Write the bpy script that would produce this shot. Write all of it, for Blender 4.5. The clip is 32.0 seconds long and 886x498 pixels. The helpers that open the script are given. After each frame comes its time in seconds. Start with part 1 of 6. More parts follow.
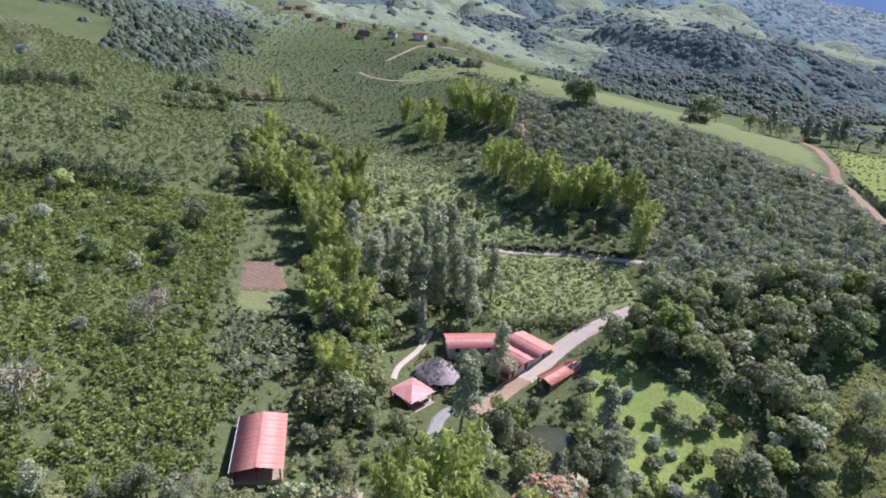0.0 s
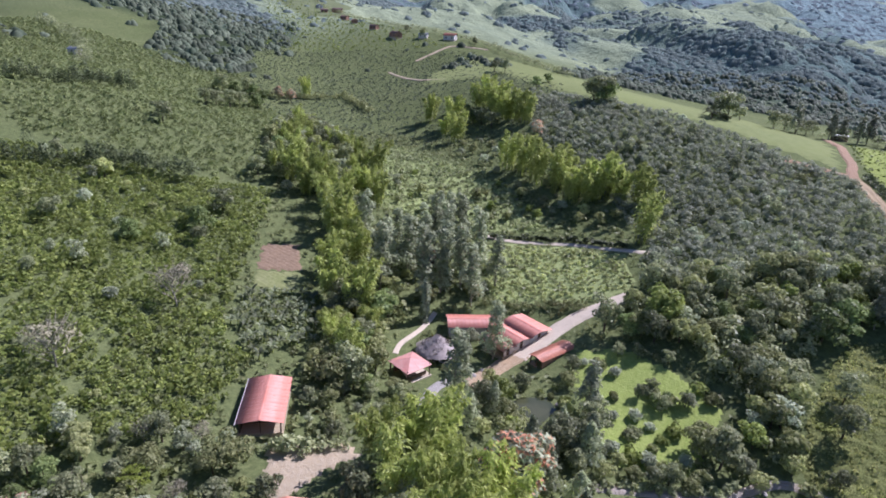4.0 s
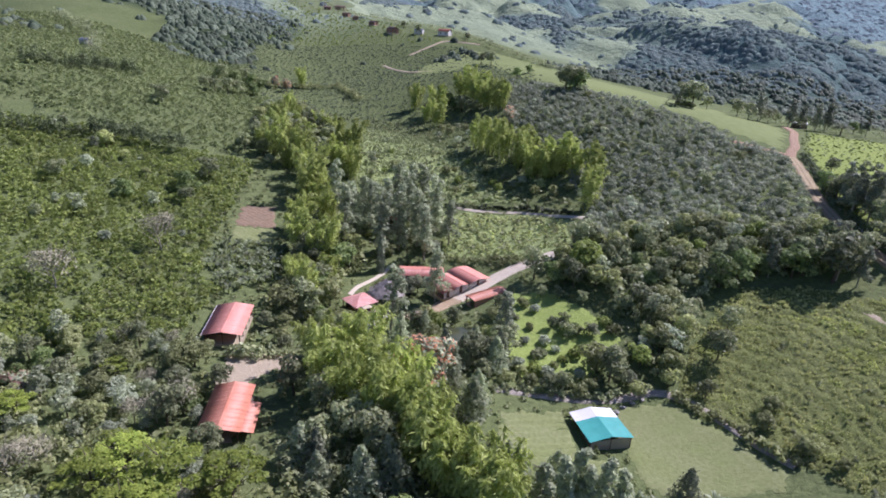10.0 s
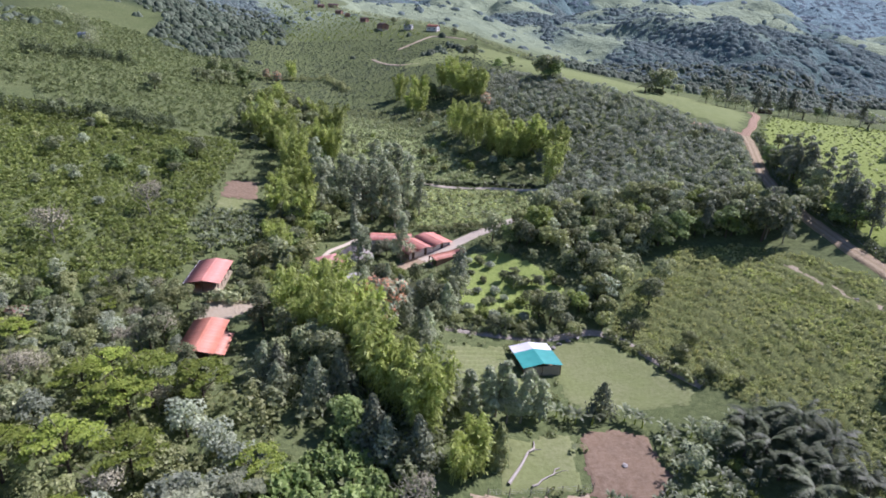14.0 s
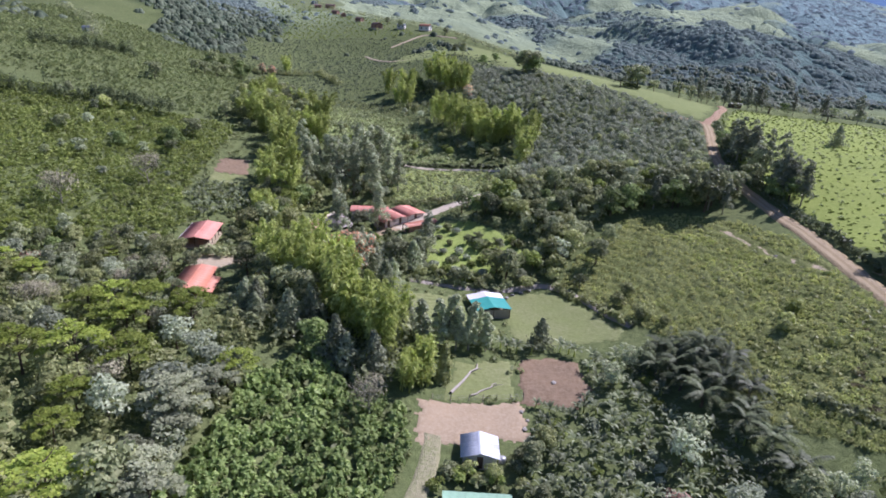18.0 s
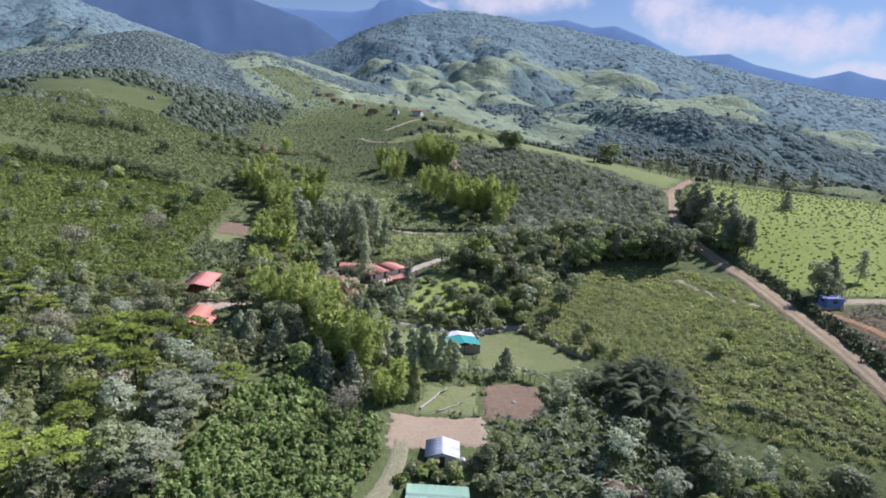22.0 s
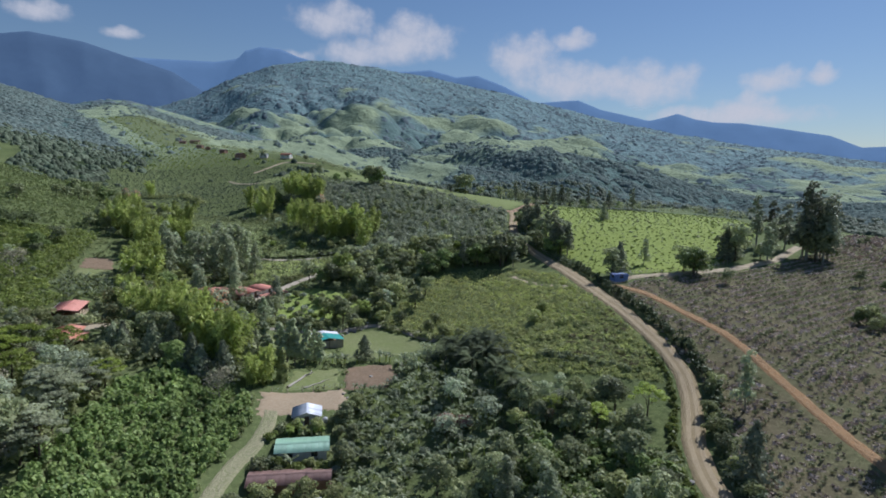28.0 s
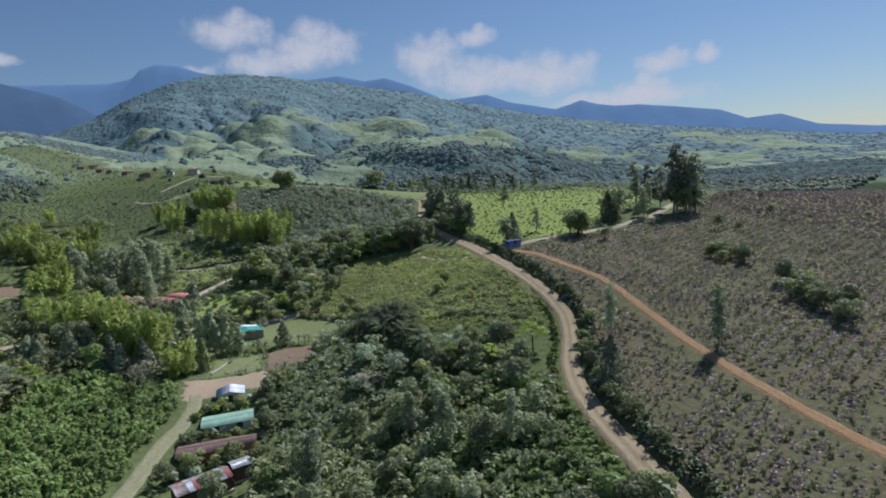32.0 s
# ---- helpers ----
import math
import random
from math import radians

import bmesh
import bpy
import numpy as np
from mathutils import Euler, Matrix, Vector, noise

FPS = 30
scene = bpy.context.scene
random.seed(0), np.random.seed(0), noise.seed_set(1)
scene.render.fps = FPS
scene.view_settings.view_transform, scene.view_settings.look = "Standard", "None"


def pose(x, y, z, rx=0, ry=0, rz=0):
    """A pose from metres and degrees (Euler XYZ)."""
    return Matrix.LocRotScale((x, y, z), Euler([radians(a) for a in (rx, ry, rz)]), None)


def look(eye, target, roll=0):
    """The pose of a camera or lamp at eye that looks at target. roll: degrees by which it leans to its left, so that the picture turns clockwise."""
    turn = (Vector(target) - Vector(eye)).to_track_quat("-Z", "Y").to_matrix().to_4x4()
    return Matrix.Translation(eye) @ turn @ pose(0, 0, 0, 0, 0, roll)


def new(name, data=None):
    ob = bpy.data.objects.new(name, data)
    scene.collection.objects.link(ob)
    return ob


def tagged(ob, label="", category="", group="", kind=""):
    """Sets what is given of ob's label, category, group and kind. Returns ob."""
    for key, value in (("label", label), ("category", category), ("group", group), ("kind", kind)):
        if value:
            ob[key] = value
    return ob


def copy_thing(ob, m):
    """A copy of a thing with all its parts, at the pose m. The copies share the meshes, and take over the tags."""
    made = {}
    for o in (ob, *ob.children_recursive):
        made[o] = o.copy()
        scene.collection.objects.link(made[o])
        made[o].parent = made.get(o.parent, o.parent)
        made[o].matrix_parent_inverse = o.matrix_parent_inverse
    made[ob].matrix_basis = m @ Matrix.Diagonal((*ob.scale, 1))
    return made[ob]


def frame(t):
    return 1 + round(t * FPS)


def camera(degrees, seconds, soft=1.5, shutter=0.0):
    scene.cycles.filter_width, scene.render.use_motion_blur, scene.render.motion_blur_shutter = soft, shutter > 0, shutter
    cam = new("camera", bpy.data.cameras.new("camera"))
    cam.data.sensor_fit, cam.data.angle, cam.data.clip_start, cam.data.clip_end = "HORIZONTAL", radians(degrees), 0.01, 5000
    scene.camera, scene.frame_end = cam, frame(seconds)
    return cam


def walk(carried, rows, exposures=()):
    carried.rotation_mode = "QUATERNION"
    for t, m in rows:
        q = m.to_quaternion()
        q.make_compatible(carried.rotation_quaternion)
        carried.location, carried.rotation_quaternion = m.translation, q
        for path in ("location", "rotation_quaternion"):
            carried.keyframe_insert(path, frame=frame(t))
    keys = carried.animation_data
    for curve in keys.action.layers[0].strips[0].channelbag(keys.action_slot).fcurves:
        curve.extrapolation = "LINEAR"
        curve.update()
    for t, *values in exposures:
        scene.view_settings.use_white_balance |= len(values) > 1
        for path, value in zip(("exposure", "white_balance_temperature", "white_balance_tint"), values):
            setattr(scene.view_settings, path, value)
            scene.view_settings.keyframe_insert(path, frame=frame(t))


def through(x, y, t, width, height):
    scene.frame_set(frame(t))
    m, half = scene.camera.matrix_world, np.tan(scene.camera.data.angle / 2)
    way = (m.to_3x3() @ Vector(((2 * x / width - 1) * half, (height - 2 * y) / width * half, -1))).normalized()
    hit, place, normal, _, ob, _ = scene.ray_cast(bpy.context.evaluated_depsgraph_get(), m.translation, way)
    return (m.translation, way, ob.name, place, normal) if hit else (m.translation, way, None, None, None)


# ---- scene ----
cam = camera(73.7, 32.0, 1.75)
PATH = [  # seconds, eye in metres, turn in degrees
    (0.0, 6.74, -10.32, 68.98, 69.27, -3.63, -0.11),
    (0.5, 7.63, -10.87, 68.88, 69.25, -3.63, 0.75),
    (1.0, 8.44, -11.48, 68.77, 69.23, -3.52, 1.54),
    (1.5, 9.26, -12.23, 68.62, 69.23, -3.47, 2.34),
    (2.0, 10.16, -13.23, 68.56, 69.26, -3.37, 2.93),
    (2.5, 11.30, -14.29, 68.52, 69.25, -3.27, 3.20),
    (3.0, 12.45, -15.54, 68.51, 69.28, -3.20, 3.27),
    (3.5, 13.47, -16.94, 68.51, 69.26, -3.17, 3.37),
    (5.5, 18.31, -23.34, 68.46, 69.15, -3.23, 4.25),
    (6.0, 19.68, -24.88, 68.21, 69.19, -3.22, 4.38),
    (6.5, 21.02, -26.39, 67.89, 69.21, -3.22, 4.50),
    (7.0, 22.46, -27.98, 67.47, 69.20, -3.22, 4.63),
    (7.5, 23.87, -29.67, 67.18, 69.22, -3.23, 4.71),
    (8.0, 25.31, -31.39, 66.94, 69.19, -3.20, 4.81),
    (8.5, 26.83, -33.06, 66.64, 69.13, -3.20, 4.83),
    (9.0, 28.33, -34.83, 66.34, 69.18, -3.27, 4.85),
    (9.5, 29.84, -36.62, 66.04, 69.23, -3.31, 4.82),
    (10.0, 31.25, -38.42, 65.67, 69.25, -3.29, 4.84),
    (10.5, 32.65, -40.27, 65.23, 69.29, -3.25, 4.76),
    (11.0, 34.04, -42.00, 64.78, 69.29, -3.16, 4.81),
    (11.5, 35.39, -43.74, 64.30, 69.34, -3.05, 4.81),
    (12.0, 36.76, -45.57, 63.79, 69.36, -2.97, 4.83),
    (12.5, 38.07, -47.41, 63.37, 69.37, -2.93, 4.82),
    (13.0, 39.42, -49.34, 62.89, 69.37, -2.87, 4.81),
    (13.5, 40.80, -51.33, 62.40, 69.42, -2.91, 4.83),
    (14.0, 42.19, -53.28, 61.94, 69.36, -2.96, 4.84),
    (14.5, 43.51, -55.24, 61.55, 69.28, -2.99, 4.86),
    (16.5, 48.27, -63.54, 59.64, 69.22, -3.38, 4.85),
    (17.0, 49.40, -65.72, 59.17, 69.24, -3.43, 4.84),
    (17.5, 50.47, -67.83, 58.63, 69.32, -3.44, 4.90),
    (18.0, 51.45, -69.89, 58.08, 69.79, -3.45, 4.93),
    (18.5, 52.44, -71.95, 57.50, 70.52, -3.44, 4.98),
    (19.0, 53.34, -74.00, 56.95, 71.27, -3.41, 4.91),
    (19.5, 54.16, -76.05, 56.50, 72.12, -3.38, 4.83),
    (20.0, 55.02, -78.14, 56.03, 73.01, -3.35, 4.75),
    (20.5, 55.84, -80.18, 55.61, 74.03, -3.32, 4.71),
    (21.0, 56.60, -82.32, 55.10, 75.28, -3.29, 4.64),
    (21.5, 57.33, -84.39, 54.64, 76.49, -3.36, 4.63),
    (22.0, 58.14, -86.40, 54.17, 77.82, -3.38, 4.60),
    (22.5, 58.96, -88.41, 53.66, 79.22, -3.35, 4.58),
    (23.0, 59.66, -90.38, 53.15, 80.64, -3.37, 4.55),
    (23.5, 60.33, -92.39, 52.62, 81.61, -3.43, 4.45),
    (24.0, 60.99, -94.48, 52.08, 82.00, -3.40, 3.64),
    (24.5, 61.53, -96.47, 51.61, 82.12, -3.32, 2.33),
    (25.0, 62.11, -98.50, 51.16, 82.23, -3.28, 0.68),
    (25.5, 62.74, -100.61, 50.68, 82.35, -3.21, -0.91),
    (27.5, 64.66, -108.27, 48.46, 82.69, -2.51, -6.13),
    (28.0, 65.17, -110.18, 48.00, 82.72, -1.50, -7.26),
    (28.5, 65.66, -112.00, 47.41, 82.78, -0.33, -8.30),
    (29.0, 66.11, -113.77, 46.85, 82.74, 0.73, -9.19),
    (29.5, 66.61, -115.46, 46.29, 82.69, 1.74, -10.02),
    (30.0, 67.13, -117.24, 45.72, 82.63, 2.68, -10.75),
    (30.5, 67.59, -119.08, 45.17, 82.65, 3.51, -11.55),
    (31.0, 68.06, -120.88, 44.62, 82.63, 3.68, -12.64),
    (31.5, 68.56, -122.69, 44.02, 82.65, 3.77, -13.76),
    (32.0, 69.05, -124.49, 43.42, 82.71, 3.86, -14.98),
]
walk(cam, [(t, pose(x, y, z, a, b, c)) for t, x, y, z, a, b, c in PATH],
     [(0, 0.33, 5480, 33), (19, 0.33, 5480, 32), (22, 0.22, 5480, 27), (24, 0.05, 5480, 22), (26, -0.08, 5500, 16), (28, -0.2, 5450, 15), (32, -0.2, 5450, 15)])

# ---- light ----
SUN_AZ, SUN_EL = 53.0, 47.0
world = bpy.data.worlds.new("sky")
scene.world = world
world.use_nodes = True
wn = world.node_tree
sky = wn.nodes.new("ShaderNodeTexSky")
sky.sky_type, sky.sun_disc = "NISHITA", False
sky.sun_elevation, sky.sun_rotation = radians(SUN_EL), radians(SUN_AZ)
sky.altitude, sky.air_density, sky.dust_density, sky.ozone_density = 900, 1.3, 0.35, 2.6
wn.links.new(sky.outputs[0], wn.nodes["Background"].inputs[0])
wn.nodes["Background"].inputs[1].default_value = 0.066
sun = new("sun", bpy.data.lights.new("sun", "SUN"))
sun.data.energy, sun.data.angle, sun.data.color = 5.0, radians(0.53), (1.0, 0.94, 0.84)
sun_dir = Vector((math.sin(radians(SUN_AZ)) * math.cos(radians(SUN_EL)), math.cos(radians(SUN_AZ)) * math.cos(radians(SUN_EL)), math.sin(radians(SUN_EL))))
sun.matrix_world = look(sun_dir * 400, (0, 0, 0))

# ---- lie of the land: low hills and hollows (x, y, radius, height) ----
NEAR_HILLS = [
    (125, 50, 28, 5.0), (150, 130, 45, 1.4), (190, 90, 55, 4.4), (105, 80, 28, -7.6), (125, 190, 45, 2.3),
    (85, 120, 30, 4.0), (145, 0, 28, 1.6), (122, -15, 18, -2.7), (80, 45, 25, -8.4), (200, 0, 60, -1.6),
    (-15, 60, 26, -3.9), (15, 90, 26, -10.5), (40, 115, 26, -1.8), (-35, 105, 30, -4.7), (-90, 115, 45, -5.7),
    (-8, 20, 26, -4.4), (-40, 35, 30, -7.1), (50, 20, 24, -3.4), (50, 55, 20, -5.2), (60, -20, 28, -8.6),
    (20, 165, 40, -13.6), (65, 155, 26, -3.8), (100, -50, 40, -2.0), (40, -90, 60, -13.2),
]
WIDE_HILLS = [
    (60, 240, 60, 15.1), (-10, 455, 60, 19.2), (30, 350, 80, 17.8), (-60, 560, 120, 16.4), (-130, 40, 80, 3.7),
    (-200, 200, 110, 29.1), (-50, 260, 50, -7.2), (-110, 290, 55, -9.9), (-200, 390, 90, -5.6), (-45, 400, 45, -13.1),
    (-350, 480, 110, 17.8), (170, 400, 90, 8.0), (240, 200, 90, 13.1), (-150, 700, 160, 43.8), (0, -160, 90, -10.7),
    (-120, -80, 90, 6.0), (3, 250, 35, -13.3), (420, 260, 120, -3.0), (-250, 300, 90, 14.0),
]
LAND = 14.9
CREST = [(-180, 2), (-60, 6), (-40, 7.3), (-37.3, 8.1), (-34.4, 7.3), (-31.2, 6.3), (-28.2, 5.5), (-23.6, 4.5), (-18, 5.1), (-15.3, 6.1),
         (-11.8, 8.1), (-8.6, 9.3), (-5.5, 9.9), (-2.5, 10.1), (1.9, 9.6), (7.0, 8.8), (11.5, 8.0), (16.7, 6.8), (21.7, 5.4), (26.5, 4.4),
         (32, 3.5), (41, 2.2), (51.5, 0.7), (70, 0.7), (180, 2)]
CREST_R = 2500.0


def smooth(a, b, x):
    k = np.clip((x - a) / (b - a), 0, 1)
    return k * k * (3 - 2 * k)


def wave(x, y, s, seed=0):
    """Cheap rolling noise in -1..1, s metres between crests."""
    a, b = np.asarray(x) * 6.283 / s, np.asarray(y) * 6.283 / s
    return (np.sin(a + 1.7 * np.sin(b * 0.61 + seed) + seed) * np.cos(b * 1.07 + 1.3 * np.sin(a * 0.73 + 2 * seed)) +
            0.5 * np.sin(1.9 * a + 2.2 * b + 3 * seed) * np.cos(2.3 * a - 1.6 * b + seed))  / 1.5


def value_noise(x, y, s, seed=0):
    """Smooth random heights in -1..1 on a lattice s metres wide."""
    x, y = np.asarray(x, float) / s + 7.3 * seed, np.asarray(y, float) / s - 3.1 * seed
    i, j = np.floor(x).astype(np.int64), np.floor(y).astype(np.int64)
    u, v = x - i, y - j
    u, v = u * u * u * (u * (6 * u - 15) + 10), v * v * v * (v * (6 * v - 15) + 10)

    def corner(a, b):
        h = (a * 374761393 + b * 668265263 + seed * 144665) & 0xFFFFFFFF
        h = ((h ^ (h >> 13)) * 1274126177) & 0xFFFFFFFF
        return ((h ^ (h >> 16)) & 0xFFFF) / 32767.5 - 1

    return (corner(i, j) * (1 - u) + corner(i + 1, j) * u) * (1 - v) + (corner(i, j + 1) * (1 - u) + corner(i + 1, j + 1) * u) * v


def folds(x, y):
    """Rounded spurs with sharp gullies between them, at four sizes: 0 in a gully, 1 on a spur."""
    x, y = np.asarray(x, float), np.asarray(y, float)
    wx, wy = x + 60 * value_noise(x, y, 300, 11), y + 60 * value_noise(x, y, 300, 12)
    return [np.abs(value_noise(0.86 * wx + 0.5 * wy, (0.86 * wy - 0.5 * wx) * 0.75, s, k)) ** 0.85 for k, s in ((1, 430), (2, 215), (3, 105), (4, 52))]


def off_line(line, x, y):
    """Least distance to a line of points."""
    best = np.full(np.shape(x), 1e9)
    for (x0, y0), (x1, y1) in zip(line, line[1:]):
        dx, dy = x1 - x0, y1 - y0
        k = np.clip(((x - x0) * dx + (y - y0) * dy) / (dx * dx + dy * dy + 1e-9), 0, 1)
        best = np.minimum(best, np.hypot(x - x0 - k * dx, y - y0 - k * dy))
    return best


def near_land(x, y):
    x, y = np.asarray(x, float), np.asarray(y, float)
    z = np.full(np.broadcast(x, y).shape, LAND)
    for cx, cy, r, h in NEAR_HILLS + WIDE_HILLS:
        z = z + h * np.exp(-((x - cx) ** 2 + (y - cy) ** 2) / (2 * r * r))
    return z


def broad_land(x, y):
    """Height of the ground, from the valley to the crest of the main range."""
    x, y = np.asarray(x, float), np.asarray(y, float)
    r, az = np.hypot(x - 60, y + 60), np.degrees(np.arctan2(x - 60, y + 60))
    foot = 60 - 42 * smooth(18, 40, np.abs(az + 5) - 5)
    k = smooth(520, 820, r)
    z = near_land(x, y) * (1 - k) + foot * k
    crest = 50 + CREST_R * np.tan(np.radians(np.interp(az, [c[0] for c in CREST], [c[1] for c in CREST])))
    s = np.clip((r - 650) / (CREST_R - 650), 0, 1)
    rough = smooth(500, 760, r) * (0.55 + 0.45 * smooth(800, 1150, r)) * (1 - 0.85 * smooth(1500, CREST_R, r))
    gully = 0
    if np.any(r > 500):
        f1, f2, f3, f4 = folds(x, y)
        gully = 60 * f1 + 50 * f2 + 40 * f3 + 20 * f4 - 71
    z = z + (crest - z) * s ** 1.9 + rough * gully * np.clip((crest - 40) / 250, 0.15, 1)
    spur = 1.15 - np.sqrt(np.sin(np.radians(az) * 15 + 0.5 * np.sin(r / 420)) ** 2 + 0.3) * 1.3
    z = z + spur * 0.09 * np.clip(crest - 60, 0, 420) * smooth(950, 1500, r) * (1 - smooth(2050, CREST_R, r))
    return z - np.clip(r - CREST_R, 0, 900) * 0.22


def spine(z, x, y, line, fall):
    """Raises the ground to a rounded ridge that follows line (x, y, height)."""
    best = np.full(z.shape, -1e9)
    for (x0, y0, h0), (x1, y1, h1) in zip(line, line[1:]):
        dx, dy = x1 - x0, y1 - y0
        k = np.clip(((x - x0) * dx + (y - y0) * dy) / (dx * dx + dy * dy), 0, 1)
        d = np.sqrt((x - x0 - k * dx) ** 2 + (y - y0 - k * dy) ** 2 + 900) - 30
        best = np.maximum(best, h0 + (h1 - h0) * k - fall * d)
    return z + 5 * np.log1p(np.exp(np.clip((best - z) / 5, -40, 40)))


FARM_RIDGE = [(-60, 520, 60), (-138, 607, 74), (-200, 690, 94), (-250, 750, 112), (-330, 900, 135), (-400, 1100, 170)]
WEST_HILL = [(-235, 320, 56), (-280, 430, 80), (-310, 540, 90), (-380, 700, 120), (-520, 900, 170)]


def near_line(line, x, y):
    return off_line([p[:2] for p in line], np.asarray(x, float), np.asarray(y, float))


def land(x, y):
    """The whole land with its two farmed spurs."""
    x, y = np.asarray(x, float), np.asarray(y, float)
    z = broad_land(x, y)
    return spine(spine(z, x, y, FARM_RIDGE, 0.26), x, y, WEST_HILL, 0.3)


def ground_z(x, y):
    return float(land(x, y))


def woods(x, y):
    """Share of forest on the far slopes, 0 to 1."""
    x, y = np.asarray(x, float), np.asarray(y, float)
    r, az = np.hypot(x - 60, y + 60), np.degrees(np.arctan2(x - 60, y + 60))
    f1, f2, f3, _ = folds(x, y)
    f = 1.18 - 0.6 * f1 - 0.5 * f2 - 0.5 * f3 + 0.30 * value_noise(x, y, 75, 21) + 0.18 * value_noise(x, y, 33, 22)
    f = f + 0.75 * smooth(1650, 2250, r) + 0.72 * smooth(6, 16, az) * smooth(560, 640, r) * (1 - smooth(850, 1050, r)) - 0.10 * smooth(950, 1150, r) * (1 - smooth(1350, 1600, r))
    f = f + 0.26 * smooth(-24, -18, az) * (1 - smooth(8, 16, az)) * smooth(650, 800, r) * (1 - smooth(1500, 1700, r)) + 0.34 * value_noise(x, y, 150, 23)
    f = f + 0.8 * smooth(-20, -28, az) * smooth(500, 600, r)
    f = f + 1.2 * np.exp(-((az + 27) / 3.2) ** 2) * smooth(400, 450, r) * (1 - smooth(800, 900, r))
    f = f - 1.1 * np.exp(-(near_line(FARM_RIDGE, x, y) / 70) ** 2) * (1 - smooth(1000, 1150, r)) - 0.45 * np.exp(-(near_line(WEST_HILL, x, y) / 70) ** 2) * (1 - smooth(600, 750, r))
    return np.clip((f - 0.45) * 4, 0, 1)


# ---- materials ----
def material(name, rough=0.8, metal=0.0):
    m = bpy.data.materials.new(name)
    m.use_nodes = True
    b = m.node_tree.nodes["Principled BSDF"]
    b.inputs["Roughness"].default_value, b.inputs["Metallic"].default_value = rough, metal
    return m, m.node_tree, b


def mix(nt, fac, a, b, how="MIX"):
    n = nt.nodes.new("ShaderNodeMix")
    n.data_type, n.blend_type = "RGBA", how
    for sock, v in ((n.inputs[0], fac), (n.inputs[6], a), (n.inputs[7], b)):
        if isinstance(v, (tuple, list)):
            sock.default_value = (*v, 1)
        elif isinstance(v, (int, float)):
            sock.default_value = v
        else:
            nt.links.new(v, sock)
    return n.outputs[2]


def noise_tex(nt, scale, detail=4, rough=0.6, space="Object", lo=0.35, hi=0.65):
    c = nt.nodes.new("ShaderNodeTexCoord")
    n = nt.nodes.new("ShaderNodeTexNoise")
    n.inputs["Scale"].default_value, n.inputs["Detail"].default_value, n.inputs["Roughness"].default_value = scale, detail, rough
    nt.links.new(c.outputs[space], n.inputs["Vector"])
    m = nt.nodes.new("ShaderNodeMapRange")
    m.inputs[1].default_value, m.inputs[2].default_value = lo, hi
    nt.links.new(n.outputs[0], m.inputs[0])
    return m.outputs[0]


def bump(nt, b, h, strength, dist):
    n = nt.nodes.new("ShaderNodeBump")
    n.inputs["Strength"].default_value, n.inputs["Distance"].default_value = strength, dist
    nt.links.new(h, n.inputs["Height"])
    nt.links.new(n.outputs[0], b.inputs["Normal"])


def soil(name, a, b, c, s1=0.25, s2=2.5, rough=0.95, relief=0.15):
    """Earth, grass or road: two colours in large patches, a third in small ones."""
    m, nt, bs = material(name, rough)
    bs.inputs["Specular IOR Level"].default_value = 0.15
    big, small = noise_tex(nt, s1), noise_tex(nt, s2, 6, 0.7)
    col = mix(nt, small, mix(nt, big, a, b), c)
    nt.links.new(col, bs.inputs["Base Color"])
    bump(nt, bs, small, 0.6, relief)
    return m


def leaf(name, a, b, shine=0.5, through=0.42, spread=0.75, gain=1.22, gloss=0.2):
    """Foliage: colour varies from plant to plant and from leaf to leaf; some light passes through."""
    a, b = (tuple(gain * (0.9 * q + 0.1 * (0.3 * c[0] + 0.59 * c[1] + 0.11 * c[2])) for q in c) for c in (a, b))
    a, b = ((c[0] * 1.1, c[1], c[2] * 1.08) for c in (a, b))
    m, nt, bs = material(name, shine)
    bs.inputs["Specular IOR Level"].default_value = gloss
    info, geo = nt.nodes.new("ShaderNodeObjectInfo"), nt.nodes.new("ShaderNodeNewGeometry")
    big = noise_tex(nt, 0.12, 3)
    col = mix(nt, geo.outputs["Random Per Island"], a, b)
    hsv = nt.nodes.new("ShaderNodeHueSaturation")
    ma = nt.nodes.new("ShaderNodeMapRange")
    ma.inputs[3].default_value, ma.inputs[4].default_value = 1 - spread * 0.5, 1 + spread * 0.5
    nt.links.new(info.outputs["Random"], ma.inputs[0])
    mb = nt.nodes.new("ShaderNodeMapRange")
    mb.inputs[3].default_value, mb.inputs[4].default_value = 0.8, 1.2
    nt.links.new(big, mb.inputs[0])
    mul = nt.nodes.new("ShaderNodeMath")
    mul.operation = "MULTIPLY"
    nt.links.new(ma.outputs[0], mul.inputs[0])
    nt.links.new(mb.outputs[0], mul.inputs[1])
    nt.links.new(mul.outputs[0], hsv.inputs["Value"])
    nt.links.new(col, hsv.inputs["Color"])
    nt.links.new(hsv.outputs[0], bs.inputs["Base Color"])
    tr, ms = nt.nodes.new("ShaderNodeBsdfTranslucent"), nt.nodes.new("ShaderNodeMixShader")
    nt.links.new(hsv.outputs[0], tr.inputs["Color"])
    ms.inputs[0].default_value = through
    nt.links.new(bs.outputs[0], ms.inputs[1])
    nt.links.new(tr.outputs[0], ms.inputs[2])
    nt.links.new(ms.outputs[0], nt.nodes["Material Output"].inputs["Surface"])
    return m


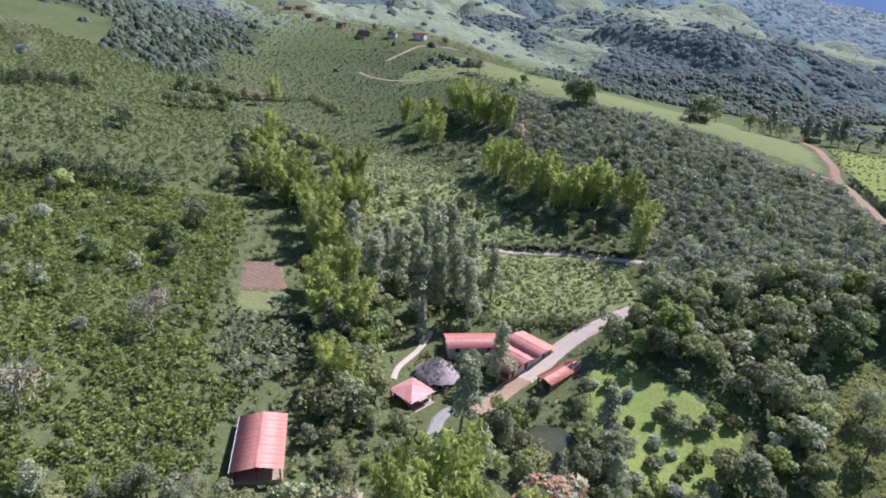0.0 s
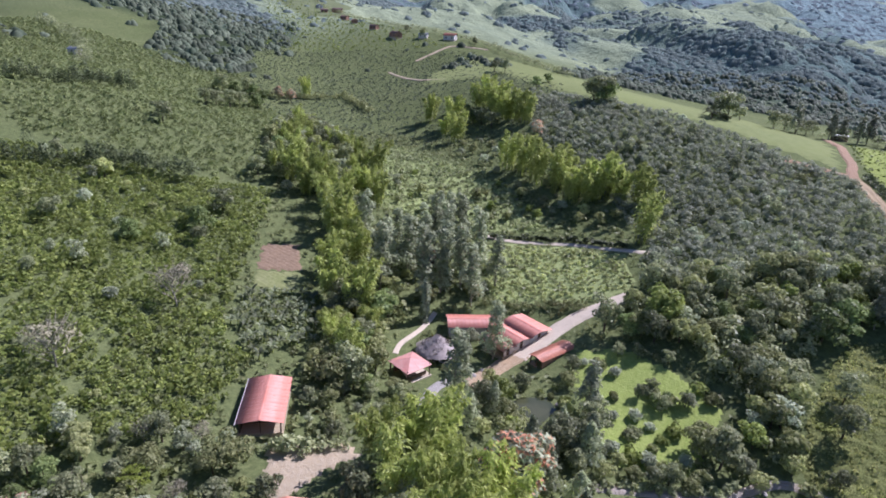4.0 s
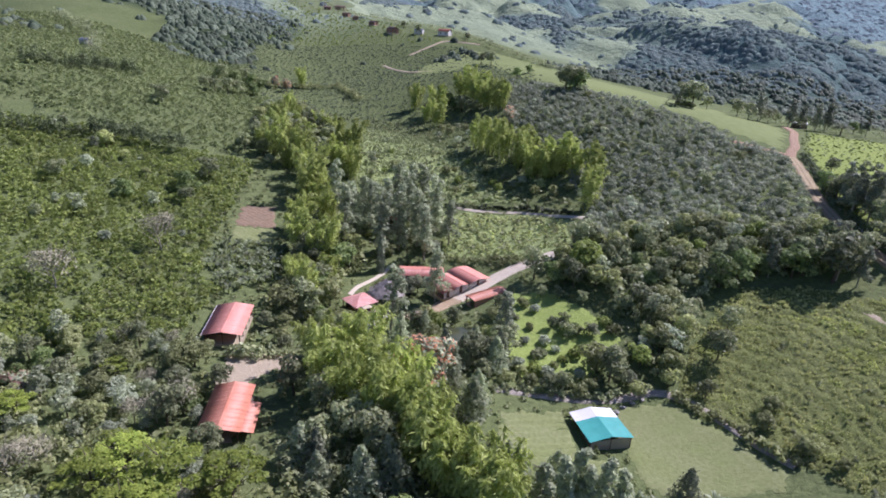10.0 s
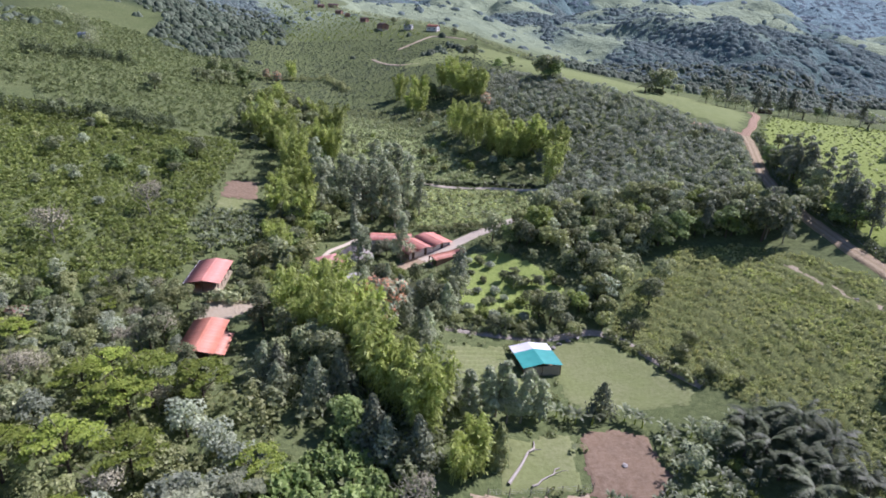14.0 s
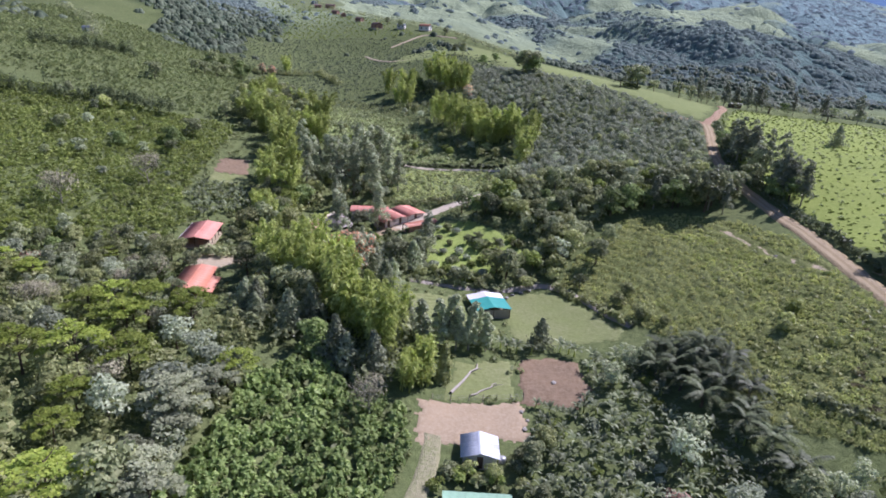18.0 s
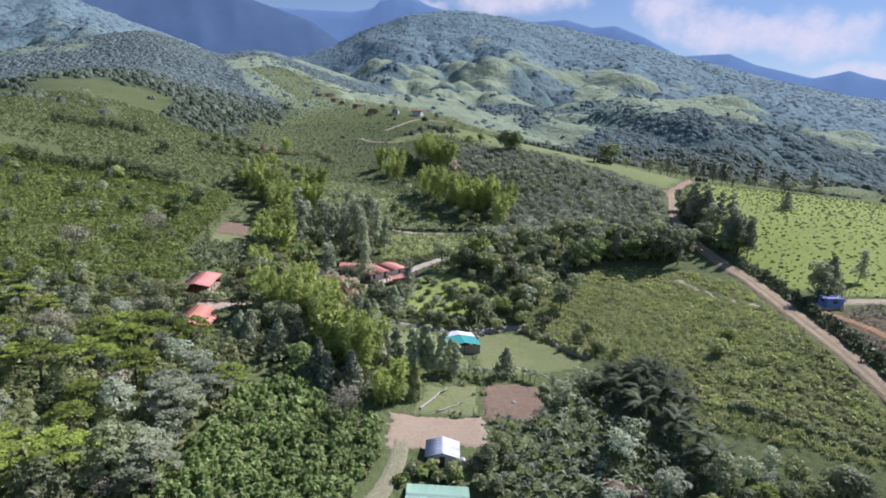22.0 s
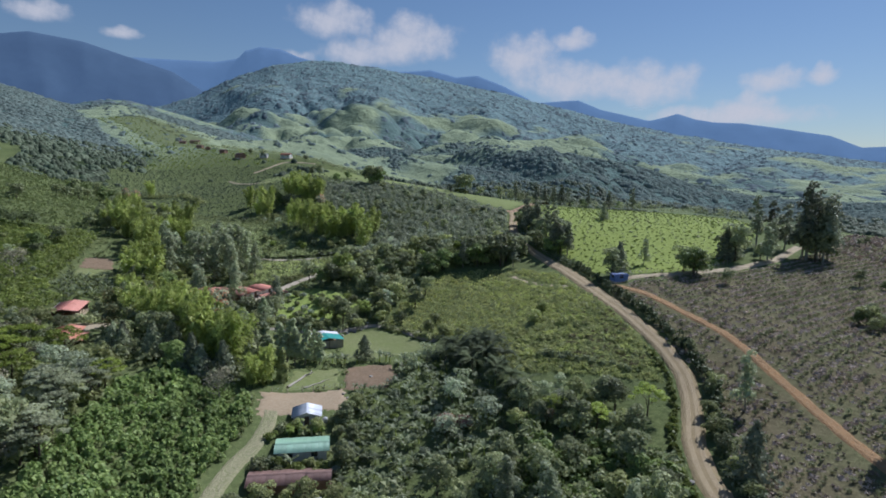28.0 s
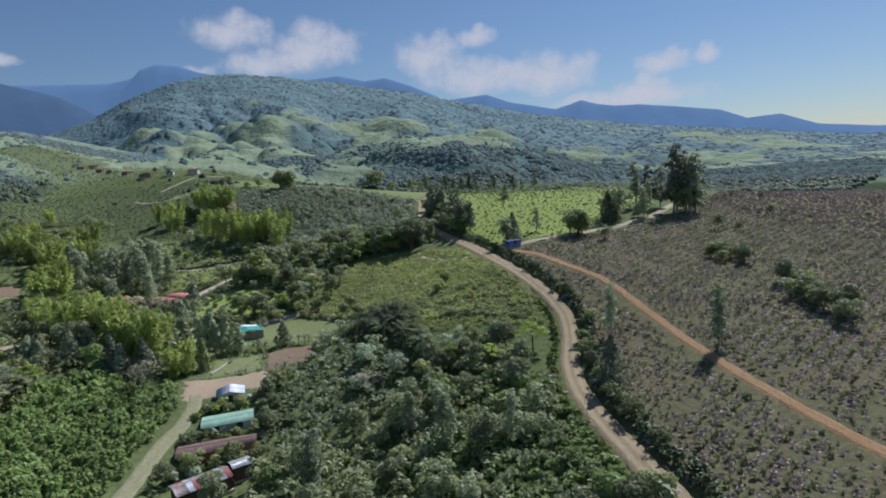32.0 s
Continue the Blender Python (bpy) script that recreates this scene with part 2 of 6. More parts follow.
def paint(name, a, b, rough=0.5, metal=0.0, scale=1.2, rnd=0.15):
    """Painted or sheet surface with faded and stained patches; each piece differs a little."""
    m, nt, bs = material(name, rough, metal)
    info = nt.nodes.new("ShaderNodeObjectInfo")
    col = mix(nt, noise_tex(nt, scale, 5, 0.65), a, b)
    hsv, ma = nt.nodes.new("ShaderNodeHueSaturation"), nt.nodes.new("ShaderNodeMapRange")
    ma.inputs[3].default_value, ma.inputs[4].default_value = 1 - rnd, 1 + rnd
    nt.links.new(info.outputs["Random"], ma.inputs[0])
    nt.links.new(ma.outputs[0], hsv.inputs["Value"])
    nt.links.new(col, hsv.inputs["Color"])
    nt.links.new(hsv.outputs[0], bs.inputs["Base Color"])
    return m


def land_material():
    m, nt, bs = material("grassland", 0.95)
    at = nt.nodes.new("ShaderNodeAttribute")
    at.attribute_name = "cover"
    bs.inputs["Specular IOR Level"].default_value = 0.05
    sep = nt.nodes.new("ShaderNodeSeparateColor")
    nt.links.new(at.outputs["Color"], sep.inputs[0])
    big, small = noise_tex(nt, 0.05), noise_tex(nt, 0.9, 6, 0.7)
    grass = mix(nt, small, mix(nt, big, (0.15, 0.185, 0.07), (0.195, 0.225, 0.092)), (0.105, 0.13, 0.052))
    dry = mix(nt, small, (0.215, 0.178, 0.108), (0.13, 0.106, 0.064))
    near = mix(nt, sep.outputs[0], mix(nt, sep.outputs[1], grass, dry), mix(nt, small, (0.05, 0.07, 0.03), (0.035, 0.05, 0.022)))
    # far ground: haze is put into these base colours, paler and bluer than near
    hazy_meadow = mix(nt, noise_tex(nt, 0.02, 6, 0.7), (0.31, 0.365, 0.22), (0.215, 0.265, 0.17))
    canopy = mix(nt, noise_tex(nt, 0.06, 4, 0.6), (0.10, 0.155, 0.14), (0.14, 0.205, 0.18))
    far = mix(nt, sep.outputs[0], hazy_meadow, canopy)
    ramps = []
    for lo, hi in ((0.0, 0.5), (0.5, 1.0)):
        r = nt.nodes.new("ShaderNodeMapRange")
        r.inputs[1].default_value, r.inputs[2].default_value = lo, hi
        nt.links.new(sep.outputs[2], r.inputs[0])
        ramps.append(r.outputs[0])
    # highest slopes: the strongest haze blue in the base colour
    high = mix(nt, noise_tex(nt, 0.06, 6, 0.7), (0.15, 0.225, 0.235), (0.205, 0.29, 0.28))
    high = mix(nt, sep.outputs[0], hazy_meadow, high)
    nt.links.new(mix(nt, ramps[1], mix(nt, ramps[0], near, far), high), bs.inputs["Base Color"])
    bump(nt, bs, small, 0.5, 0.3)
    close = nt.nodes.new("ShaderNodeMapRange")
    close.inputs[3].default_value, close.inputs[4].default_value = 0.3, 0.0
    nt.links.new(ramps[0], close.inputs[0])
    nt.links.new(close.outputs[0], nt.nodes["Bump"].inputs["Distance"])
    hills = nt.nodes.new("ShaderNodeBump")
    hills.inputs["Strength"].default_value = 0.4
    reach = nt.nodes.new("ShaderNodeMath")
    reach.operation = "MULTIPLY"
    reach.inputs[1].default_value = 9.0
    nt.links.new(ramps[0], reach.inputs[0])
    nt.links.new(reach.outputs[0], hills.inputs["Distance"])
    nt.links.new(noise_tex(nt, 0.03, 7, 0.6), hills.inputs["Height"])
    nt.links.new(hills.outputs[0], nt.nodes["Bump"].inputs["Normal"])
    return m


# Surface of the far ranges: haze is put into blue base colour and emission.
def range_material(name, col, haze_glow, power):
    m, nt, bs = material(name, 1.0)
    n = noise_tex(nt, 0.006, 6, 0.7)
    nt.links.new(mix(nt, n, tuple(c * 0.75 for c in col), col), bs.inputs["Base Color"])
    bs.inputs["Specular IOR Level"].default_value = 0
    bs.inputs["Emission Color"].default_value, bs.inputs["Emission Strength"].default_value = (*haze_glow, 1), power
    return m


LAND_MAT = land_material()
# aerial haze of the two range depths, as blue colour plus emission
RANGE_FAR = range_material("hazy_blue_glow", (0.06, 0.09, 0.14), (0.17, 0.28, 0.45), 0.62)
RANGE_MID = range_material("hazy_blue_green_glow", (0.05, 0.075, 0.10), (0.13, 0.21, 0.37), 0.42)
ROAD = soil("gravel_road", (0.35, 0.27, 0.145), (0.29, 0.22, 0.12), (0.40, 0.32, 0.19), 0.3, 3)
RUT = soil("pale_wheel_track", (0.43, 0.34, 0.20), (0.37, 0.28, 0.165), (0.48, 0.39, 0.255), 0.3, 3)
TRACK = soil("orange_clay", (0.42, 0.22, 0.09), (0.34, 0.19, 0.09), (0.38, 0.27, 0.15), 0.3, 3)
RED_CLAY = soil("red_clay", (0.36, 0.22, 0.13), (0.31, 0.20, 0.125), (0.40, 0.29, 0.19), 0.3, 3)
YARD = soil("bare_yard_earth", (0.46, 0.37, 0.24), (0.36, 0.29, 0.18), (0.48, 0.41, 0.29), 0.25, 2)
BROWN = soil("turned_brown_soil", (0.225, 0.155, 0.092), (0.165, 0.115, 0.07), (0.28, 0.21, 0.14), 0.25, 1.5, 0.95, 0.05)
LAWN = soil("mown_lawn", (0.27, 0.35, 0.075), (0.21, 0.285, 0.06), (0.32, 0.385, 0.11), 0.2, 1.5)
FIELD = soil("grazed_field", (0.23, 0.265, 0.10), (0.27, 0.285, 0.135), (0.18, 0.205, 0.075), 0.15, 1.5, 0.95, 0.08)
PASTURE = soil("bright_pasture", (0.24, 0.30, 0.055), (0.19, 0.245, 0.05), (0.27, 0.32, 0.08), 0.05, 0.8)
RIDGE_GRASS = soil("dull_ridge_grass", (0.20, 0.24, 0.075), (0.155, 0.19, 0.065), (0.225, 0.26, 0.095), 0.02, 0.3)
FARM_GRASS = soil("hill_farm_grass", (0.155, 0.19, 0.085), (0.125, 0.155, 0.07), (0.18, 0.21, 0.10), 0.02, 0.3)
CROP = soil("light_crop_ground", (0.27, 0.33, 0.11), (0.21, 0.26, 0.09), (0.31, 0.36, 0.15), 0.1, 0.8)
PALE = soil("pale_concrete", (0.58, 0.50, 0.37), (0.49, 0.42, 0.31), (0.64, 0.56, 0.43), 0.4, 3, 0.9, 0.03)
COFFEE = leaf("coffee_leaf", (0.13, 0.20, 0.03), (0.29, 0.37, 0.065), 0.5)
COFFEE_DARK = leaf("dark_coffee_leaf", (0.105, 0.175, 0.04), (0.25, 0.345, 0.09), 0.5)
GREY_LEAF = leaf("grey_green_leaf", (0.26, 0.335, 0.185), (0.45, 0.535, 0.32), 0.5, gloss=0.16)
BROAD = leaf("dark_broad_leaf", (0.14, 0.19, 0.075), (0.33, 0.385, 0.165), 0.45)
BROAD_MID = leaf("green_broad_leaf", (0.175, 0.225, 0.065), (0.34, 0.39, 0.14), 0.45)
BRIGHT = leaf("bright_green_leaf", (0.16, 0.25, 0.02), (0.31, 0.40, 0.04), 0.5, 0.4)
SILVER = leaf("silver_leaf", (0.215, 0.265, 0.135), (0.325, 0.375, 0.205), 0.85, gloss=0.08)
BAMBOO = leaf("bamboo_leaf", (0.24, 0.33, 0.05), (0.47, 0.57, 0.13), 0.45, 0.45, 0.5)
EUCA = leaf("dull_blue_green_leaf", (0.21, 0.28, 0.13), (0.41, 0.48, 0.26), 0.5)
LIGHT_LEAF = leaf("light_green_leaf", (0.23, 0.30, 0.075), (0.44, 0.50, 0.18), 0.45)
NEEDLE = leaf("conifer_needles", (0.14, 0.18, 0.09), (0.28, 0.33, 0.18), 0.5, 0.25)
BANANA = leaf("banana_leaf", (0.11, 0.16, 0.06), (0.28, 0.34, 0.17), 0.45, 0.4, 0.9)
STRAW = leaf("dry_stalks", (0.21, 0.18, 0.12), (0.34, 0.30, 0.22), 0.8, 0.15, gain=1.05, gloss=0.2)
ROUGH_GRASS = leaf("rough_grass", (0.25, 0.305, 0.085), (0.43, 0.475, 0.16), 0.8, gloss=0.1)
FRESH_GRASS = leaf("fresh_grass", (0.28, 0.36, 0.075), (0.42, 0.49, 0.14), 0.6)
CROP_LEAF = leaf("light_crop_leaf", (0.28, 0.36, 0.10), (0.44, 0.51, 0.18), 0.5)
PALE_TWIG = leaf("pale_twig", (0.235, 0.245, 0.14), (0.33, 0.335, 0.195), 0.9, 0.2, gloss=0.03)
BLOSSOM = leaf("orange_blossom", (0.60, 0.30, 0.13), (0.70, 0.42, 0.23), 0.6)
PINK = leaf("dusty_pink_blossom", (0.30, 0.19, 0.12), (0.36, 0.25, 0.17), 0.7)
# distant leaves with haze put into their colour, bluer for the mountain
HAZY_FAR_LEAF = leaf("hazy_far_forest_leaf", (0.195, 0.285, 0.235), (0.27, 0.37, 0.295), 0.9, 0.5, 0.2, 1.0, 0.02)
HAZE_LEAF = leaf("hazy_mountain_forest_leaf", (0.22, 0.315, 0.31), (0.275, 0.375, 0.36), 0.9, 0.5, 0.2, 1.0, 0.02)
SCRUB_LEAF = leaf("hill_scrub_leaf", (0.11, 0.16, 0.045), (0.21, 0.265, 0.08), 0.6)
WOOD_LEAF = leaf("hill_wood_leaf", (0.075, 0.115, 0.06), (0.15, 0.20, 0.11), 0.6, 0.4, gloss=0.1)
HEDGE_LEAF = leaf("dark_hedge_leaf", (0.055, 0.085, 0.03), (0.13, 0.17, 0.065), 0.5, 0.3)
BARK = soil("bark", (0.13, 0.10, 0.075), (0.20, 0.16, 0.12), (0.09, 0.07, 0.05), 0.8, 5)
PALE_BARK = soil("pale_grey_bark", (0.34, 0.31, 0.23), (0.27, 0.245, 0.18), (0.40, 0.37, 0.28), 0.8, 5)
RED_ROOF = paint("faded_red_roof", (0.64, 0.235, 0.16), (0.70, 0.33, 0.25), 0.5, 0, 0.5, 0.04)
ORANGE_ROOF = paint("weathered_orange_red_roof", (0.56, 0.20, 0.11), (0.62, 0.28, 0.18), 0.5, 0, 0.5, 0.06)
PINK_ROOF = paint("sun_bleached_red_roof", (0.62, 0.27, 0.22), (0.66, 0.37, 0.31), 0.5, 0, 0.6, 0.05)
WHITE_ROOF = paint("white_metal_roof", (0.72, 0.75, 0.80), (0.62, 0.65, 0.70), 0.35)
TEAL_ROOF = paint("pale_sea_green_roof", (0.29, 0.48, 0.33), (0.36, 0.54, 0.40), 0.45)
BROWN_ROOF = paint("rusty_brown_roof", (0.20, 0.115, 0.09), (0.27, 0.17, 0.14), 0.7, 0, 0.8)
RUST_ROOF = paint("rust_streaked_zinc", (0.62, 0.58, 0.55), (0.32, 0.13, 0.10), 0.6, 0, 0.9, 0.3)
RED_RUST = paint("red_oxide_sheet", (0.40, 0.12, 0.09), (0.48, 0.20, 0.16), 0.7, 0, 0.9, 0.2)
NET_WALL = paint("grey_brown_netting", (0.30, 0.27, 0.22), (0.38, 0.34, 0.28), 0.9)
ZINC = paint("zinc_sheet", (0.60, 0.60, 0.60), (0.45, 0.45, 0.46), 0.4, 0.3)
BLUE_ROOF = paint("blue_sheet", (0.12, 0.18, 0.40), (0.20, 0.27, 0.48), 0.6)
TEAL_NET = paint("turquoise_netting", (0.04, 0.34, 0.29), (0.06, 0.40, 0.34), 0.6, 0, 0.6)
WHITE_FILM = paint("white_plastic_film", (0.74, 0.72, 0.72), (0.82, 0.80, 0.80), 0.5, 0, 0.6)
WHITE_WALL = paint("whitewashed_wall", (0.72, 0.70, 0.66), (0.60, 0.57, 0.52), 0.85)
BRICK_WALL = paint("reddish_wall", (0.30, 0.16, 0.11), (0.36, 0.22, 0.16), 0.9)
TIMBER = paint("dark_timber", (0.10, 0.065, 0.045), (0.15, 0.10, 0.07), 0.8, 0, 3)
GLASS_DARK = paint("dark_window_glass", (0.03, 0.04, 0.05), (0.05, 0.06, 0.07), 0.1)
THATCH = paint("grey_brown_thatch", (0.33, 0.285, 0.25), (0.43, 0.375, 0.335), 0.95, 0, 2.5)
STONE = paint("grey_stone", (0.34, 0.32, 0.28), (0.24, 0.22, 0.19), 0.9, 0, 2)
LOG = paint("bleached_log", (0.52, 0.47, 0.40), (0.42, 0.37, 0.30), 0.85, 0, 2)


def water_material():
    m, nt, bs = material("pond_water", 0.06)
    nt.links.new(mix(nt, noise_tex(nt, 0.3), (0.055, 0.065, 0.03), (0.085, 0.09, 0.045)), bs.inputs["Base Color"])
    bump(nt, bs, noise_tex(nt, 3.0, 3), 0.05, 0.02)
    return m


WATER = water_material()


def cloud_material():
    """White vapour with torn edges: thick in the middle of the sheet, thin at its rim. Its sunlit white is emission."""
    m = bpy.data.materials.new("glowing_cloud_vapour")
    m.use_nodes = True
    nt = m.node_tree
    nt.nodes.remove(nt.nodes["Principled BSDF"])
    co = nt.nodes.new("ShaderNodeTexCoord")
    n = nt.nodes.new("ShaderNodeTexNoise")
    n.inputs["Scale"].default_value, n.inputs["Detail"].default_value, n.inputs["Roughness"].default_value = 0.0058, 9, 0.62
    nt.links.new(co.outputs["Object"], n.inputs["Vector"])
    at = nt.nodes.new("ShaderNodeAttribute")
    at.attribute_name = "body"
    add = nt.nodes.new("ShaderNodeMath")
    add.operation = "ADD"
    nt.links.new(at.outputs["Fac"], add.inputs[0])
    nt.links.new(n.outputs[0], add.inputs[1])
    r = nt.nodes.new("ShaderNodeMapRange")
    r.interpolation_type = "SMOOTHSTEP"
    r.inputs[1].default_value, r.inputs[2].default_value, r.inputs[4].default_value = 0.58, 1.25, 0.88
    nt.links.new(add.outputs[0], r.inputs[0])
    em, tr, ms = nt.nodes.new("ShaderNodeEmission"), nt.nodes.new("ShaderNodeBsdfTransparent"), nt.nodes.new("ShaderNodeMixShader")
    # sunlight on the cloud is put in as an even warm-white glow
    em.inputs[0].default_value, em.inputs[1].default_value = (0.84, 0.80, 0.77, 1), 0.78
    nt.links.new(r.outputs[0], ms.inputs[0])
    nt.links.new(tr.outputs[0], ms.inputs[1])
    nt.links.new(em.outputs[0], ms.inputs[2])
    nt.links.new(ms.outputs[0], nt.nodes["Material Output"].inputs["Surface"])
    return m


CLOUD = cloud_material()


# ---- mesh helpers ----
def mesh(name, verts, faces, mat, smooth_faces=False):
    """A mesh from arrays of corners and of faces with one number of sides."""
    verts, faces = np.asarray(verts, np.float32), np.asarray(faces, np.int32)
    me = bpy.data.meshes.new(name)
    me.vertices.add(len(verts))
    me.vertices.foreach_set("co", verts.ravel())
    me.loops.add(faces.size)
    me.loops.foreach_set("vertex_index", faces.ravel())
    me.polygons.add(len(faces))
    me.polygons.foreach_set("loop_start", np.arange(0, faces.size, faces.shape[1], dtype=np.int32))
    if smooth_faces:
        me.polygons.foreach_set("use_smooth", np.ones(len(faces), bool))
    me.update(calc_edges=True)
    me.validate()
    me.materials.append(mat)
    return me


def part(name, bm, mat, parent, label=""):
    """One bmesh, or a ready mesh, as a mesh object under a thing or a part."""
    if isinstance(bm, bmesh.types.BMesh):
        me = bpy.data.meshes.new(name)
        bm.to_mesh(me)
        bm.free()
        me.materials.append(mat)
    else:
        me = bm
    ob = new(name, me)
    ob.parent = parent
    return tagged(ob, label)


def thing(name, x, y, rz, label, category, group="", z=None):
    e = new(name)
    e.empty_display_size = 0.5
    e.matrix_basis = pose(x, y, ground_z(x, y) if z is None else z, 0, 0, rz)
    return tagged(e, label, category, group)


def add_box(bm, x0, y0, z0, x1, y1, z1):
    r = bmesh.ops.create_cube(bm, size=1)["verts"]
    bmesh.ops.transform(bm, verts=r, matrix=Matrix.Translation(((x0 + x1) / 2, (y0 + y1) / 2, (z0 + z1) / 2)) @ Matrix.Diagonal((x1 - x0, y1 - y0, z1 - z0, 1)))


def box(x0, y0, z0, x1, y1, z1):
    bm = bmesh.new()
    add_box(bm, x0, y0, z0, x1, y1, z1)
    return bm


def tube(points, radii, sides=6):
    """Corners and quads of a tapered limb along points."""
    vs, fs = [], []
    for i, (p, r) in enumerate(zip(points, radii)):
        p = np.array(p, float)
        d = np.array(points[min(i + 1, len(points) - 1)], float) - np.array(points[max(i - 1, 0)], float)
        d /= np.linalg.norm(d) + 1e-9
        u = np.cross(d, (0.3, 0.9, 0.2))
        u /= np.linalg.norm(u) + 1e-9
        w = np.cross(d, u)
        for k in range(sides):
            a = 2 * math.pi * k / sides
            vs.append(p + r * (math.cos(a) * u + math.sin(a) * w))
        if i:
            for k in range(sides):
                a, b = (i - 1) * sides + k, (i - 1) * sides + (k + 1) % sides
                fs.append((a, b, b + sides, a + sides))
    return np.array(vs), np.array(fs)


def join(pieces):
    vs, fs, n = [], [], 0
    for v, f in pieces:
        vs.append(v)
        fs.append(np.asarray(f) + n)
        n += len(v)
    return np.concatenate(vs), np.concatenate(fs)


RNG = np.random.default_rng(7)


def cards(p, nrm, size, long=1.5, rng=RNG):
    """Leaf sprays: one pointed blade at each point, facing roughly along nrm."""
    n = len(p)
    nrm = nrm + rng.normal(0, 0.42, (n, 3))
    nrm /= np.linalg.norm(nrm, axis=1, keepdims=True) + 1e-9
    u = np.cross(nrm, rng.normal(0, 1, (n, 3)))
    u /= np.linalg.norm(u, axis=1, keepdims=True) + 1e-9
    w = np.cross(nrm, u)
    s = (size * rng.uniform(0.6, 1.35, n))[:, None]
    k = rng.uniform(-0.3, 0.3, (n, 1))
    v = np.stack([p - u * s * long * 0.5 - nrm * s * 0.15, p + u * s * long * k + w * s * 0.75, p + u * s * long * 0.5 - w * s * 0.25 - nrm * s * 0.2], 1).reshape(-1, 3)
    return v, np.arange(3 * n).reshape(n, 3)


def blob_points(blobs, n, rng, inner=0.55):
    """Points and outward ways over lumpy masses (x, y, z, rx, ry, rz)."""
    blobs = np.array(blobs, float)
    w = (blobs[:, 3] * blobs[:, 4] + blobs[:, 4] * blobs[:, 5])
    k = rng.choice(len(blobs), n, p=w / w.sum())
    d = rng.normal(0, 1, (n, 3))
    d /= np.linalg.norm(d, axis=1, keepdims=True)
    d[:, 2] = np.where(d[:, 2] < -0.3, -d[:, 2], d[:, 2])
    rad = rng.uniform(inner, 1.05, n)[:, None] ** 0.6
    p = blobs[k, :3] + d * blobs[k, 3:] * rad
    return p, d + np.array([0, 0, 0.35])


def strew(name, pts, template, mat, lo, hi, label, category, rng=RNG, sink=0.0, rounded=False):
    """Many small plants, too many to count, as one mesh on the ground."""
    v, f = template
    pts = np.asarray(pts, float)
    n = len(pts)
    z = land(pts[:, 0], pts[:, 1]) - sink
    a, s = rng.uniform(0, 6.283, n), rng.uniform(lo, hi, n) * (1 + 0.3 * wave(pts[:, 0], pts[:, 1], 19, 3))
    c, q = np.cos(a) * s, np.sin(a) * s
    x = v[None, :, 0] * c[:, None] - v[None, :, 1] * q[:, None] + pts[:, None, 0]
    y = v[None, :, 0] * q[:, None] + v[None, :, 1] * c[:, None] + pts[:, None, 1]
    h = v[None, :, 2] * (s * rng.uniform(0.75, 1.25, n))[:, None] + z[:, None]
    if rounded:  # far crowns lie along the slope
        east = (land(pts[:, 0] + 4, pts[:, 1]) - land(pts[:, 0] - 4, pts[:, 1])) / 8
        north = (land(pts[:, 0], pts[:, 1] + 4) - land(pts[:, 0], pts[:, 1] - 4)) / 8
        h = h + (x - pts[:, None, 0]) * east[:, None] + (y - pts[:, None, 1]) * north[:, None]
    verts = np.stack([x, y, h], 2).reshape(-1, 3)
    faces = (f[None] + (np.arange(n) * len(v))[:, None, None]).reshape(-1, f.shape[1])
    ob = new(name, mesh(name, verts, faces, mat, rounded))
    return tagged(ob, label, category, kind="stuff")


def inside(poly, x, y):
    x, y = np.asarray(x, float), np.asarray(y, float)
    hit = np.zeros(x.shape, bool)
    n = len(poly)
    for i in range(n):
        (x0, y0), (x1, y1) = poly[i], poly[(i + 1) % n]
        if y0 == y1:
            continue
        cross = ((y0 > y) != (y1 > y)) & (x < (x1 - x0) * (y - y0) / (y1 - y0) + x0)
        hit ^= cross
    return hit


KEEP_CLEAR = []  # areas where nothing grows by chance
LINES = []       # roads: (points, half width to keep clear)


def scatter(poly, gap, rng, jitter=0.45, clear=True):
    """Points about gap metres apart inside poly, off the roads, yards and houses."""
    xs, ys = [p[0] for p in poly], [p[1] for p in poly]
    gx, gy = np.meshgrid(np.arange(float(min(xs)), max(xs), gap), np.arange(float(min(ys)), max(ys), gap))
    gx[1::2] += gap / 2
    x, y = gx.ravel() + rng.uniform(-jitter, jitter, gx.size) * gap, gy.ravel() + rng.uniform(-jitter, jitter, gx.size) * gap
    ok = inside(poly, x, y)
    if clear:
        for area in KEEP_CLEAR:
            ok &= ~inside(area, x, y)
        for line, half in LINES:
            ok &= off_line(line, x, y) > half
    return np.stack([x[ok], y[ok]], 1)


# ---- the land ----
def steps(lo, hi, a, b, fine, most):
    """Grid lines: fine apart between a and b, ever wider outside."""
    mid = list(np.arange(a, b + fine / 2, fine))
    up, d = [], fine
    while (up[-1] if up else mid[-1]) < hi:
        d = min(d * 1.13, most if (up[-1] if up else 0) < 2500 else 4 * most)
        up.append((up[-1] if up else mid[-1]) + d)
    down, d = [], fine
    while (down[-1] if down else mid[0]) > lo:
        d = min(d * 1.13, most if (down[-1] if down else 0) > -1700 else 4 * most)
        down.append((down[-1] if down else mid[0]) - d)
    return np.array(down[::-1] + mid + up)


PLANTATION = [(130, 32), (133, 41), (152, 44), (178, 52), (205, 66), (232, 86), (300, 150), (430, 190), (480, -150), (128, -110), (113, -64), (119, -38), (130, -8)]


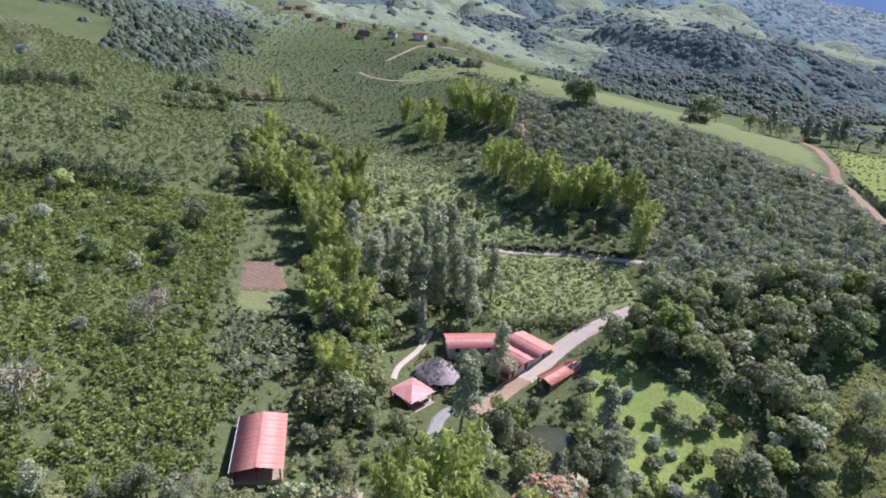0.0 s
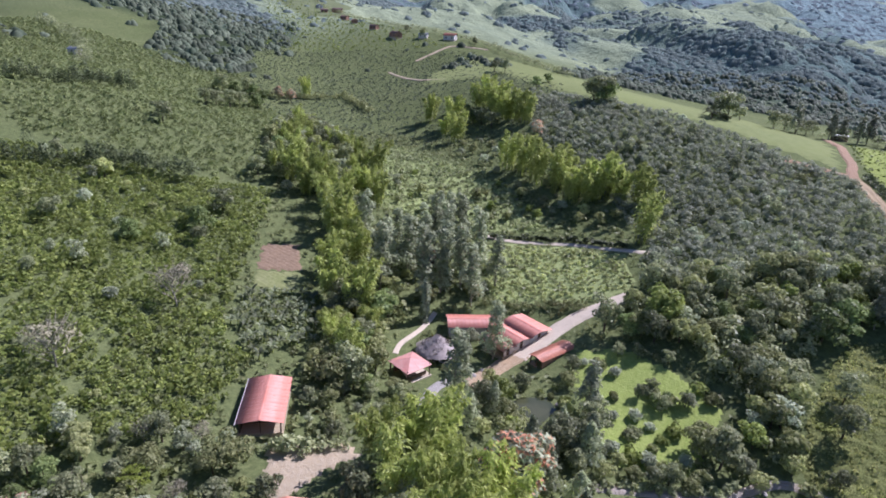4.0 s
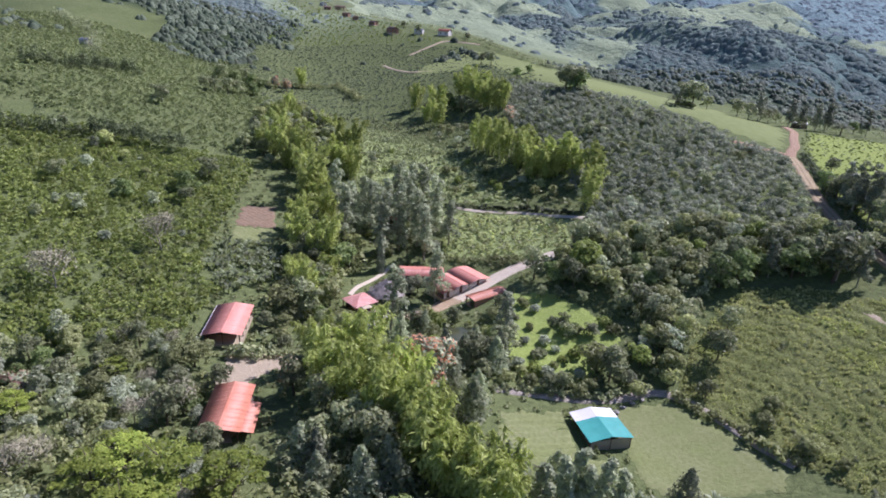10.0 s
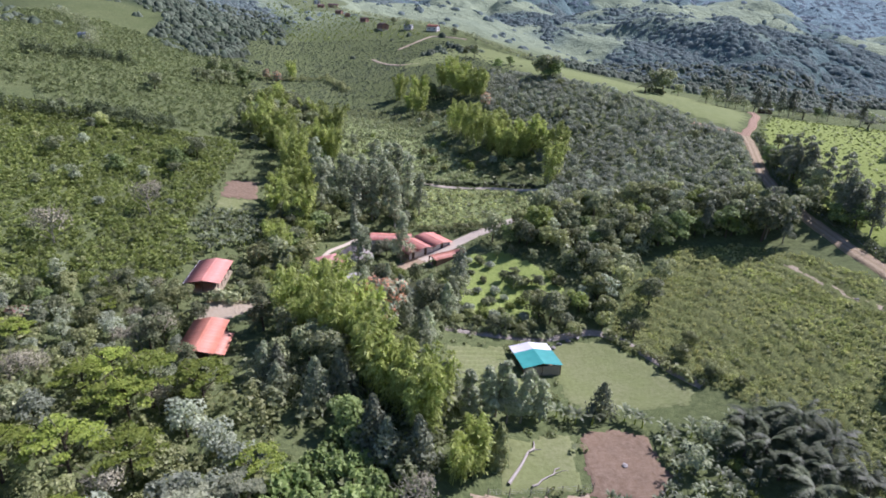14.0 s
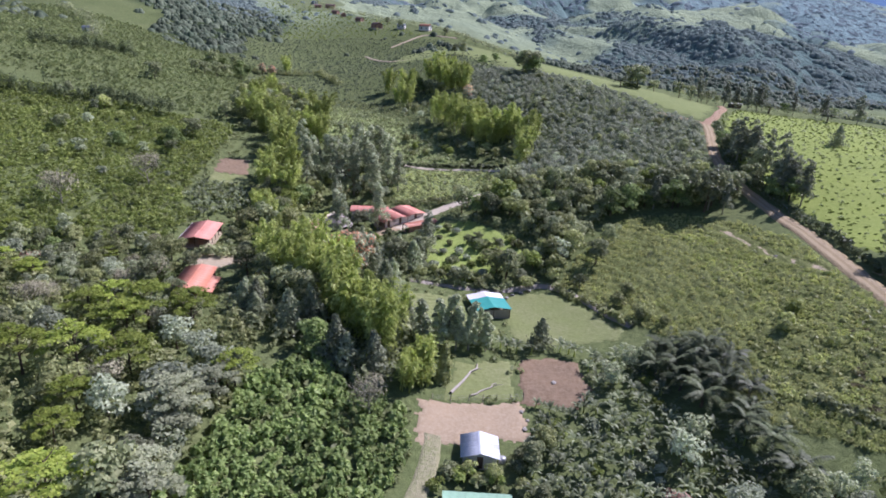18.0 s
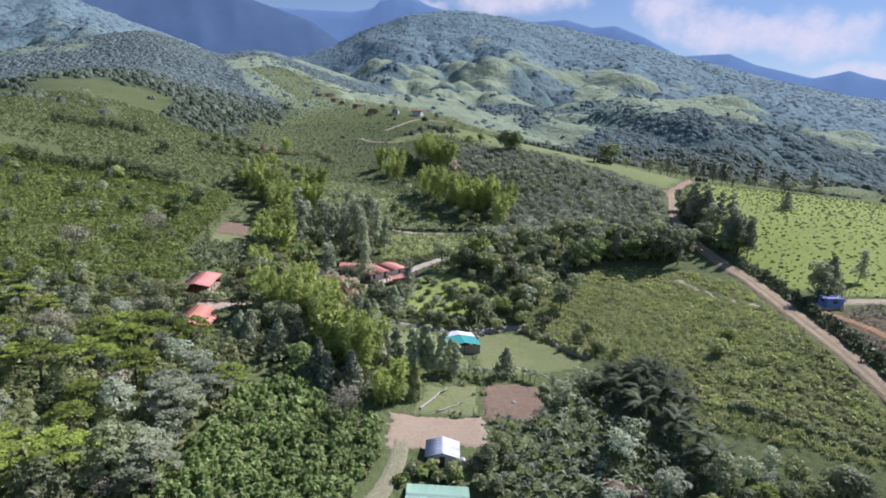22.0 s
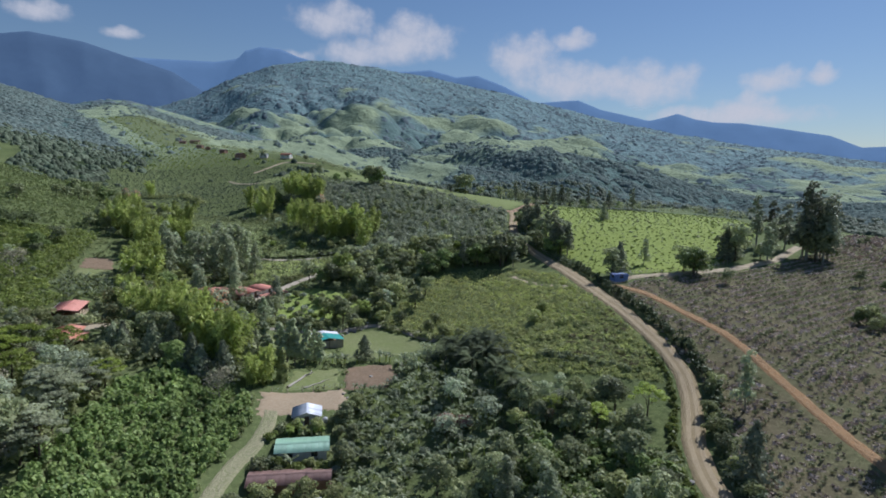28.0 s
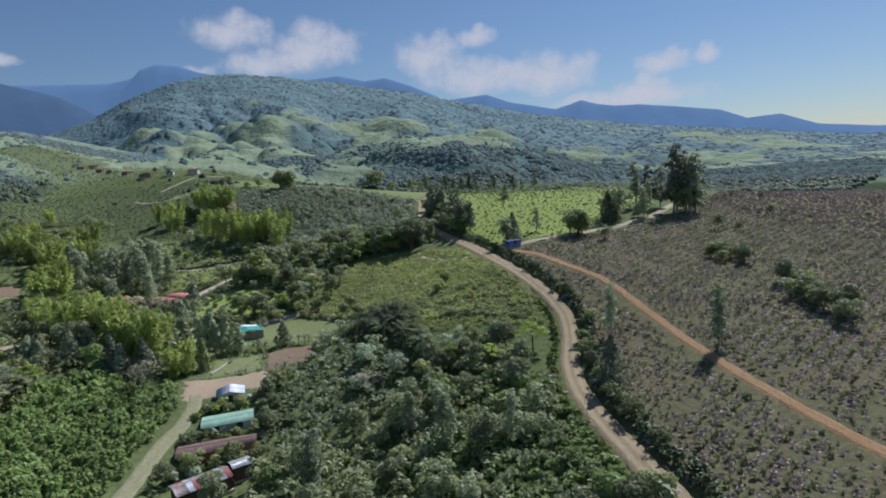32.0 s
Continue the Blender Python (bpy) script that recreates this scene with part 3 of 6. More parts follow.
def build_ground():
    xs, ys = steps(-4700, 4700, -140, 250, 3.0, 19), steps(-1800, 4700, -120, 260, 3.0, 19)
    gx, gy = np.meshgrid(xs, ys)
    x, y = gx.ravel(), gy.ravel()
    r = np.hypot(x - 60, y + 60)
    z = land(x, y) + (0.10 * wave(x, y, 9, 3) + 0.05 * wave(x, y, 5.3, 8)) * (r < 700)
    i = np.arange(len(xs) * len(ys)).reshape(len(ys), len(xs))
    faces = np.stack([i[:-1, :-1], i[:-1, 1:], i[1:, 1:], i[1:, :-1]], 2).reshape(-1, 4)
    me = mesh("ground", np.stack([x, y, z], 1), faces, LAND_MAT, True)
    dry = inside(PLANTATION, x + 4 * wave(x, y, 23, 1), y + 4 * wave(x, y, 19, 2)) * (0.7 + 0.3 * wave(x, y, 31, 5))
    # third channel: distance, which brings in the haze-tinted colours
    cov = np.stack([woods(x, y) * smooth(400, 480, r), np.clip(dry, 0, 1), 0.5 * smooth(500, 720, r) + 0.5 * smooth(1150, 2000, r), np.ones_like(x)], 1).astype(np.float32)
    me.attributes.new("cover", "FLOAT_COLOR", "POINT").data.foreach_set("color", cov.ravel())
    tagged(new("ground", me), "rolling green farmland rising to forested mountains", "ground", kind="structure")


def mountain_range(name, profile, dist, depth, mat, label, seed):
    """A far range: a crest that follows profile (bearing, height angle), with a slope in front and behind."""
    az = np.arange(profile[0][0], profile[-1][0] + 0.01, 0.25)
    el = np.interp(az, [p[0] for p in profile], [p[1] for p in profile])
    vs = []
    top = 50 + dist * np.tan(np.radians(el))
    for k in range(15):
        back = -1 + 1.3 * k / 14
        rise = 1 - abs(back) ** 1.25 * (1.1 if back < 0 else 1.6)
        rr = dist + depth * back
        x, y = 60 + rr * np.sin(np.radians(az)), -60 + rr * np.cos(np.radians(az))
        spur = (wave(x, y, 1500, seed) * 60 + (1 - 2 * np.abs(wave(x, y, 800, seed + 1))) * 45) * np.clip(1.0 * abs(back), 0, 0.35)
        vs.append(np.stack([x, y, top * rise + spur], 1))
    n, m = len(vs), len(az)
    i = np.arange(n * m).reshape(n, m)
    faces = np.stack([i[:-1, :-1], i[:-1, 1:], i[1:, 1:], i[1:, :-1]], 2).reshape(-1, 4)
    tagged(new(name, mesh(name, np.concatenate(vs), faces, mat, True)), label, "mountain range", kind="structure")


build_ground()
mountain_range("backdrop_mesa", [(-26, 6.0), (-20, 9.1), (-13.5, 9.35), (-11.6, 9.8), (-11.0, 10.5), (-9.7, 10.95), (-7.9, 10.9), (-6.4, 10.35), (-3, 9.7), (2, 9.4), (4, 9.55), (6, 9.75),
               (8.4, 9.15), (10.4, 9.35), (13, 8.4), (15.3, 7.3), (17, 5.0)], 4350, 500, RANGE_FAR, "pale blue flat-topped mountain with haze glow", 1)
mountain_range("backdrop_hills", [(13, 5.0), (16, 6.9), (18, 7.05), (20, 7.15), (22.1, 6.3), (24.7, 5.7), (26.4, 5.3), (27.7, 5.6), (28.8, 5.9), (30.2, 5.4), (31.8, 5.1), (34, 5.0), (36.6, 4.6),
               (40.6, 3.85), (42.7, 2.9), (45.2, 3.0), (47.9, 1.9), (52, 1.35), (60, 1.2), (75, 1.5)], 3900, 600, RANGE_FAR, "pale blue line of far hills with haze glow", 2)
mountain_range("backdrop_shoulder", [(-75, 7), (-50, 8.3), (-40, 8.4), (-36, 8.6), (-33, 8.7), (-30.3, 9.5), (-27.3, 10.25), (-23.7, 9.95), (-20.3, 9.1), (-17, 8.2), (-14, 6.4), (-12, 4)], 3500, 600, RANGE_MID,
               "dark blue forested mountain shoulder with haze glow", 3)


def cloud(az, el, w, h, seed):
    """A cloud bank: a sheet of vapour thick in the middle and ragged at the rim."""
    u, v = np.meshgrid(np.linspace(-1, 1, 25), np.linspace(-1, 1, 13))
    d = 4600.0
    size_u, size_v = d * math.tan(radians(w / 2)), d * math.tan(radians(h / 2))
    lump = 0.16 * np.sin(u * 5 + seed) + 0.10 * np.sin(u * 11 + 2 * seed)
    body = 0.62 * np.clip(1 - u ** 2 - (np.where(v > 0, v - lump, v * 1.15)) ** 2, -0.6, 1)
    vs = np.stack([u.ravel() * size_u, 60 * (u.ravel() ** 2 + v.ravel() ** 2), v.ravel() * size_v], 1)
    i = np.arange(u.size).reshape(u.shape)
    me = mesh("cloud", vs, np.stack([i[:-1, :-1], i[:-1, 1:], i[1:, 1:], i[1:, :-1]], 2).reshape(-1, 4), CLOUD, True)
    me.attributes.new("body", "FLOAT", "POINT").data.foreach_set("value", body.ravel().astype(np.float32))
    ob = new("backdrop_cloud", me)
    a = radians(az)
    ob.matrix_basis = Matrix.Translation((60 + d * math.sin(a), -60 + d * math.cos(a), 45 + d * math.tan(radians(el)))) @ pose(0, 0, 0, 0, 0, -az)
    ob.visible_shadow = False
    tagged(ob, "white glowing cumulus cloud over the mountains", "cloud", "clouds", "structure")


for k, c in enumerate([(-3.2, 13.8, 8, 4), (4.0, 12.4, 10, 5.2), (-0.5, 11.0, 9, 3), (14.6, 11.2, 7, 5), (19.4, 12.5, 4.5, 2.4), (19.5, 8.8, 13, 4.2), (26.2, 8.6, 9, 5), (36.0, 8.6, 5.5, 2.6),
                       (34.3, 6.4, 6, 3.0), (39.6, 8.8, 2.6, 2.2), (-6.7, 10.2, 4.5, 1.8), (-26.4, 11.9, 5, 2.2), (-20.6, 10.95, 3.5, 1.3), (33, 5.6, 16, 2.2)]):
    cloud(c[0], c[1], c[2] * 1.15, c[3] * 1.15, k * 1.7)


def ribbon(name, line, width, mat, label, lift=0.10, across=4, category="road", sunk=0.06, seed=1.0):
    """A road draped on the ground: worn hollow in the middle, uneven edges."""
    pts = [np.array(line[0], float)]
    for a, b in zip(line, line[1:]):
        a, b = np.array(a, float), np.array(b, float)
        n = max(1, int(np.linalg.norm(b - a) / 1.2))
        pts += [a + (b - a) * k / n for k in range(1, n + 1)]
    pts = np.array(pts)
    for _ in range(6):
        pts[1:-1] = (pts[:-2] + 2 * pts[1:-1] + pts[2:]) / 4
    d = np.gradient(pts, axis=0)
    d /= np.linalg.norm(d, axis=1, keepdims=True)
    side = np.stack([d[:, 1], -d[:, 0]], 1)
    s = np.arange(len(pts))
    rows = []
    for k in range(across + 1):
        u = k / across * 2 - 1
        edge = 1 + (0.10 * np.sin(s * 0.9 + u * 2 + seed) + 0.07 * np.sin(s * 2.3 + u + seed)) * (abs(u) == 1)
        p = pts + side * (u * width / 2 * edge)[:, None]
        z = land(p[:, 0], p[:, 1]) + lift + (0.05 if abs(u) == 1 else -sunk * (abs(u) > 0.3))
        rows.append(np.stack([p[:, 0], p[:, 1], z + 0.1], 1))
    for u in (-1.0, 1.0):
        p = pts + side * u * (width / 2 + 0.5)
        rows.insert(0 if u < 0 else len(rows), np.stack([p[:, 0], p[:, 1], land(p[:, 0], p[:, 1]) - 0.25], 1))
    n, m = len(rows), len(pts)
    i = np.arange(n * m).reshape(n, m)
    f = np.stack([i[:-1, :-1], i[:-1, 1:], i[1:, 1:], i[1:, :-1]], 2).reshape(-1, 4)
    ob = new(name, mesh(name, np.concatenate(rows), f, mat, True))
    LINES.append((list(map(tuple, pts[::3])) + [tuple(pts[-1])], width / 2 + 1.2))
    return tagged(ob, label, category, kind="structure")


def patch(name, poly, mat, label, category="ground", lift=0.16, cell=1.0, rows=None, keep=True, ragged=0.8):
    """A piece of worked ground over the land: ragged edge, optional ridges (bearing, spacing, height)."""
    xs, ys = [p[0] for p in poly], [p[1] for p in poly]
    gx, gy = np.meshgrid(np.arange(float(min(xs)) - 1, max(xs) + 1, cell), np.arange(float(min(ys)) - 1, max(ys) + 1, cell))
    x, y = gx.ravel(), gy.ravel()
    ok = inside(poly, x + ragged * wave(x, y, 6.3, 1), y + ragged * wave(x, y, 7.1, 4)).reshape(gx.shape)
    z = land(x, y) + lift + 0.03 * wave(x, y, 3.1, 2)
    if rows and rows[0] is None:
        z = z + rows[2] * np.sin(land(x, y) * 6.283 / rows[1] + 2.2 * wave(x, y, 17, 3) + 1.2 * wave(x, y, 7.7, 5))
    elif rows:
        a = radians(rows[0])
        z = z + rows[2] * np.sin((x * math.cos(a) + y * math.sin(a)) * 6.283 / rows[1] + 0.6 * wave(x, y, 11, 3))
    i = np.arange(gx.size).reshape(gx.shape)
    q = np.stack([i[:-1, :-1], i[:-1, 1:], i[1:, 1:], i[1:, :-1]], 2)
    use = ok[:-1, :-1] & ok[:-1, 1:] & ok[1:, 1:] & ok[1:, :-1]
    f = q[use]
    edge = np.zeros(gx.size, int)
    np.add.at(edge, f.ravel(), 1)
    z = np.where(edge < 4, land(x, y) + 0.02, z)
    keepv = np.unique(f)
    remap = np.zeros(gx.size, int)
    remap[keepv] = np.arange(len(keepv))
    ob = new(name, mesh(name, np.stack([x, y, z], 1)[keepv], remap[f], mat, True))
    if keep:
        KEEP_CLEAR.append(poly)
    return tagged(ob, label, category, kind="structure")


MAIN_ROAD = [(112, -200), (110, -150), (108, -110), (109, -80), (110, -66), (111, -57), (112, -47), (114, -36), (117.5, -26), (123, -16), (126.5, -7), (127.3, 3), (126.5, 16), (125.6, 32), (126, 45), (127.3, 57), (129, 73), (128, 92), (125, 112), (125.5, 128), (129, 143), (134, 162), (136.5, 175)]
ribbon("road", MAIN_ROAD, 3.1, ROAD, "pale gravel country road with wheel tracks", lift=0.2)


def beside(line, d):
    p = np.array(line, float)
    t = np.gradient(p, axis=0)
    t /= np.linalg.norm(t, axis=1, keepdims=True)
    return [tuple(q) for q in p + np.stack([t[:, 1], -t[:, 0]], 1) * d]


for side in (-0.72, 0.68):
    ribbon("wheel_track", beside(MAIN_ROAD, side), 0.6, RUT, "pale wheel track worn into the gravel road", lift=0.24, seed=side)
ribbon("road", [(136, 173), (140, 182), (145, 190), (152, 207), (162, 228), (168, 250)], 2.7, RED_CLAY, "red clay road over the ridge", lift=0.3)
ribbon("road", [(122, 190), (132, 180), (137, 174.5)], 2.4, RED_CLAY, "red clay branch road", lift=0.2)
ribbon("road", [(131, 41), (136, 31), (138.5, 18), (142, 5), (142, -5), (140.3, -20), (138, -34), (136, -47), (134.5, -62), (133.5, -76)], 1.45, TRACK, "orange clay farm track", lift=0.15)
ribbon("road", [(129, 43.5), (140, 46), (152, 47), (175, 55), (200, 68), (225, 90)], 2.4, YARD, "pale farm track along a pasture fence", lift=0.15)
ribbon("road", [(17, 80), (20, 84), (24, 88.5), (28, 92)], 3.6, soil("ochre_drive", (0.45, 0.32, 0.18), (0.38, 0.28, 0.17), (0.48, 0.38, 0.25), 0.3, 2), "ochre earth driveway below the farmhouse", lift=0.15)
ribbon("road", [(27, 91), (30.5, 94.6), (34, 98), (40, 103.5), (48, 107), (54, 109)], 3.8, PALE, "pale concrete forecourt beside the farmhouse", lift=0.16)
ribbon("road", [(9.3, 66), (9.2, 74), (11, 80), (13, 81.5)], 1.9, soil("grey_paving", (0.36, 0.34, 0.30), (0.30, 0.29, 0.25), (0.42, 0.40, 0.36), 0.4, 3), "grey paved lane by the pavilion", lift=0.12)
ribbon("road", [(1.3, 89.5), (1.5, 94), (4, 97.5), (6.5, 102), (8.3, 108)], 0.75, PALE, "pale winding garden footpath", lift=0.12)
ribbon("road", [(47, 4), (47, -3), (45.5, -9), (43, -15), (42, -22), (40, -32), (37, -45), (33, -70), (30, -110), (32, -170)], 2.3, soil("grey_earth_lane", (0.29, 0.28, 0.15), (0.21, 0.235, 0.095), (0.36, 0.33, 0.21), 0.4, 2), "earth lane past the houses", lift=0.12)
ribbon("road", [(20, 152), (27.5, 149.5), (38, 147.5), (46, 145.5), (58, 136), (64, 130)], 1.2, PALE, "pale path along a field edge", lift=0.15)
ribbon("road", [(113, 81), (115.5, 74), (117.5, 61), (120, 53), (123.5, 47)], 1.1, YARD, "narrow dirt path on the slope", lift=0.12)
ribbon("road", [(-45, 388), (-20, 350), (-5, 340)], 1.5, YARD, "pale lane across the far hill", lift=0.4)
ribbon("road", [(-30, 410), (-8, 438), (20, 430)], 1.3, YARD, "pale lane by the ridge farm", lift=0.4)

LAWN_AREA = [(39, 92), (49, 90), (56, 83), (63, 73), (60, 68), (56, 63), (53, 59), (42, 58), (38.5, 66), (37, 78)]
patch("lawn", LAWN_AREA, LAWN, "bright sunlit garden lawn", cell=0.6)
patch("field", [(57.5, 54), (66, 58), (70, 57), (76, 51), (83, 40), (80, 36), (66, 34), (59, 36)], FIELD, "grazed green paddock", cell=0.6)
patch("field", [(37, 47.5), (49.5, 52.5), (50, 42), (57, 41), (57.5, 37), (46, 34), (37, 37)], FIELD, "vegetable plot with low ridged rows", rows=(115, 1.5, 0.16), cell=0.5)
patch("field", [(60.5, 28), (66, 29.5), (71, 28.5), (73, 18), (69, 13.2), (64, 14.4), (60.6, 13.8)], BROWN, "bare reddish-brown clearing", cell=0.4)
patch("field", [(49, 23.5), (59, 27.5), (60, 15), (47.5, 12)], FIELD, "grass clearing with a fallen log", cell=0.5)
patch("yard", [(43.8, 11.5), (50, 12.3), (61, 15), (62, 6), (58, 4.6), (50, 3), (46.4, 0.5), (44, 1.5)], soil("tan_yard_earth", (0.40, 0.30, 0.185), (0.32, 0.245, 0.15), (0.44, 0.35, 0.24), 0.25, 2, 0.95, 0.03), "bare tan yard above the white house", cell=0.4)
patch("yard", [(-14, 56), (-8, 57), (-2, 58), (1, 55), (-4, 50), (-8, 44), (-12.5, 45)], YARD, "bare earth yard between the sheds", cell=0.4)
patch("field", [(-37, 120), (-29, 124), (-24.5, 112), (-34.5, 107)], BROWN, "freshly dug brown plot", rows=(70, 1.3, 0.07), cell=0.4)
patch("field", [(-34.5, 107), (-24.5, 112), (-22, 104), (-32.5, 99.5)], FIELD, "grey-green seedling plot in rows", rows=(70, 1.2, 0.10), cell=0.45)
patch("field", [(18, 148), (28, 148), (45, 144.5), (58, 133.5), (56, 112), (48, 108), (36, 112), (22, 114), (19, 130)], CROP, "light green crop field", cell=1.4, keep=False)
patch("field", [(-22, 160), (15, 156), (45, 155), (30, 185), (5, 215), (-15, 240), (-30, 240), (-25, 200)], CROP, "pale green crop field in the hollow", cell=2.0, keep=False)
PASTURE_AREA = [(138, 50), (150, 49.5), (163, 52), (182, 66), (205, 90), (250, 140), (262, 190), (215, 225), (172, 240), (165, 226), (150, 196), (140, 168), (133, 143), (130, 128), (130, 112), (133, 92), (134, 73), (132, 58)]
patch("pasture", PASTURE_AREA, PASTURE, "bright green hillside pasture", cell=2.0, lift=0.25, keep=False)
patch("pasture", [(78, 258), (98, 242), (120, 216), (133, 186), (140, 182), (152, 208), (164, 240), (150, 290), (100, 330), (40, 400), (0, 420), (10, 370), (46, 300)], RIDGE_GRASS, "sunlit pasture along the ridge", cell=4.0, lift=0.5, keep=False)
patch("pasture", [(-18, 330), (20, 330), (30, 375), (0, 395), (-20, 370)], RIDGE_GRASS, "grassy slope under the ridge farm", cell=4.0, lift=0.5, keep=False)
patch("field", [(430, 250), (520, 235), (610, 310), (520, 335)], RIDGE_GRASS, "flat pale green field in the valley", cell=12.0, lift=0.8, keep=False)

patch("pasture", [(-110, 575), (-150, 560), (-215, 640), (-262, 700), (-285, 755), (-235, 775), (-180, 720), (-120, 640)], FARM_GRASS, "terraced pasture on the far spur", cell=5.0, lift=0.6, keep=False, ragged=4)
ribbon("bank", [(36.5, 53.8), (44, 55), (52, 55.6), (59.5, 57), (66, 60), (71, 58.8), (77, 52.5), (84, 41)], 1.0, soil("stony_bank", (0.40, 0.34, 0.27), (0.30, 0.26, 0.20), (0.45, 0.40, 0.33), 0.6, 3), "pale stony bank edging the paddock", lift=0.3, category="bank")
SLOPE = [(70, 57), (84, 42), (92, 30), (96, 6), (122, -8), (125.5, 10), (124.5, 44), (125, 70), (119, 84), (106, 91), (92, 90), (84, 82), (76, 71), (72, 63)]
patch("slope", SLOPE, soil("trodden_hill_grass", (0.19, 0.225, 0.065), (0.24, 0.26, 0.09), (0.12, 0.14, 0.045), 0.12, 1.6, 0.95, 0.3), "rough hill grass trodden into small terraces", cell=0.6, lift=0.3, rows=(None, 0.9, 0.2), keep=False)
POND = [(24.2, 73), (27, 75.5), (31.8, 76), (33, 72.5), (30, 68), (27, 64.5), (24.5, 66.5), (23.5, 70)]
pz = min(ground_z(*p) for p in POND)
bm = bmesh.new()
face = bm.faces.new([bm.verts.new((x, y, pz + 0.55)) for x, y in POND])
bmesh.ops.triangulate(bm, faces=[face])
tagged(part("water", bm, WATER, None, "still olive-green farm pond"), category="pond", kind="structure")
KEEP_CLEAR.append(POND)
KEEP_CLEAR.append([(38.5, 8), (47, 9), (48.5, 19), (40, 20)])
KEEP_CLEAR.extend([[(-22.5, 55), (-11, 57), (-14, 72), (-23, 70)], [(-9.5, 27), (-1, 27), (-1, 40), (-9, 44.5)], [(1, 78), (8, 77), (10, 85), (4, 89)], [(12, 99), (24, 90), (38, 100), (30, 108), (13, 107)],
                   [(27, 87), (33, 85), (41, 94), (36, 97)], [(49.5, 42), (59.5, 45), (58.5, 53), (50, 51)], [(49, -3), (59, -3), (59, 6), (49, 6)], [(49, -11.8), (59, -11.8), (59, -5.4), (49, -5.4)],
                   [(45.5, -20.6), (60, -20.6), (60, -14.6), (45.5, -14.6)], [(46, -35), (60, -33), (60, -24), (46, -26)], [(130, 38), (138, 38), (138, 46), (130, 46)]])


# ---- plants: one of each kind, copied ----
def limbs(h, r, n, spread, rng, lean=0.05, start=0.45, bits=5):
    pts = [(0, 0, -0.3)]
    x = y = 0.0
    for k in range(1, bits + 1):
        x, y = x + rng.normal(0, lean * h / bits), y + rng.normal(0, lean * h / bits)
        pts.append((x, y, h * k / bits))
    pieces = [tube(pts, [r * (1 - 0.8 * k / bits) for k in range(bits + 1)], 5)]
    for k in range(n):
        f = start + (0.95 - start) * k / max(1, n - 1)
        j = min(int(f * bits), bits - 1)
        p = np.array(pts[j]) + (np.array(pts[j + 1]) - np.array(pts[j])) * (f * bits - j)
        a = k * 2.4 + rng.uniform(0, 1)
        l = spread * (1.15 - 0.6 * f) * rng.uniform(0.7, 1.2)
        d = np.array([math.cos(a), math.sin(a), 0.65])
        q = p + d * l * 0.5
        pieces.append(tube([p, q, q + d * l * 0.5 + np.array([0, 0, 0.15 * l])], [r * 0.45, r * 0.28, r * 0.1], 3))
    return join(pieces)


def make_tree(name, label, category, group, trunk, bark, crown, leafmat, extra=None):
    e = thing(name, 0, 0, 0, label, category, group, 0)
    stem = part("cane_stand" if name.startswith("bamboo") else "trunk", mesh("trunk", *trunk, bark), bark, e)
    if name.startswith("bamboo"):
        tagged(stem, kind="stuff")
    if crown is not None:
        part("crown", mesh("crown", *crown, leafmat), leafmat, e)
    if extra is not None:
        part("blossom", mesh("blossom", *extra[:2], extra[2]), extra[2], e, extra[3])
    e["spare"] = 1
    return e


def plant(kinds, x, y, scale=1.0, rng=RNG, tall=1.0):
    """Sets one of kinds on the ground at x, y; the pattern plant itself is used up first."""
    e = kinds[int(rng.integers(len(kinds)))]
    m = Matrix.Translation((x, y, ground_z(x, y) - 0.1)) @ pose(0, 0, 0, rng.normal(0, 2), rng.normal(0, 2), rng.uniform(0, 360)) @ Matrix.Diagonal((scale, scale, scale * tall, 1))
    if "spare" in e:
        del e["spare"]
        e.matrix_basis = m
        return e
    # the copy takes the new pose whole, whatever the pattern's own scale
    ob = copy_thing(e, m)
    ob.matrix_basis = m
    return ob


def broad(seed, h, w, mat, label, n=1250, size=0.5, name="broadleaf_tree", flat=0.75, group="broadleaf trees", bark=None, lobes=8, extra=None):
    rng = np.random.default_rng(seed)
    n = int(n * 0.88)
    blobs = [(0, 0, h * 0.70, w * 0.6, w * 0.6, h * 0.26), (0, 0, h * 0.42, w * 0.75, w * 0.75, h * 0.26)]
    for k in range(lobes):
        a, rr = k * 2.4 + rng.uniform(0, 0.8), w * rng.uniform(0.45, 0.85)
        b = w * rng.uniform(0.28, 0.46)
        blobs.append((rr * math.cos(a), rr * math.sin(a), h * rng.uniform(0.32, 0.84), b * 1.15, b * 1.15, b * flat * 1.15))
    p, d = blob_points(blobs, n, rng, 0.75)
    ex = None
    if extra:
        q, e = blob_points(blobs, n // 2, rng, 0.95)
        ex = (*cards(q + np.array([0, 0, 0.1]), e, size * 0.8, 1.2, rng), extra[0], extra[1])
    return make_tree(name, label, "tree", group, limbs(h * 0.7, 0.03 * h, 5, w * 0.6, rng), bark or BARK, cards(p, d, size, 1.4, rng), mat, ex)


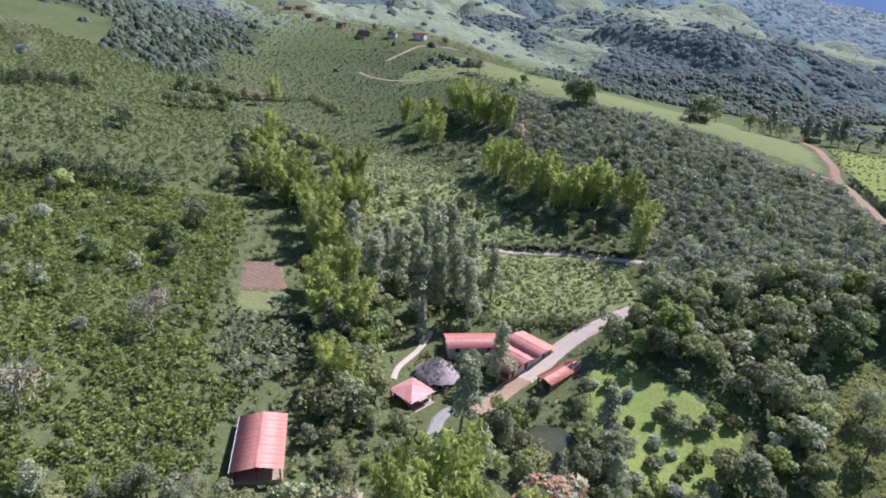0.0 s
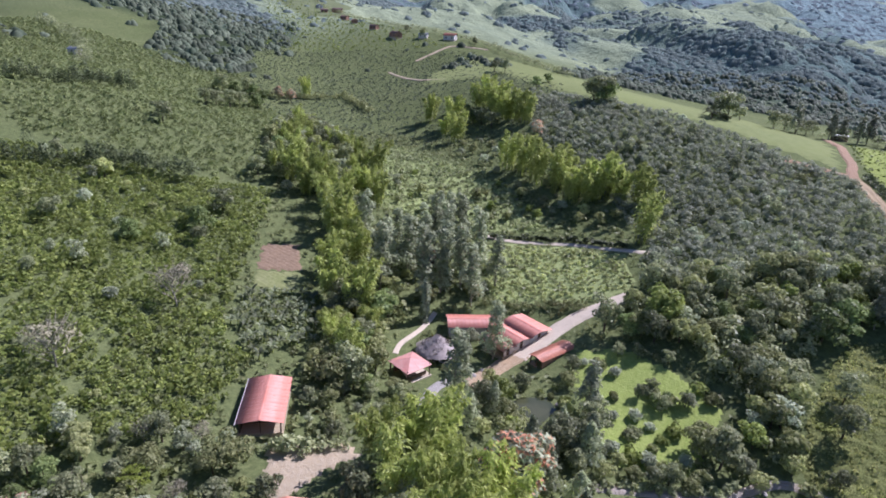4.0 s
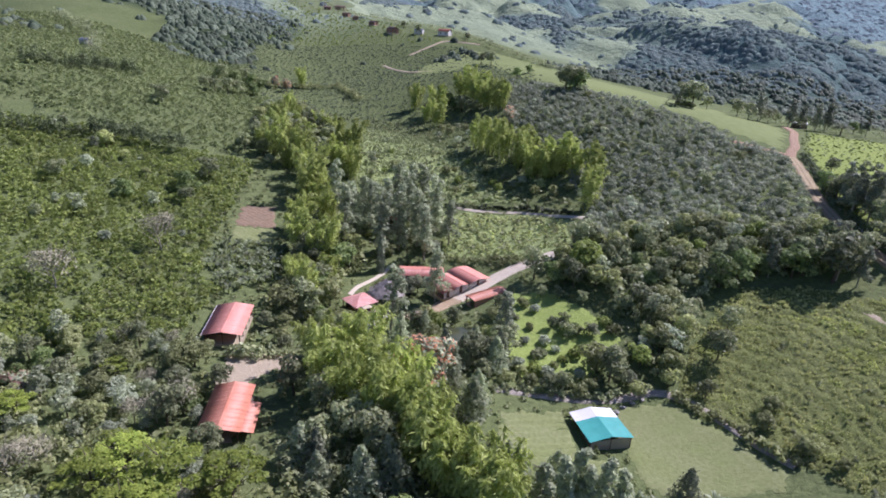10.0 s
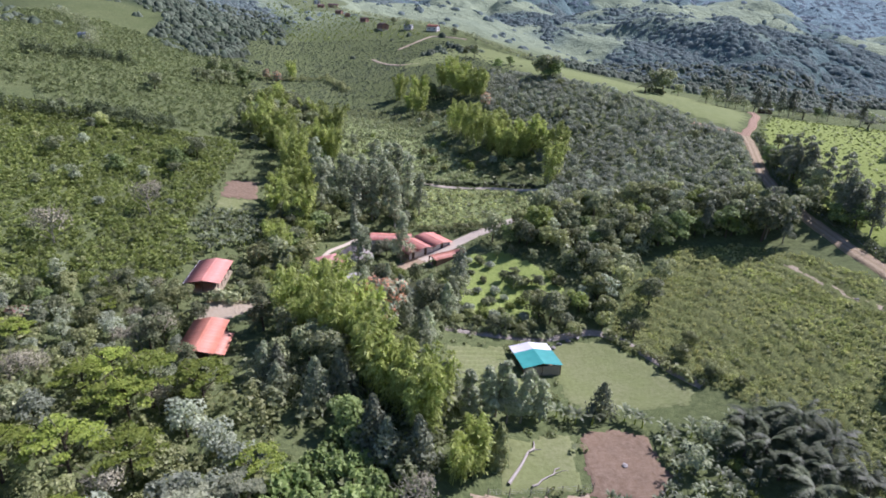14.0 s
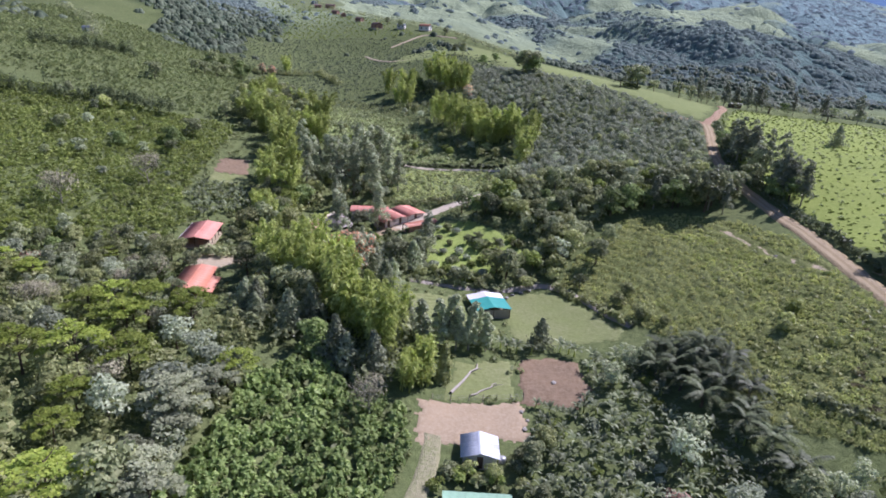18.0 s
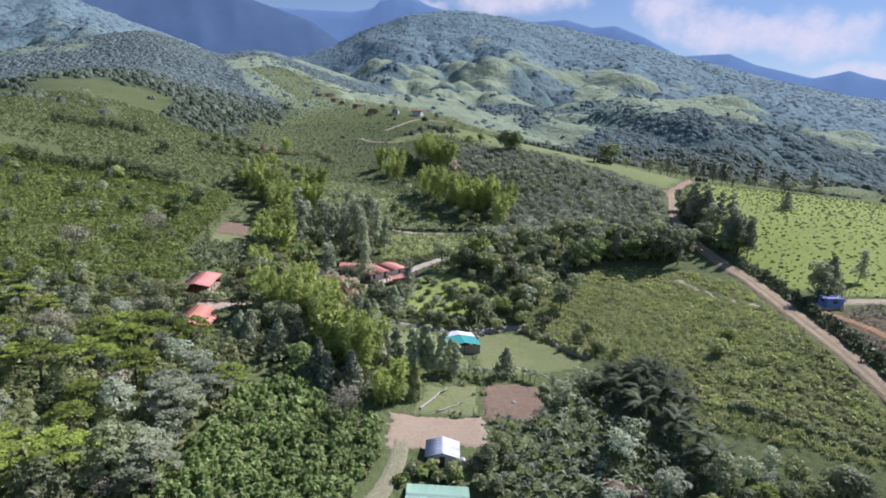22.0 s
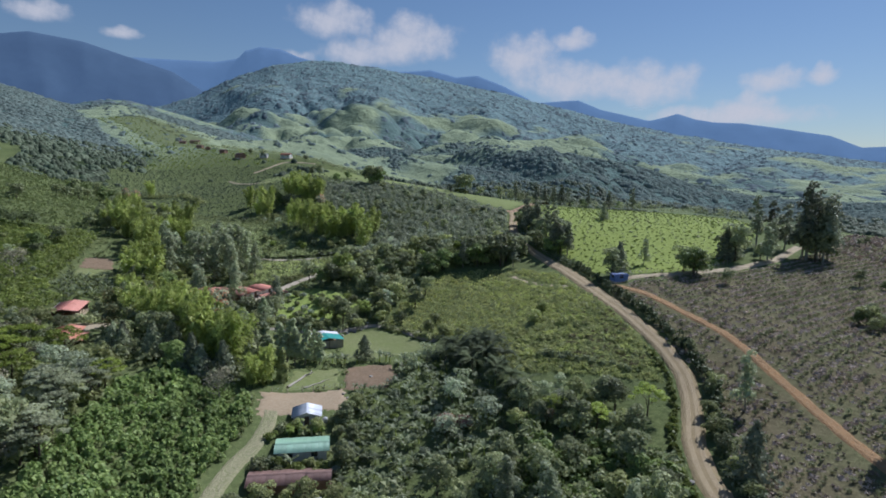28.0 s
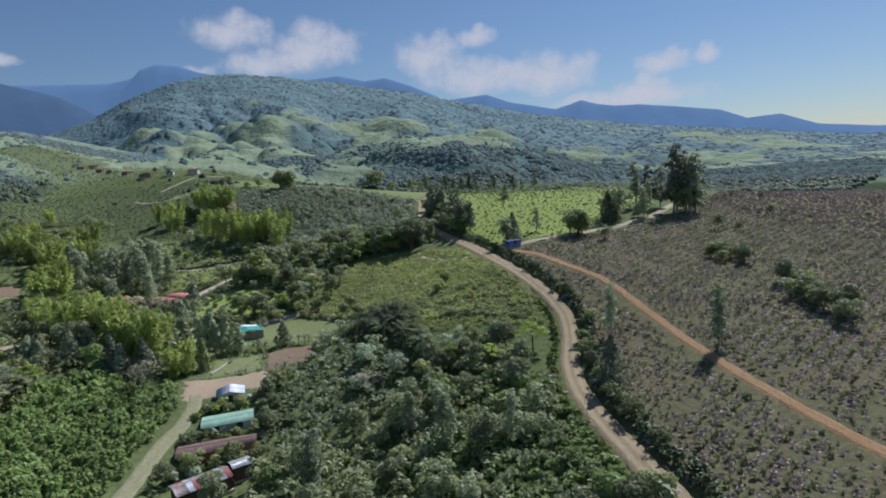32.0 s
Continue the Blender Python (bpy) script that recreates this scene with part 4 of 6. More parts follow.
def umbrella(seed, h, w, mat, label, group="umbrella-crowned trees"):
    """Spreading limbs that carry flat plates of fine leaves at several levels."""
    rng = np.random.default_rng(seed)
    blobs = []
    for k in range(15):
        a, rr = k * 2.4 + rng.uniform(-0.3, 0.3), w * (0.1 + 0.88 * (k / 15) ** 0.6)
        b = w * rng.uniform(0.20, 0.36)
        blobs.append((rr * math.cos(a), rr * math.sin(a), h * (0.95 - 0.30 * (k / 15) ** 1.5 - 0.04 * rng.integers(0, 4)), b * 1.2, b, 0.32))
    p, d = blob_points(blobs, 1500, rng, 0.35)
    return make_tree("umbrella_tree", label, "tree", group, limbs(h * 0.9, 0.03 * h, 9, w * 0.95, rng, 0.06, 0.3), BARK, cards(p, d * np.array([0.35, 0.35, 1.5]), 0.33, 1.6, rng), mat)


def eucalyptus(seed, h=16):
    mat = NEEDLE if seed in (34, 35) else EUCA
    rng = np.random.default_rng(seed)
    blobs = []
    for k in range(13):
        z, a = h * (0.24 + 0.74 * k / 12), k * 2.4 + rng.uniform(0, 1)
        slim = 0.6 if h < 12 else 1.0
        b, rr = slim * rng.uniform(1.15, 2.1) * (1.15 - 0.4 * k / 12), slim * rng.uniform(0.6, 2.3) * (1.15 - 0.6 * k / 12)
        blobs.append((rr * math.cos(a), rr * math.sin(a), z, b, b, b * 1.1))
    p, d = blob_points(blobs, 1500, rng, 0.4)
    return make_tree("eucalyptus_tree", "tall slender grey-green eucalyptus with an airy crown", "tree", "tall trees behind the farmhouse",
                     limbs(h, 0.02 * h, 10, 2.2, rng, 0.04, 0.35, 8), PALE_BARK, cards(p, d, 0.48, 1.6, rng), mat)


def conifer(seed, h, w, label, name="conifer_tree", mat=None, shape=1.0, n=1100, start=0.12):
    rng = np.random.default_rng(seed)
    f = start + (1 - start) * rng.random(n) ** 1.35
    a = rng.uniform(0, 6.283, n)
    tier = 0.8 + 0.2 * np.sin(f * 21 + a * 2 + seed) + 0.16 * np.sin(a * 3 + f * 7)
    rr = w * (1 - ((f - start) / (1 - start)) ** shape) * tier * rng.uniform(0.35, 1.15, n) + 0.25
    p = np.stack([rr * np.cos(a), rr * np.sin(a), f * h - 0.15 * rr], 1)
    d = np.stack([np.cos(a), np.sin(a), np.full(n, 0.5)], 1)
    return make_tree(name, label, "tree", "conifers", limbs(h * 0.95, 0.02 * h, 6, w * 0.6, rng, 0.01, 0.3), BARK, cards(p, d, 0.42, 1.7, rng), mat or NEEDLE)


def sprays(p, way, length, width, rng):
    """Hanging leaf sprays: a slim pointed blade from each point along way."""
    n = len(p)
    way = way / (np.linalg.norm(way, axis=1, keepdims=True) + 1e-9)
    side = np.cross(way, rng.normal(0, 1, (n, 3)))
    side /= np.linalg.norm(side, axis=1, keepdims=True) + 1e-9
    s = rng.uniform(0.6, 1.3, (n, 1))
    v = np.stack([p - way * s * length * 0.4, p + side * s * width + way * s * length * 0.1, p + way * s * length * 0.6 - side * s * width * 0.4], 1).reshape(-1, 3)
    return v, np.arange(3 * n).reshape(n, 3)


def bamboo(seed, h=12, spread=3.8, plumes=7, mat=None):
    """Canes in arching plumes with gaps between them; each plume is a sheaf of leafy canes."""
    rng = np.random.default_rng(seed)
    stems, pts, nrm = [], [], []
    for k in range(plumes):
        a0, base = k * 2.4 + rng.uniform(-0.4, 0.4), spread * 0.55 * math.sqrt((k + 0.3) / plumes)
        h0, out = h * rng.uniform(0.62, 1.05), spread * rng.uniform(0.15, 0.6)
        for _ in range(3):
            a = a0 + rng.normal(0, 0.22)
            hh, lean = h0 * rng.uniform(0.85, 1.05), out * rng.uniform(0.7, 1.3)
            line = []
            for j in range(7):
                t = j / 6
                q = base + lean * t ** 2.4
                line.append((q * math.cos(a), q * math.sin(a), hh * 1.12 * (t - 0.22 * t ** 5) - 0.2))
            stems.append(tube(line, [0.09, 0.08, 0.07, 0.06, 0.045, 0.03, 0.02], 3))
            line = np.array(line)
            m = 115
            t = 0.16 + 0.84 * rng.random(m) ** 0.75
            j = np.clip((t * 6).astype(int), 0, 5)
            stem = line[j] + (line[j + 1] - line[j]) * (t * 6 - j)[:, None]
            wide = 0.85 * np.sin(np.clip(t, 0, 0.97) * 3.1416) ** 0.7 + 0.12
            off = rng.normal(0, 0.55, (m, 3)) * np.array([1, 1, 0.6]) * wide[:, None]
            pts.append(stem + off - np.array([0, 0, 0.2]))
            nrm.append(off * np.array([0.9, 0.9, 0.2]) + np.array([0, 0, -0.55]) + rng.normal(0, 0.25, (m, 3)))
    return make_tree("bamboo_clump", "feathery yellow-green bamboo clump with arching canes", "bamboo", "bamboo clumps", join(stems), BAMBOO,
                     sprays(np.concatenate(pts), np.concatenate(nrm), 0.9, 0.21, rng), mat or BAMBOO)


def blades(n, length, width, rise, droop, rng, z0=0.0, segs=4):
    """Long arching leaves round a stem, each a bent strip."""
    vs, fs = [], []
    for k in range(n):
        a = k * 2.4 + rng.uniform(-0.3, 0.3)
        l, up = length * rng.uniform(0.75, 1.1), rise * rng.uniform(0.7, 1.2)
        base = len(vs)
        for j in range(segs + 1):
            t = j / segs
            rr, z = l * t, z0 + up * l * t - droop * l * t * t
            wd = width * math.sin(math.pi * min(0.08 + 0.9 * t, 1)) * 0.5 + 0.02
            cx, cy = rr * math.cos(a), rr * math.sin(a)
            sx, sy = -math.sin(a) * wd, math.cos(a) * wd
            vs += [(cx + sx, cy + sy, z + 0.12 * wd), (cx, cy, z), (cx - sx, cy - sy, z + 0.12 * wd)]
            if j:
                b = base + 3 * j
                fs += [(b - 3, b - 2, b + 1, b), (b - 2, b - 1, b + 2, b + 1)]
    return np.array(vs, float), np.array(fs)


def banana_plant(seed):
    rng = np.random.default_rng(seed)
    return make_tree("banana_plant", "banana plant with long torn grey-green leaves", "banana plant", "banana plants", tube([(0, 0, -0.2), (0.05, 0, 0.9), (0.1, 0.05, 1.7)], [0.16, 0.13, 0.08], 6), BAMBOO,
                     blades(11, 1.75, 0.42, 1.55, 1.0, rng, 1.3), BANANA)


def fronds(n, length, rise, droop, rng, z0, pairs=13):
    """Feathered palm leaves: two ranks of narrow drooping leaflets along each arching rib."""
    vs = []
    for k in range(n):
        a = k * 2.4 + rng.uniform(-0.3, 0.3)
        l, up = length * rng.uniform(0.75, 1.1), rise * rng.uniform(0.5, 1.3)
        way, side = np.array([math.cos(a), math.sin(a), 0]), np.array([-math.sin(a), math.cos(a), 0])
        for j in range(pairs):
            t = 0.12 + 0.88 * j / (pairs - 1)
            p = way * l * t + np.array([0, 0, z0 + up * l * t - droop * l * t * t])
            ll = 0.62 * math.sin(math.pi * min(0.2 + 0.75 * t, 1)) + 0.12
            for sgn in (-1, 1):
                tip = p + side * sgn * ll + way * 0.28 + np.array([0, 0, -0.22 * ll + rng.normal(0, 0.05)])
                vs += [p - way * 0.13, p + way * 0.13, tip]
    vs = np.array(vs)
    return vs, np.arange(len(vs)).reshape(-1, 3)


def palm(seed):
    rng = np.random.default_rng(seed)
    return make_tree("palm_tree", "dark shaggy palm with drooping fronds", "palm", "palms", tube([(0, 0, -0.2), (0.05, 0, 1.2), (0.1, 0.1, 2.3)], [0.24, 0.2, 0.16], 6), BARK,
                     join([fronds(15, 3.4, 0.75, 0.85, rng, 2.1), fronds(10, 2.6, 1.4, 0.8, rng, 2.2)]), HEDGE_LEAF)


def bare_tree(seed, h=7):
    rng = np.random.default_rng(seed)
    pieces = [limbs(h * 0.7, 0.14, 9, 4.0, rng, 0.08, 0.2)]
    for k in range(46):
        a, z, rr = rng.uniform(0, 6.283), rng.uniform(0.45, 0.85) * h, rng.uniform(0.3, 2.4)
        p = np.array([rr * math.cos(a), rr * math.sin(a), z])
        d = np.array([math.cos(a), math.sin(a), rng.uniform(0.3, 1.4)]) * rng.uniform(0.5, 1.1)
        pieces.append(tube([p - d * 0.8, p, p + d], [0.05, 0.035, 0.012], 3))
    return make_tree("bare_tree", "leafless pale grey tree with fine branching twigs", "tree", "bare trees", join(pieces), PALE_BARK, cards(*blob_points([(0, 0, h * 0.62, 2.6, 2.6, h * 0.3), (1.2, 0.6, h * 0.75, 1.4, 1.4, h * 0.2)], 420, rng, 0.3), 0.16, 3.5, rng), PALE_TWIG)


def shrub(seed, mat, label, name="shrub", group="shrubs", w=1.2, h=1.6, n=300, size=0.36, extra=None):
    rng = np.random.default_rng(seed)
    blobs = [(rng.normal(0, w * 0.4), rng.normal(0, w * 0.4), h * rng.uniform(0.35, 0.65), w * rng.uniform(0.5, 0.8), w * rng.uniform(0.5, 0.8), h * 0.42) for _ in range(5)]
    p, d = blob_points(blobs, n, rng)
    ex = None
    if extra:
        q, e = blob_points(blobs, n // 2, rng, 0.95)
        ex = (*cards(q, e, size, 1.2, rng), extra[0], extra[1])
    return make_tree(name, label, "shrub", group, limbs(h * 0.6, 0.06, 4, w, rng, 0.1, 0.1, 3), BARK, cards(p, d, size, 1.4, rng), mat, ex)


def tuft(seed, w, h, n, size, long=1.4):
    """Leaf sprays of one low bush, for strewing."""
    rng = np.random.default_rng(seed)
    p, d = blob_points([(0, 0, h * 0.45, w, w, h * 0.55), (w * 0.5, w * 0.2, h * 0.4, w * 0.6, w * 0.6, h * 0.5), (-w * 0.4, w * 0.4, h * 0.5, w * 0.6, w * 0.6, h * 0.5)], n, rng)
    return cards(p, d, size, long, rng)


DARKEUCAS = [eucalyptus(34, 15), eucalyptus(35, 16)]
BROADLEAF = [broad(11, 8.5, 3.4, BROAD, "dense dark green broadleaf tree"), broad(12, 7.5, 3.8, BROAD_MID, "round-crowned green broadleaf tree"), broad(13, 9.5, 3.2, BROAD, "tall dark green broadleaf tree"),
             broad(14, 7.0, 3.0, BROAD_MID, "spreading mid-green broadleaf tree")]
DARKTREES = [broad(15, 8.5, 3.6, BROAD, "dense dark green broadleaf tree", name="shade_tree"), broad(16, 9.5, 3.4, BROAD, "tall shady dark broadleaf tree", name="shade_tree"), broad(18, 7.0, 3.2, COFFEE_DARK, "dark glossy-leaved spreading tree", name="shade_tree")]
LIGHTTREES = [broad(81, 7.5, 3.3, LIGHT_LEAF, "light green spreading tree in full leaf", name="light_tree", n=1100), broad(82, 6.5, 2.8, LIGHT_LEAF, "rounded fresh green tree", name="light_tree", n=950), broad(83, 6.0, 2.7, COFFEE, "small leafy yellow-green orchard tree", name="light_tree", n=900)]
CASUARINAS = [eucalyptus(36, 10), eucalyptus(37, 11)]
UMBRELLAS = [umbrella(21, 8.5, 4.2, BRIGHT, "flat-topped bright green shade tree"), umbrella(22, 7.5, 3.8, BRIGHT, "layered bright green shade tree")]
SILVERS = [umbrella(23, 8.0, 3.6, SILVER, "silver-leaved tree with layered crown", "silver trees"), broad(24, 8.0, 3.2, SILVER, "pale silvery broadleaf tree among shrubs", group="silver trees", name="silver_tree")]
GREYTREES = [broad(25, 6.5, 2.8, GREY_LEAF, "dull grey-green slender tree", n=800, size=0.42, name="grey_tree"), broad(26, 7.5, 2.6, EUCA, "grey-green narrow airy tree", n=800, size=0.42, name="grey_tree")]
EUCAS = [eucalyptus(31), eucalyptus(32, 15), eucalyptus(33, 17)]
CONIFERS = [conifer(41, 9, 3.3, "dark conifer tree with drooping tiers", shape=1.25), conifer(42, 8, 3.2, "grey-green young pine tree", mat=EUCA, shape=1.5, start=0.15), conifer(43, 10, 3.3, "tall dull-green pine tree", mat=EUCA, start=0.18, shape=1.35)]
DARKPINES = CONIFERS[:1]
CYPRESS = [conifer(44, 12, 1.1, "slim columnar dark green cypress", "cypress_tree", shape=2.6, n=1300, start=0.04)]
THUJA = [conifer(45, 8, 1.3, "bright green columnar garden conifer", "conifer_tree", BROAD_MID, 2.2, 1200, 0.03)]
BAMBOOS = [bamboo(51), bamboo(52, 13, 4.2), bamboo(53, 10, 3.2, 6)]
BANANAS = [banana_plant(61), banana_plant(62), banana_plant(63)]
PALMS = [palm(64), palm(65)]
BARES = [bare_tree(66), bare_tree(67, 6)]
ORANGES = [broad(68, 8, 3.0, GREY_LEAF, "tree covered in orange blossom", group="flowering trees", n=900, name="flowering_tree", extra=(BLOSSOM, "orange blossom"))]
PINKS = [shrub(69, GREY_LEAF, "shrub with dusty pink blossom", group="flowering shrubs", extra=(PINK, "dusty pink blossom"))]
SHRUBS = [shrub(71, BROAD_MID, "round green garden shrub"), shrub(72, COFFEE, "leafy bright green shrub"), shrub(73, BROAD, "dense dark green shrub"), shrub(74, GREY_LEAF, "dusty grey-green leafy shrub")]

for kinds, lo, hi, spots in (
    (BAMBOOS, 0.95, 1.2, [(3, 54), (8, 57), (13, 55), (15, 48.5), (13, 40), (19, 36), (25, 32), (30, 30), (8, 44), (22, 42), (34, 27), (12, 48), (17, 41), (22, 35), (27, 27), (31, 24), (34, 21.5), (37, 23.5), (36, 19.5), (28, 31)]),
    (DARKTREES, 0.75, 1.0, [(5, 49), (9, 38), (20, 30), (3, 44), (15, 33)]),
    (BAMBOOS, 1.15, 1.5, [(20, 279), (34, 252), (27, 262), (30, 258), (24, 270), (15, 284), (37, 246)]),
    (DARKTREES, 0.9, 1.2, [(14, 268), (18, 262), (10, 276), (22, 254), (6, 284)]),
    (BAMBOOS, 1.0, 1.45, [(-19, 129), (-13, 120), (-22, 131), (-35, 156), (-28, 149), (-41, 161), (-31, 160), (1, 258), (7, 247), (-8, 276), (57, 174), (63, 169), (68, 164), (48, 174), (52, 178), (60, 173), (54, 171), (47, 186), (44, 181), (-25, 153), (-19, 176), (-22, 166), (-14, 160), (-24, 140), (-17, 138), (30, 258), (24, 270), (38, 188), (28, 201),
                          (64, 140), (-80, 315), (-51, 192), (-46, 178), (-16, 104), (-9, 100), (-17, 113), (33, 195), (3, 268)]),
    (BAMBOOS[2:], 0.75, 0.85, [(42, 12.5), (44.5, 14.5), (43, 17)]),
    (THUJA, 0.9, 1.0, [(47.3, 16.5)]),
    (EUCAS, 0.85, 1.1, [(-5, 119), (-4, 130), (4, 127), (6, 136), (8, 142), (13, 140), (18, 129), (5, 112), (-6, 112), (17, 112), (-12, 130), (23, 122), (0, 121), (10, 132), (14, 120), (9, 117)]),
    (EUCAS, 0.8, 0.9, [(21.6, 90.4), (14, 74)]),
    (DARKEUCAS, 0.68, 0.78, [(38.6, 71.5)]),
    (DARKTREES, 0.75, 0.9, [(33, 61), (38.5, 66.5)]),
    (CONIFERS[1:], 0.8, 1.05, [(65, 34), (32, 43), (36, 60), (29, 51), (37, 62), (27, 57), (31, 60), (33, 49)]),
    (CONIFERS[1:], 0.6, 0.8, [(45, 32), (48.5, 33.5), (53, 31.5), (40, 30), (42.5, 29), (38, 33)]),
    (CASUARINAS, 0.75, 0.95, [(45.5, 26), (48.6, 27.3), (43, 24.5), (51.2, 28), (54.2, 29.6), (46.8, 28.4)]),
    (BANANAS, 1.0, 1.3, [(58, 30.5), (60, 30), (70, 31), (71.5, 30), (63, 30.5), (69, 32), (57, 31.5)]),
    (LIGHTTREES, 1.35, 1.55, [(55, 95), (58, 96)]),
    (DARKTREES, 1.15, 1.4, [(91, 93), (104, 94), (107, 95), (87, 90), (112, 92)]),
    (LIGHTTREES, 0.8, 1.0, [(71, 77), (69, 70), (74, 73), (66, 82), (70, 64), (65, 66), (53, 93), (59, 90)]),
    (DARKTREES, 0.7, 0.95, [(84, 75), (54, 90), (50, 94), (46, 97), (80, 68)]),
    (LIGHTTREES, 0.4, 0.55, [(109.5, 33), (106, 27.5), (107.5, 30), (111, 35), (99, -15), (97, -12.5), (101, -17), (95, -14), (92, -12), (103, -16)]),
    (PINKS, 1.3, 1.9, [(81, -7), (83, -8.5), (79, -6)]),
    (CYPRESS, 0.9, 1.05, [(6, 104), (-7, 129)]),
    (ORANGES, 1.3, 1.45, [(22.5, 49.5), (25, 48)]),
    (ORANGES, 0.9, 1.05, [ (-84, 299), (-92, 302), (40, 224)]),
    (BARES, 1.5, 1.75, [(-50.5, 60), (-42, 84)]),
    (BARES, 0.9, 1.1, [ (-13, 37), (-16, 34), (37, 5)]),
    (PINKS, 1.2, 1.6, [(-40, 36), (-37, 34), (97, -12), (100, -14)]),
    (PALMS, 1.0, 1.35, [(89, 17), (87, 22), (91, 23), (86, 27), (92, 15), (84, 22), (90, 28), (94, 20), (88, 12), (93, 26), (86, 17), (90, 20), (88, 25), (92, 22), (85, 25), (91, 17), (93, 8), (94, 2), (95, -4), (92, 5), (94.5, 12)]),
    (DARKTREES, 0.3, 0.42, [(48.5, 76), (51, 77.5), (50, 74.5), (53.5, 75.5), (55.5, 74), (51.5, 73), (57, 66), (50, 86), (47, 88), (56, 85)]),
    (SILVERS[1:], 0.4, 0.5, [(57, 74), (62, 61)]),
    (SHRUBS, 0.8, 1.4, [(41, 63), (51, 76), (49.5, 78), (61, 75), (39, 58), (44, 62), (43, 71), (53.5, 68), (45, 67), (48, 64), (50.5, 66), (46, 71), (48.5, 69), (44, 76), (52, 62), (47.5, 60.5), (50, 59.5), (42.5, 84), (45, 82), (41, 80), (57, 69), (46, 61), (59, 78), (53, 74.5), (40, 86)]),
    (BROADLEAF, 0.8, 0.95, [(56, 63.5), (58.5, 62)]),
    (BROADLEAF, 0.38, 0.55, [(63, 59), (43, 57), (46, 56.5), (49, 57), (52, 57), (41, 60), (54.5, 58), (34, 57), (38, 56.5), (37, 84), (36, 80)]),
    (SILVERS[1:], 0.62, 0.7, [(15.6, 93.2), (17, 95)]),
    (SHRUBS, 0.9, 1.4, [(50, -2.6), (52, -3.2), (54.5, -3), (57, -2.8), (59.6, 0), (49, -5), (60.6, -4), (60.8, 2.5), (61.5, 5), (62, -8), (61, -11), (48.5, -14), (51, -14.5), (55, -14), (57, -15), (60.5, -15), (47, -25), (50, -24.5), (54, -24)]),
    (LIGHTTREES, 0.34, 0.46, [(53, -1.9), (56.4, -1.7), (51, -13.4), (56, -13.6), (48.5, -21.8), (53, -21.9), (57, -22)]),
    (BROADLEAF, 0.4, 0.6, [(62, 1), (63, -6), (60.5, -22), (46, -26), (49.5, -23), (62, -13), (64, 4)]),
    (BROADLEAF, 0.38, 0.55, [(121.5, -25), (119.5, -31), (123.5, -20), (116.5, -42), (115.5, -50), (118, -36), (114.5, -58), (129.5, -12), (131, 0)]),
    (DARKTREES, 1.2, 1.4, [(212, 66), (217, 69), (184, 66), (157, 45)]),
    (DARKEUCAS, 1.45, 1.7, [(210, 68), (214, 66), (217, 71), (212, 72), (220, 70)]),
    (DARKEUCAS, 0.95, 1.15, [(205, 86), (209, 84), (214, 83)]),
    (EUCAS, 0.7, 0.8, [(194, 64), (198, 68)]),
    (DARKTREES, 0.8, 1.1, [(159, 47), (161, 48.5), (157, 49.5), (160.5, 51), (158, 46.5), (183, 68), (134.5, 48), (136.5, 51), (130, 132), (134, 131), (131, 139), (129, 105), (132, 111), (136, 101), (134, 93), (131, 98), (133, 125), (109, 97), (115, 95), (92, 96), (97, 95), (106, 96), (121, 100), (118, 97)]),
    (DARKEUCAS, 0.75, 0.95, [(129.5, 121), (132, 118), (133.5, 122), (130.5, 127), (135, 113), (135.5, 104), (134.5, 100), (136, 97), (133, 94), (135, 90)]),
    (DARKEUCAS, 0.7, 0.9, [(182, 250), (188, 254), (178, 256), (171, 254), (196, 268), (204, 250), (212, 236), (222, 226), (160, 262), (164, 268)]),
    (PALMS, 1.3, 1.6, [(116, 246), (205, 218), (190, 244)]),
    (DARKTREES, 0.8, 1.1, [(-106, 245), (-100, 256), (-93, 272), (-95, 288), (-103, 250), (-98, 264), (-98, 192), (-52, 179), (-51, 131), (-52, 118), (-34, 177)]),
    (DARKEUCAS, 0.6, 0.75, [(113.5, 93), (109, 96), (99, 94), (116, 90)]),
    (DARKPINES, 1.05, 1.25, [(184, 69), (187, 72), (136.8, 48.5), (181, 66)]),
    (EUCAS, 0.55, 0.7, [(140.5, -39), (129.5, -21), (150, 60)]),
    (CONIFERS, 0.8, 1.0, [(172, 147), (119, -38)]),
    (DARKTREES, 0.4, 0.6, [(176, 8), (179, 5), (181, 1), (178, -1), (182, 6), (174, -20), (172, -24), (170, -28), (168, -32), (166, -36), (169, -38), (165, -40), (167, -27), (163, -43), (205, 40), (210, 36), (260, 100), (268, 106), (276, 98), (245, 60)]),
    (DARKTREES, 0.6, 1.0, [(150, 262), (158, 268), (165, 262), (172, 270), (182, 262), (195, 258), (140, 275), (205, 262), (218, 255), (230, 262), (45, 300), (52, 312), (30, 345), (24, 352), (10, 440), (-30, 462), (-45, 478)]),
    (DARKTREES, 1.35, 1.6, [(68, 254), (71.5, 253), (66, 257), (124, 258), (126, 256)]),
    (SHRUBS, 1.6, 2.2, [(68, 253), (71, 252), (65, 256), (124, 257), (126.5, 255.5), (122, 258)]),
    (DARKTREES, 0.9, 1.1, [(-115, 284), (-111, 290), (-108, 302), (-104, 296), (-119, 288), (-94, 184)]),
    (BROADLEAF, 0.45, 0.75, [(178, 8), (181, 3), (179, -1), (172, -25), (166, -35), (168, -40), (173, -19), (169, -30), (195, 69), (162, 37), (184, 12), (176, 3)]),
):
    rng = np.random.default_rng(len(spots) * 7 + int(lo * 100))
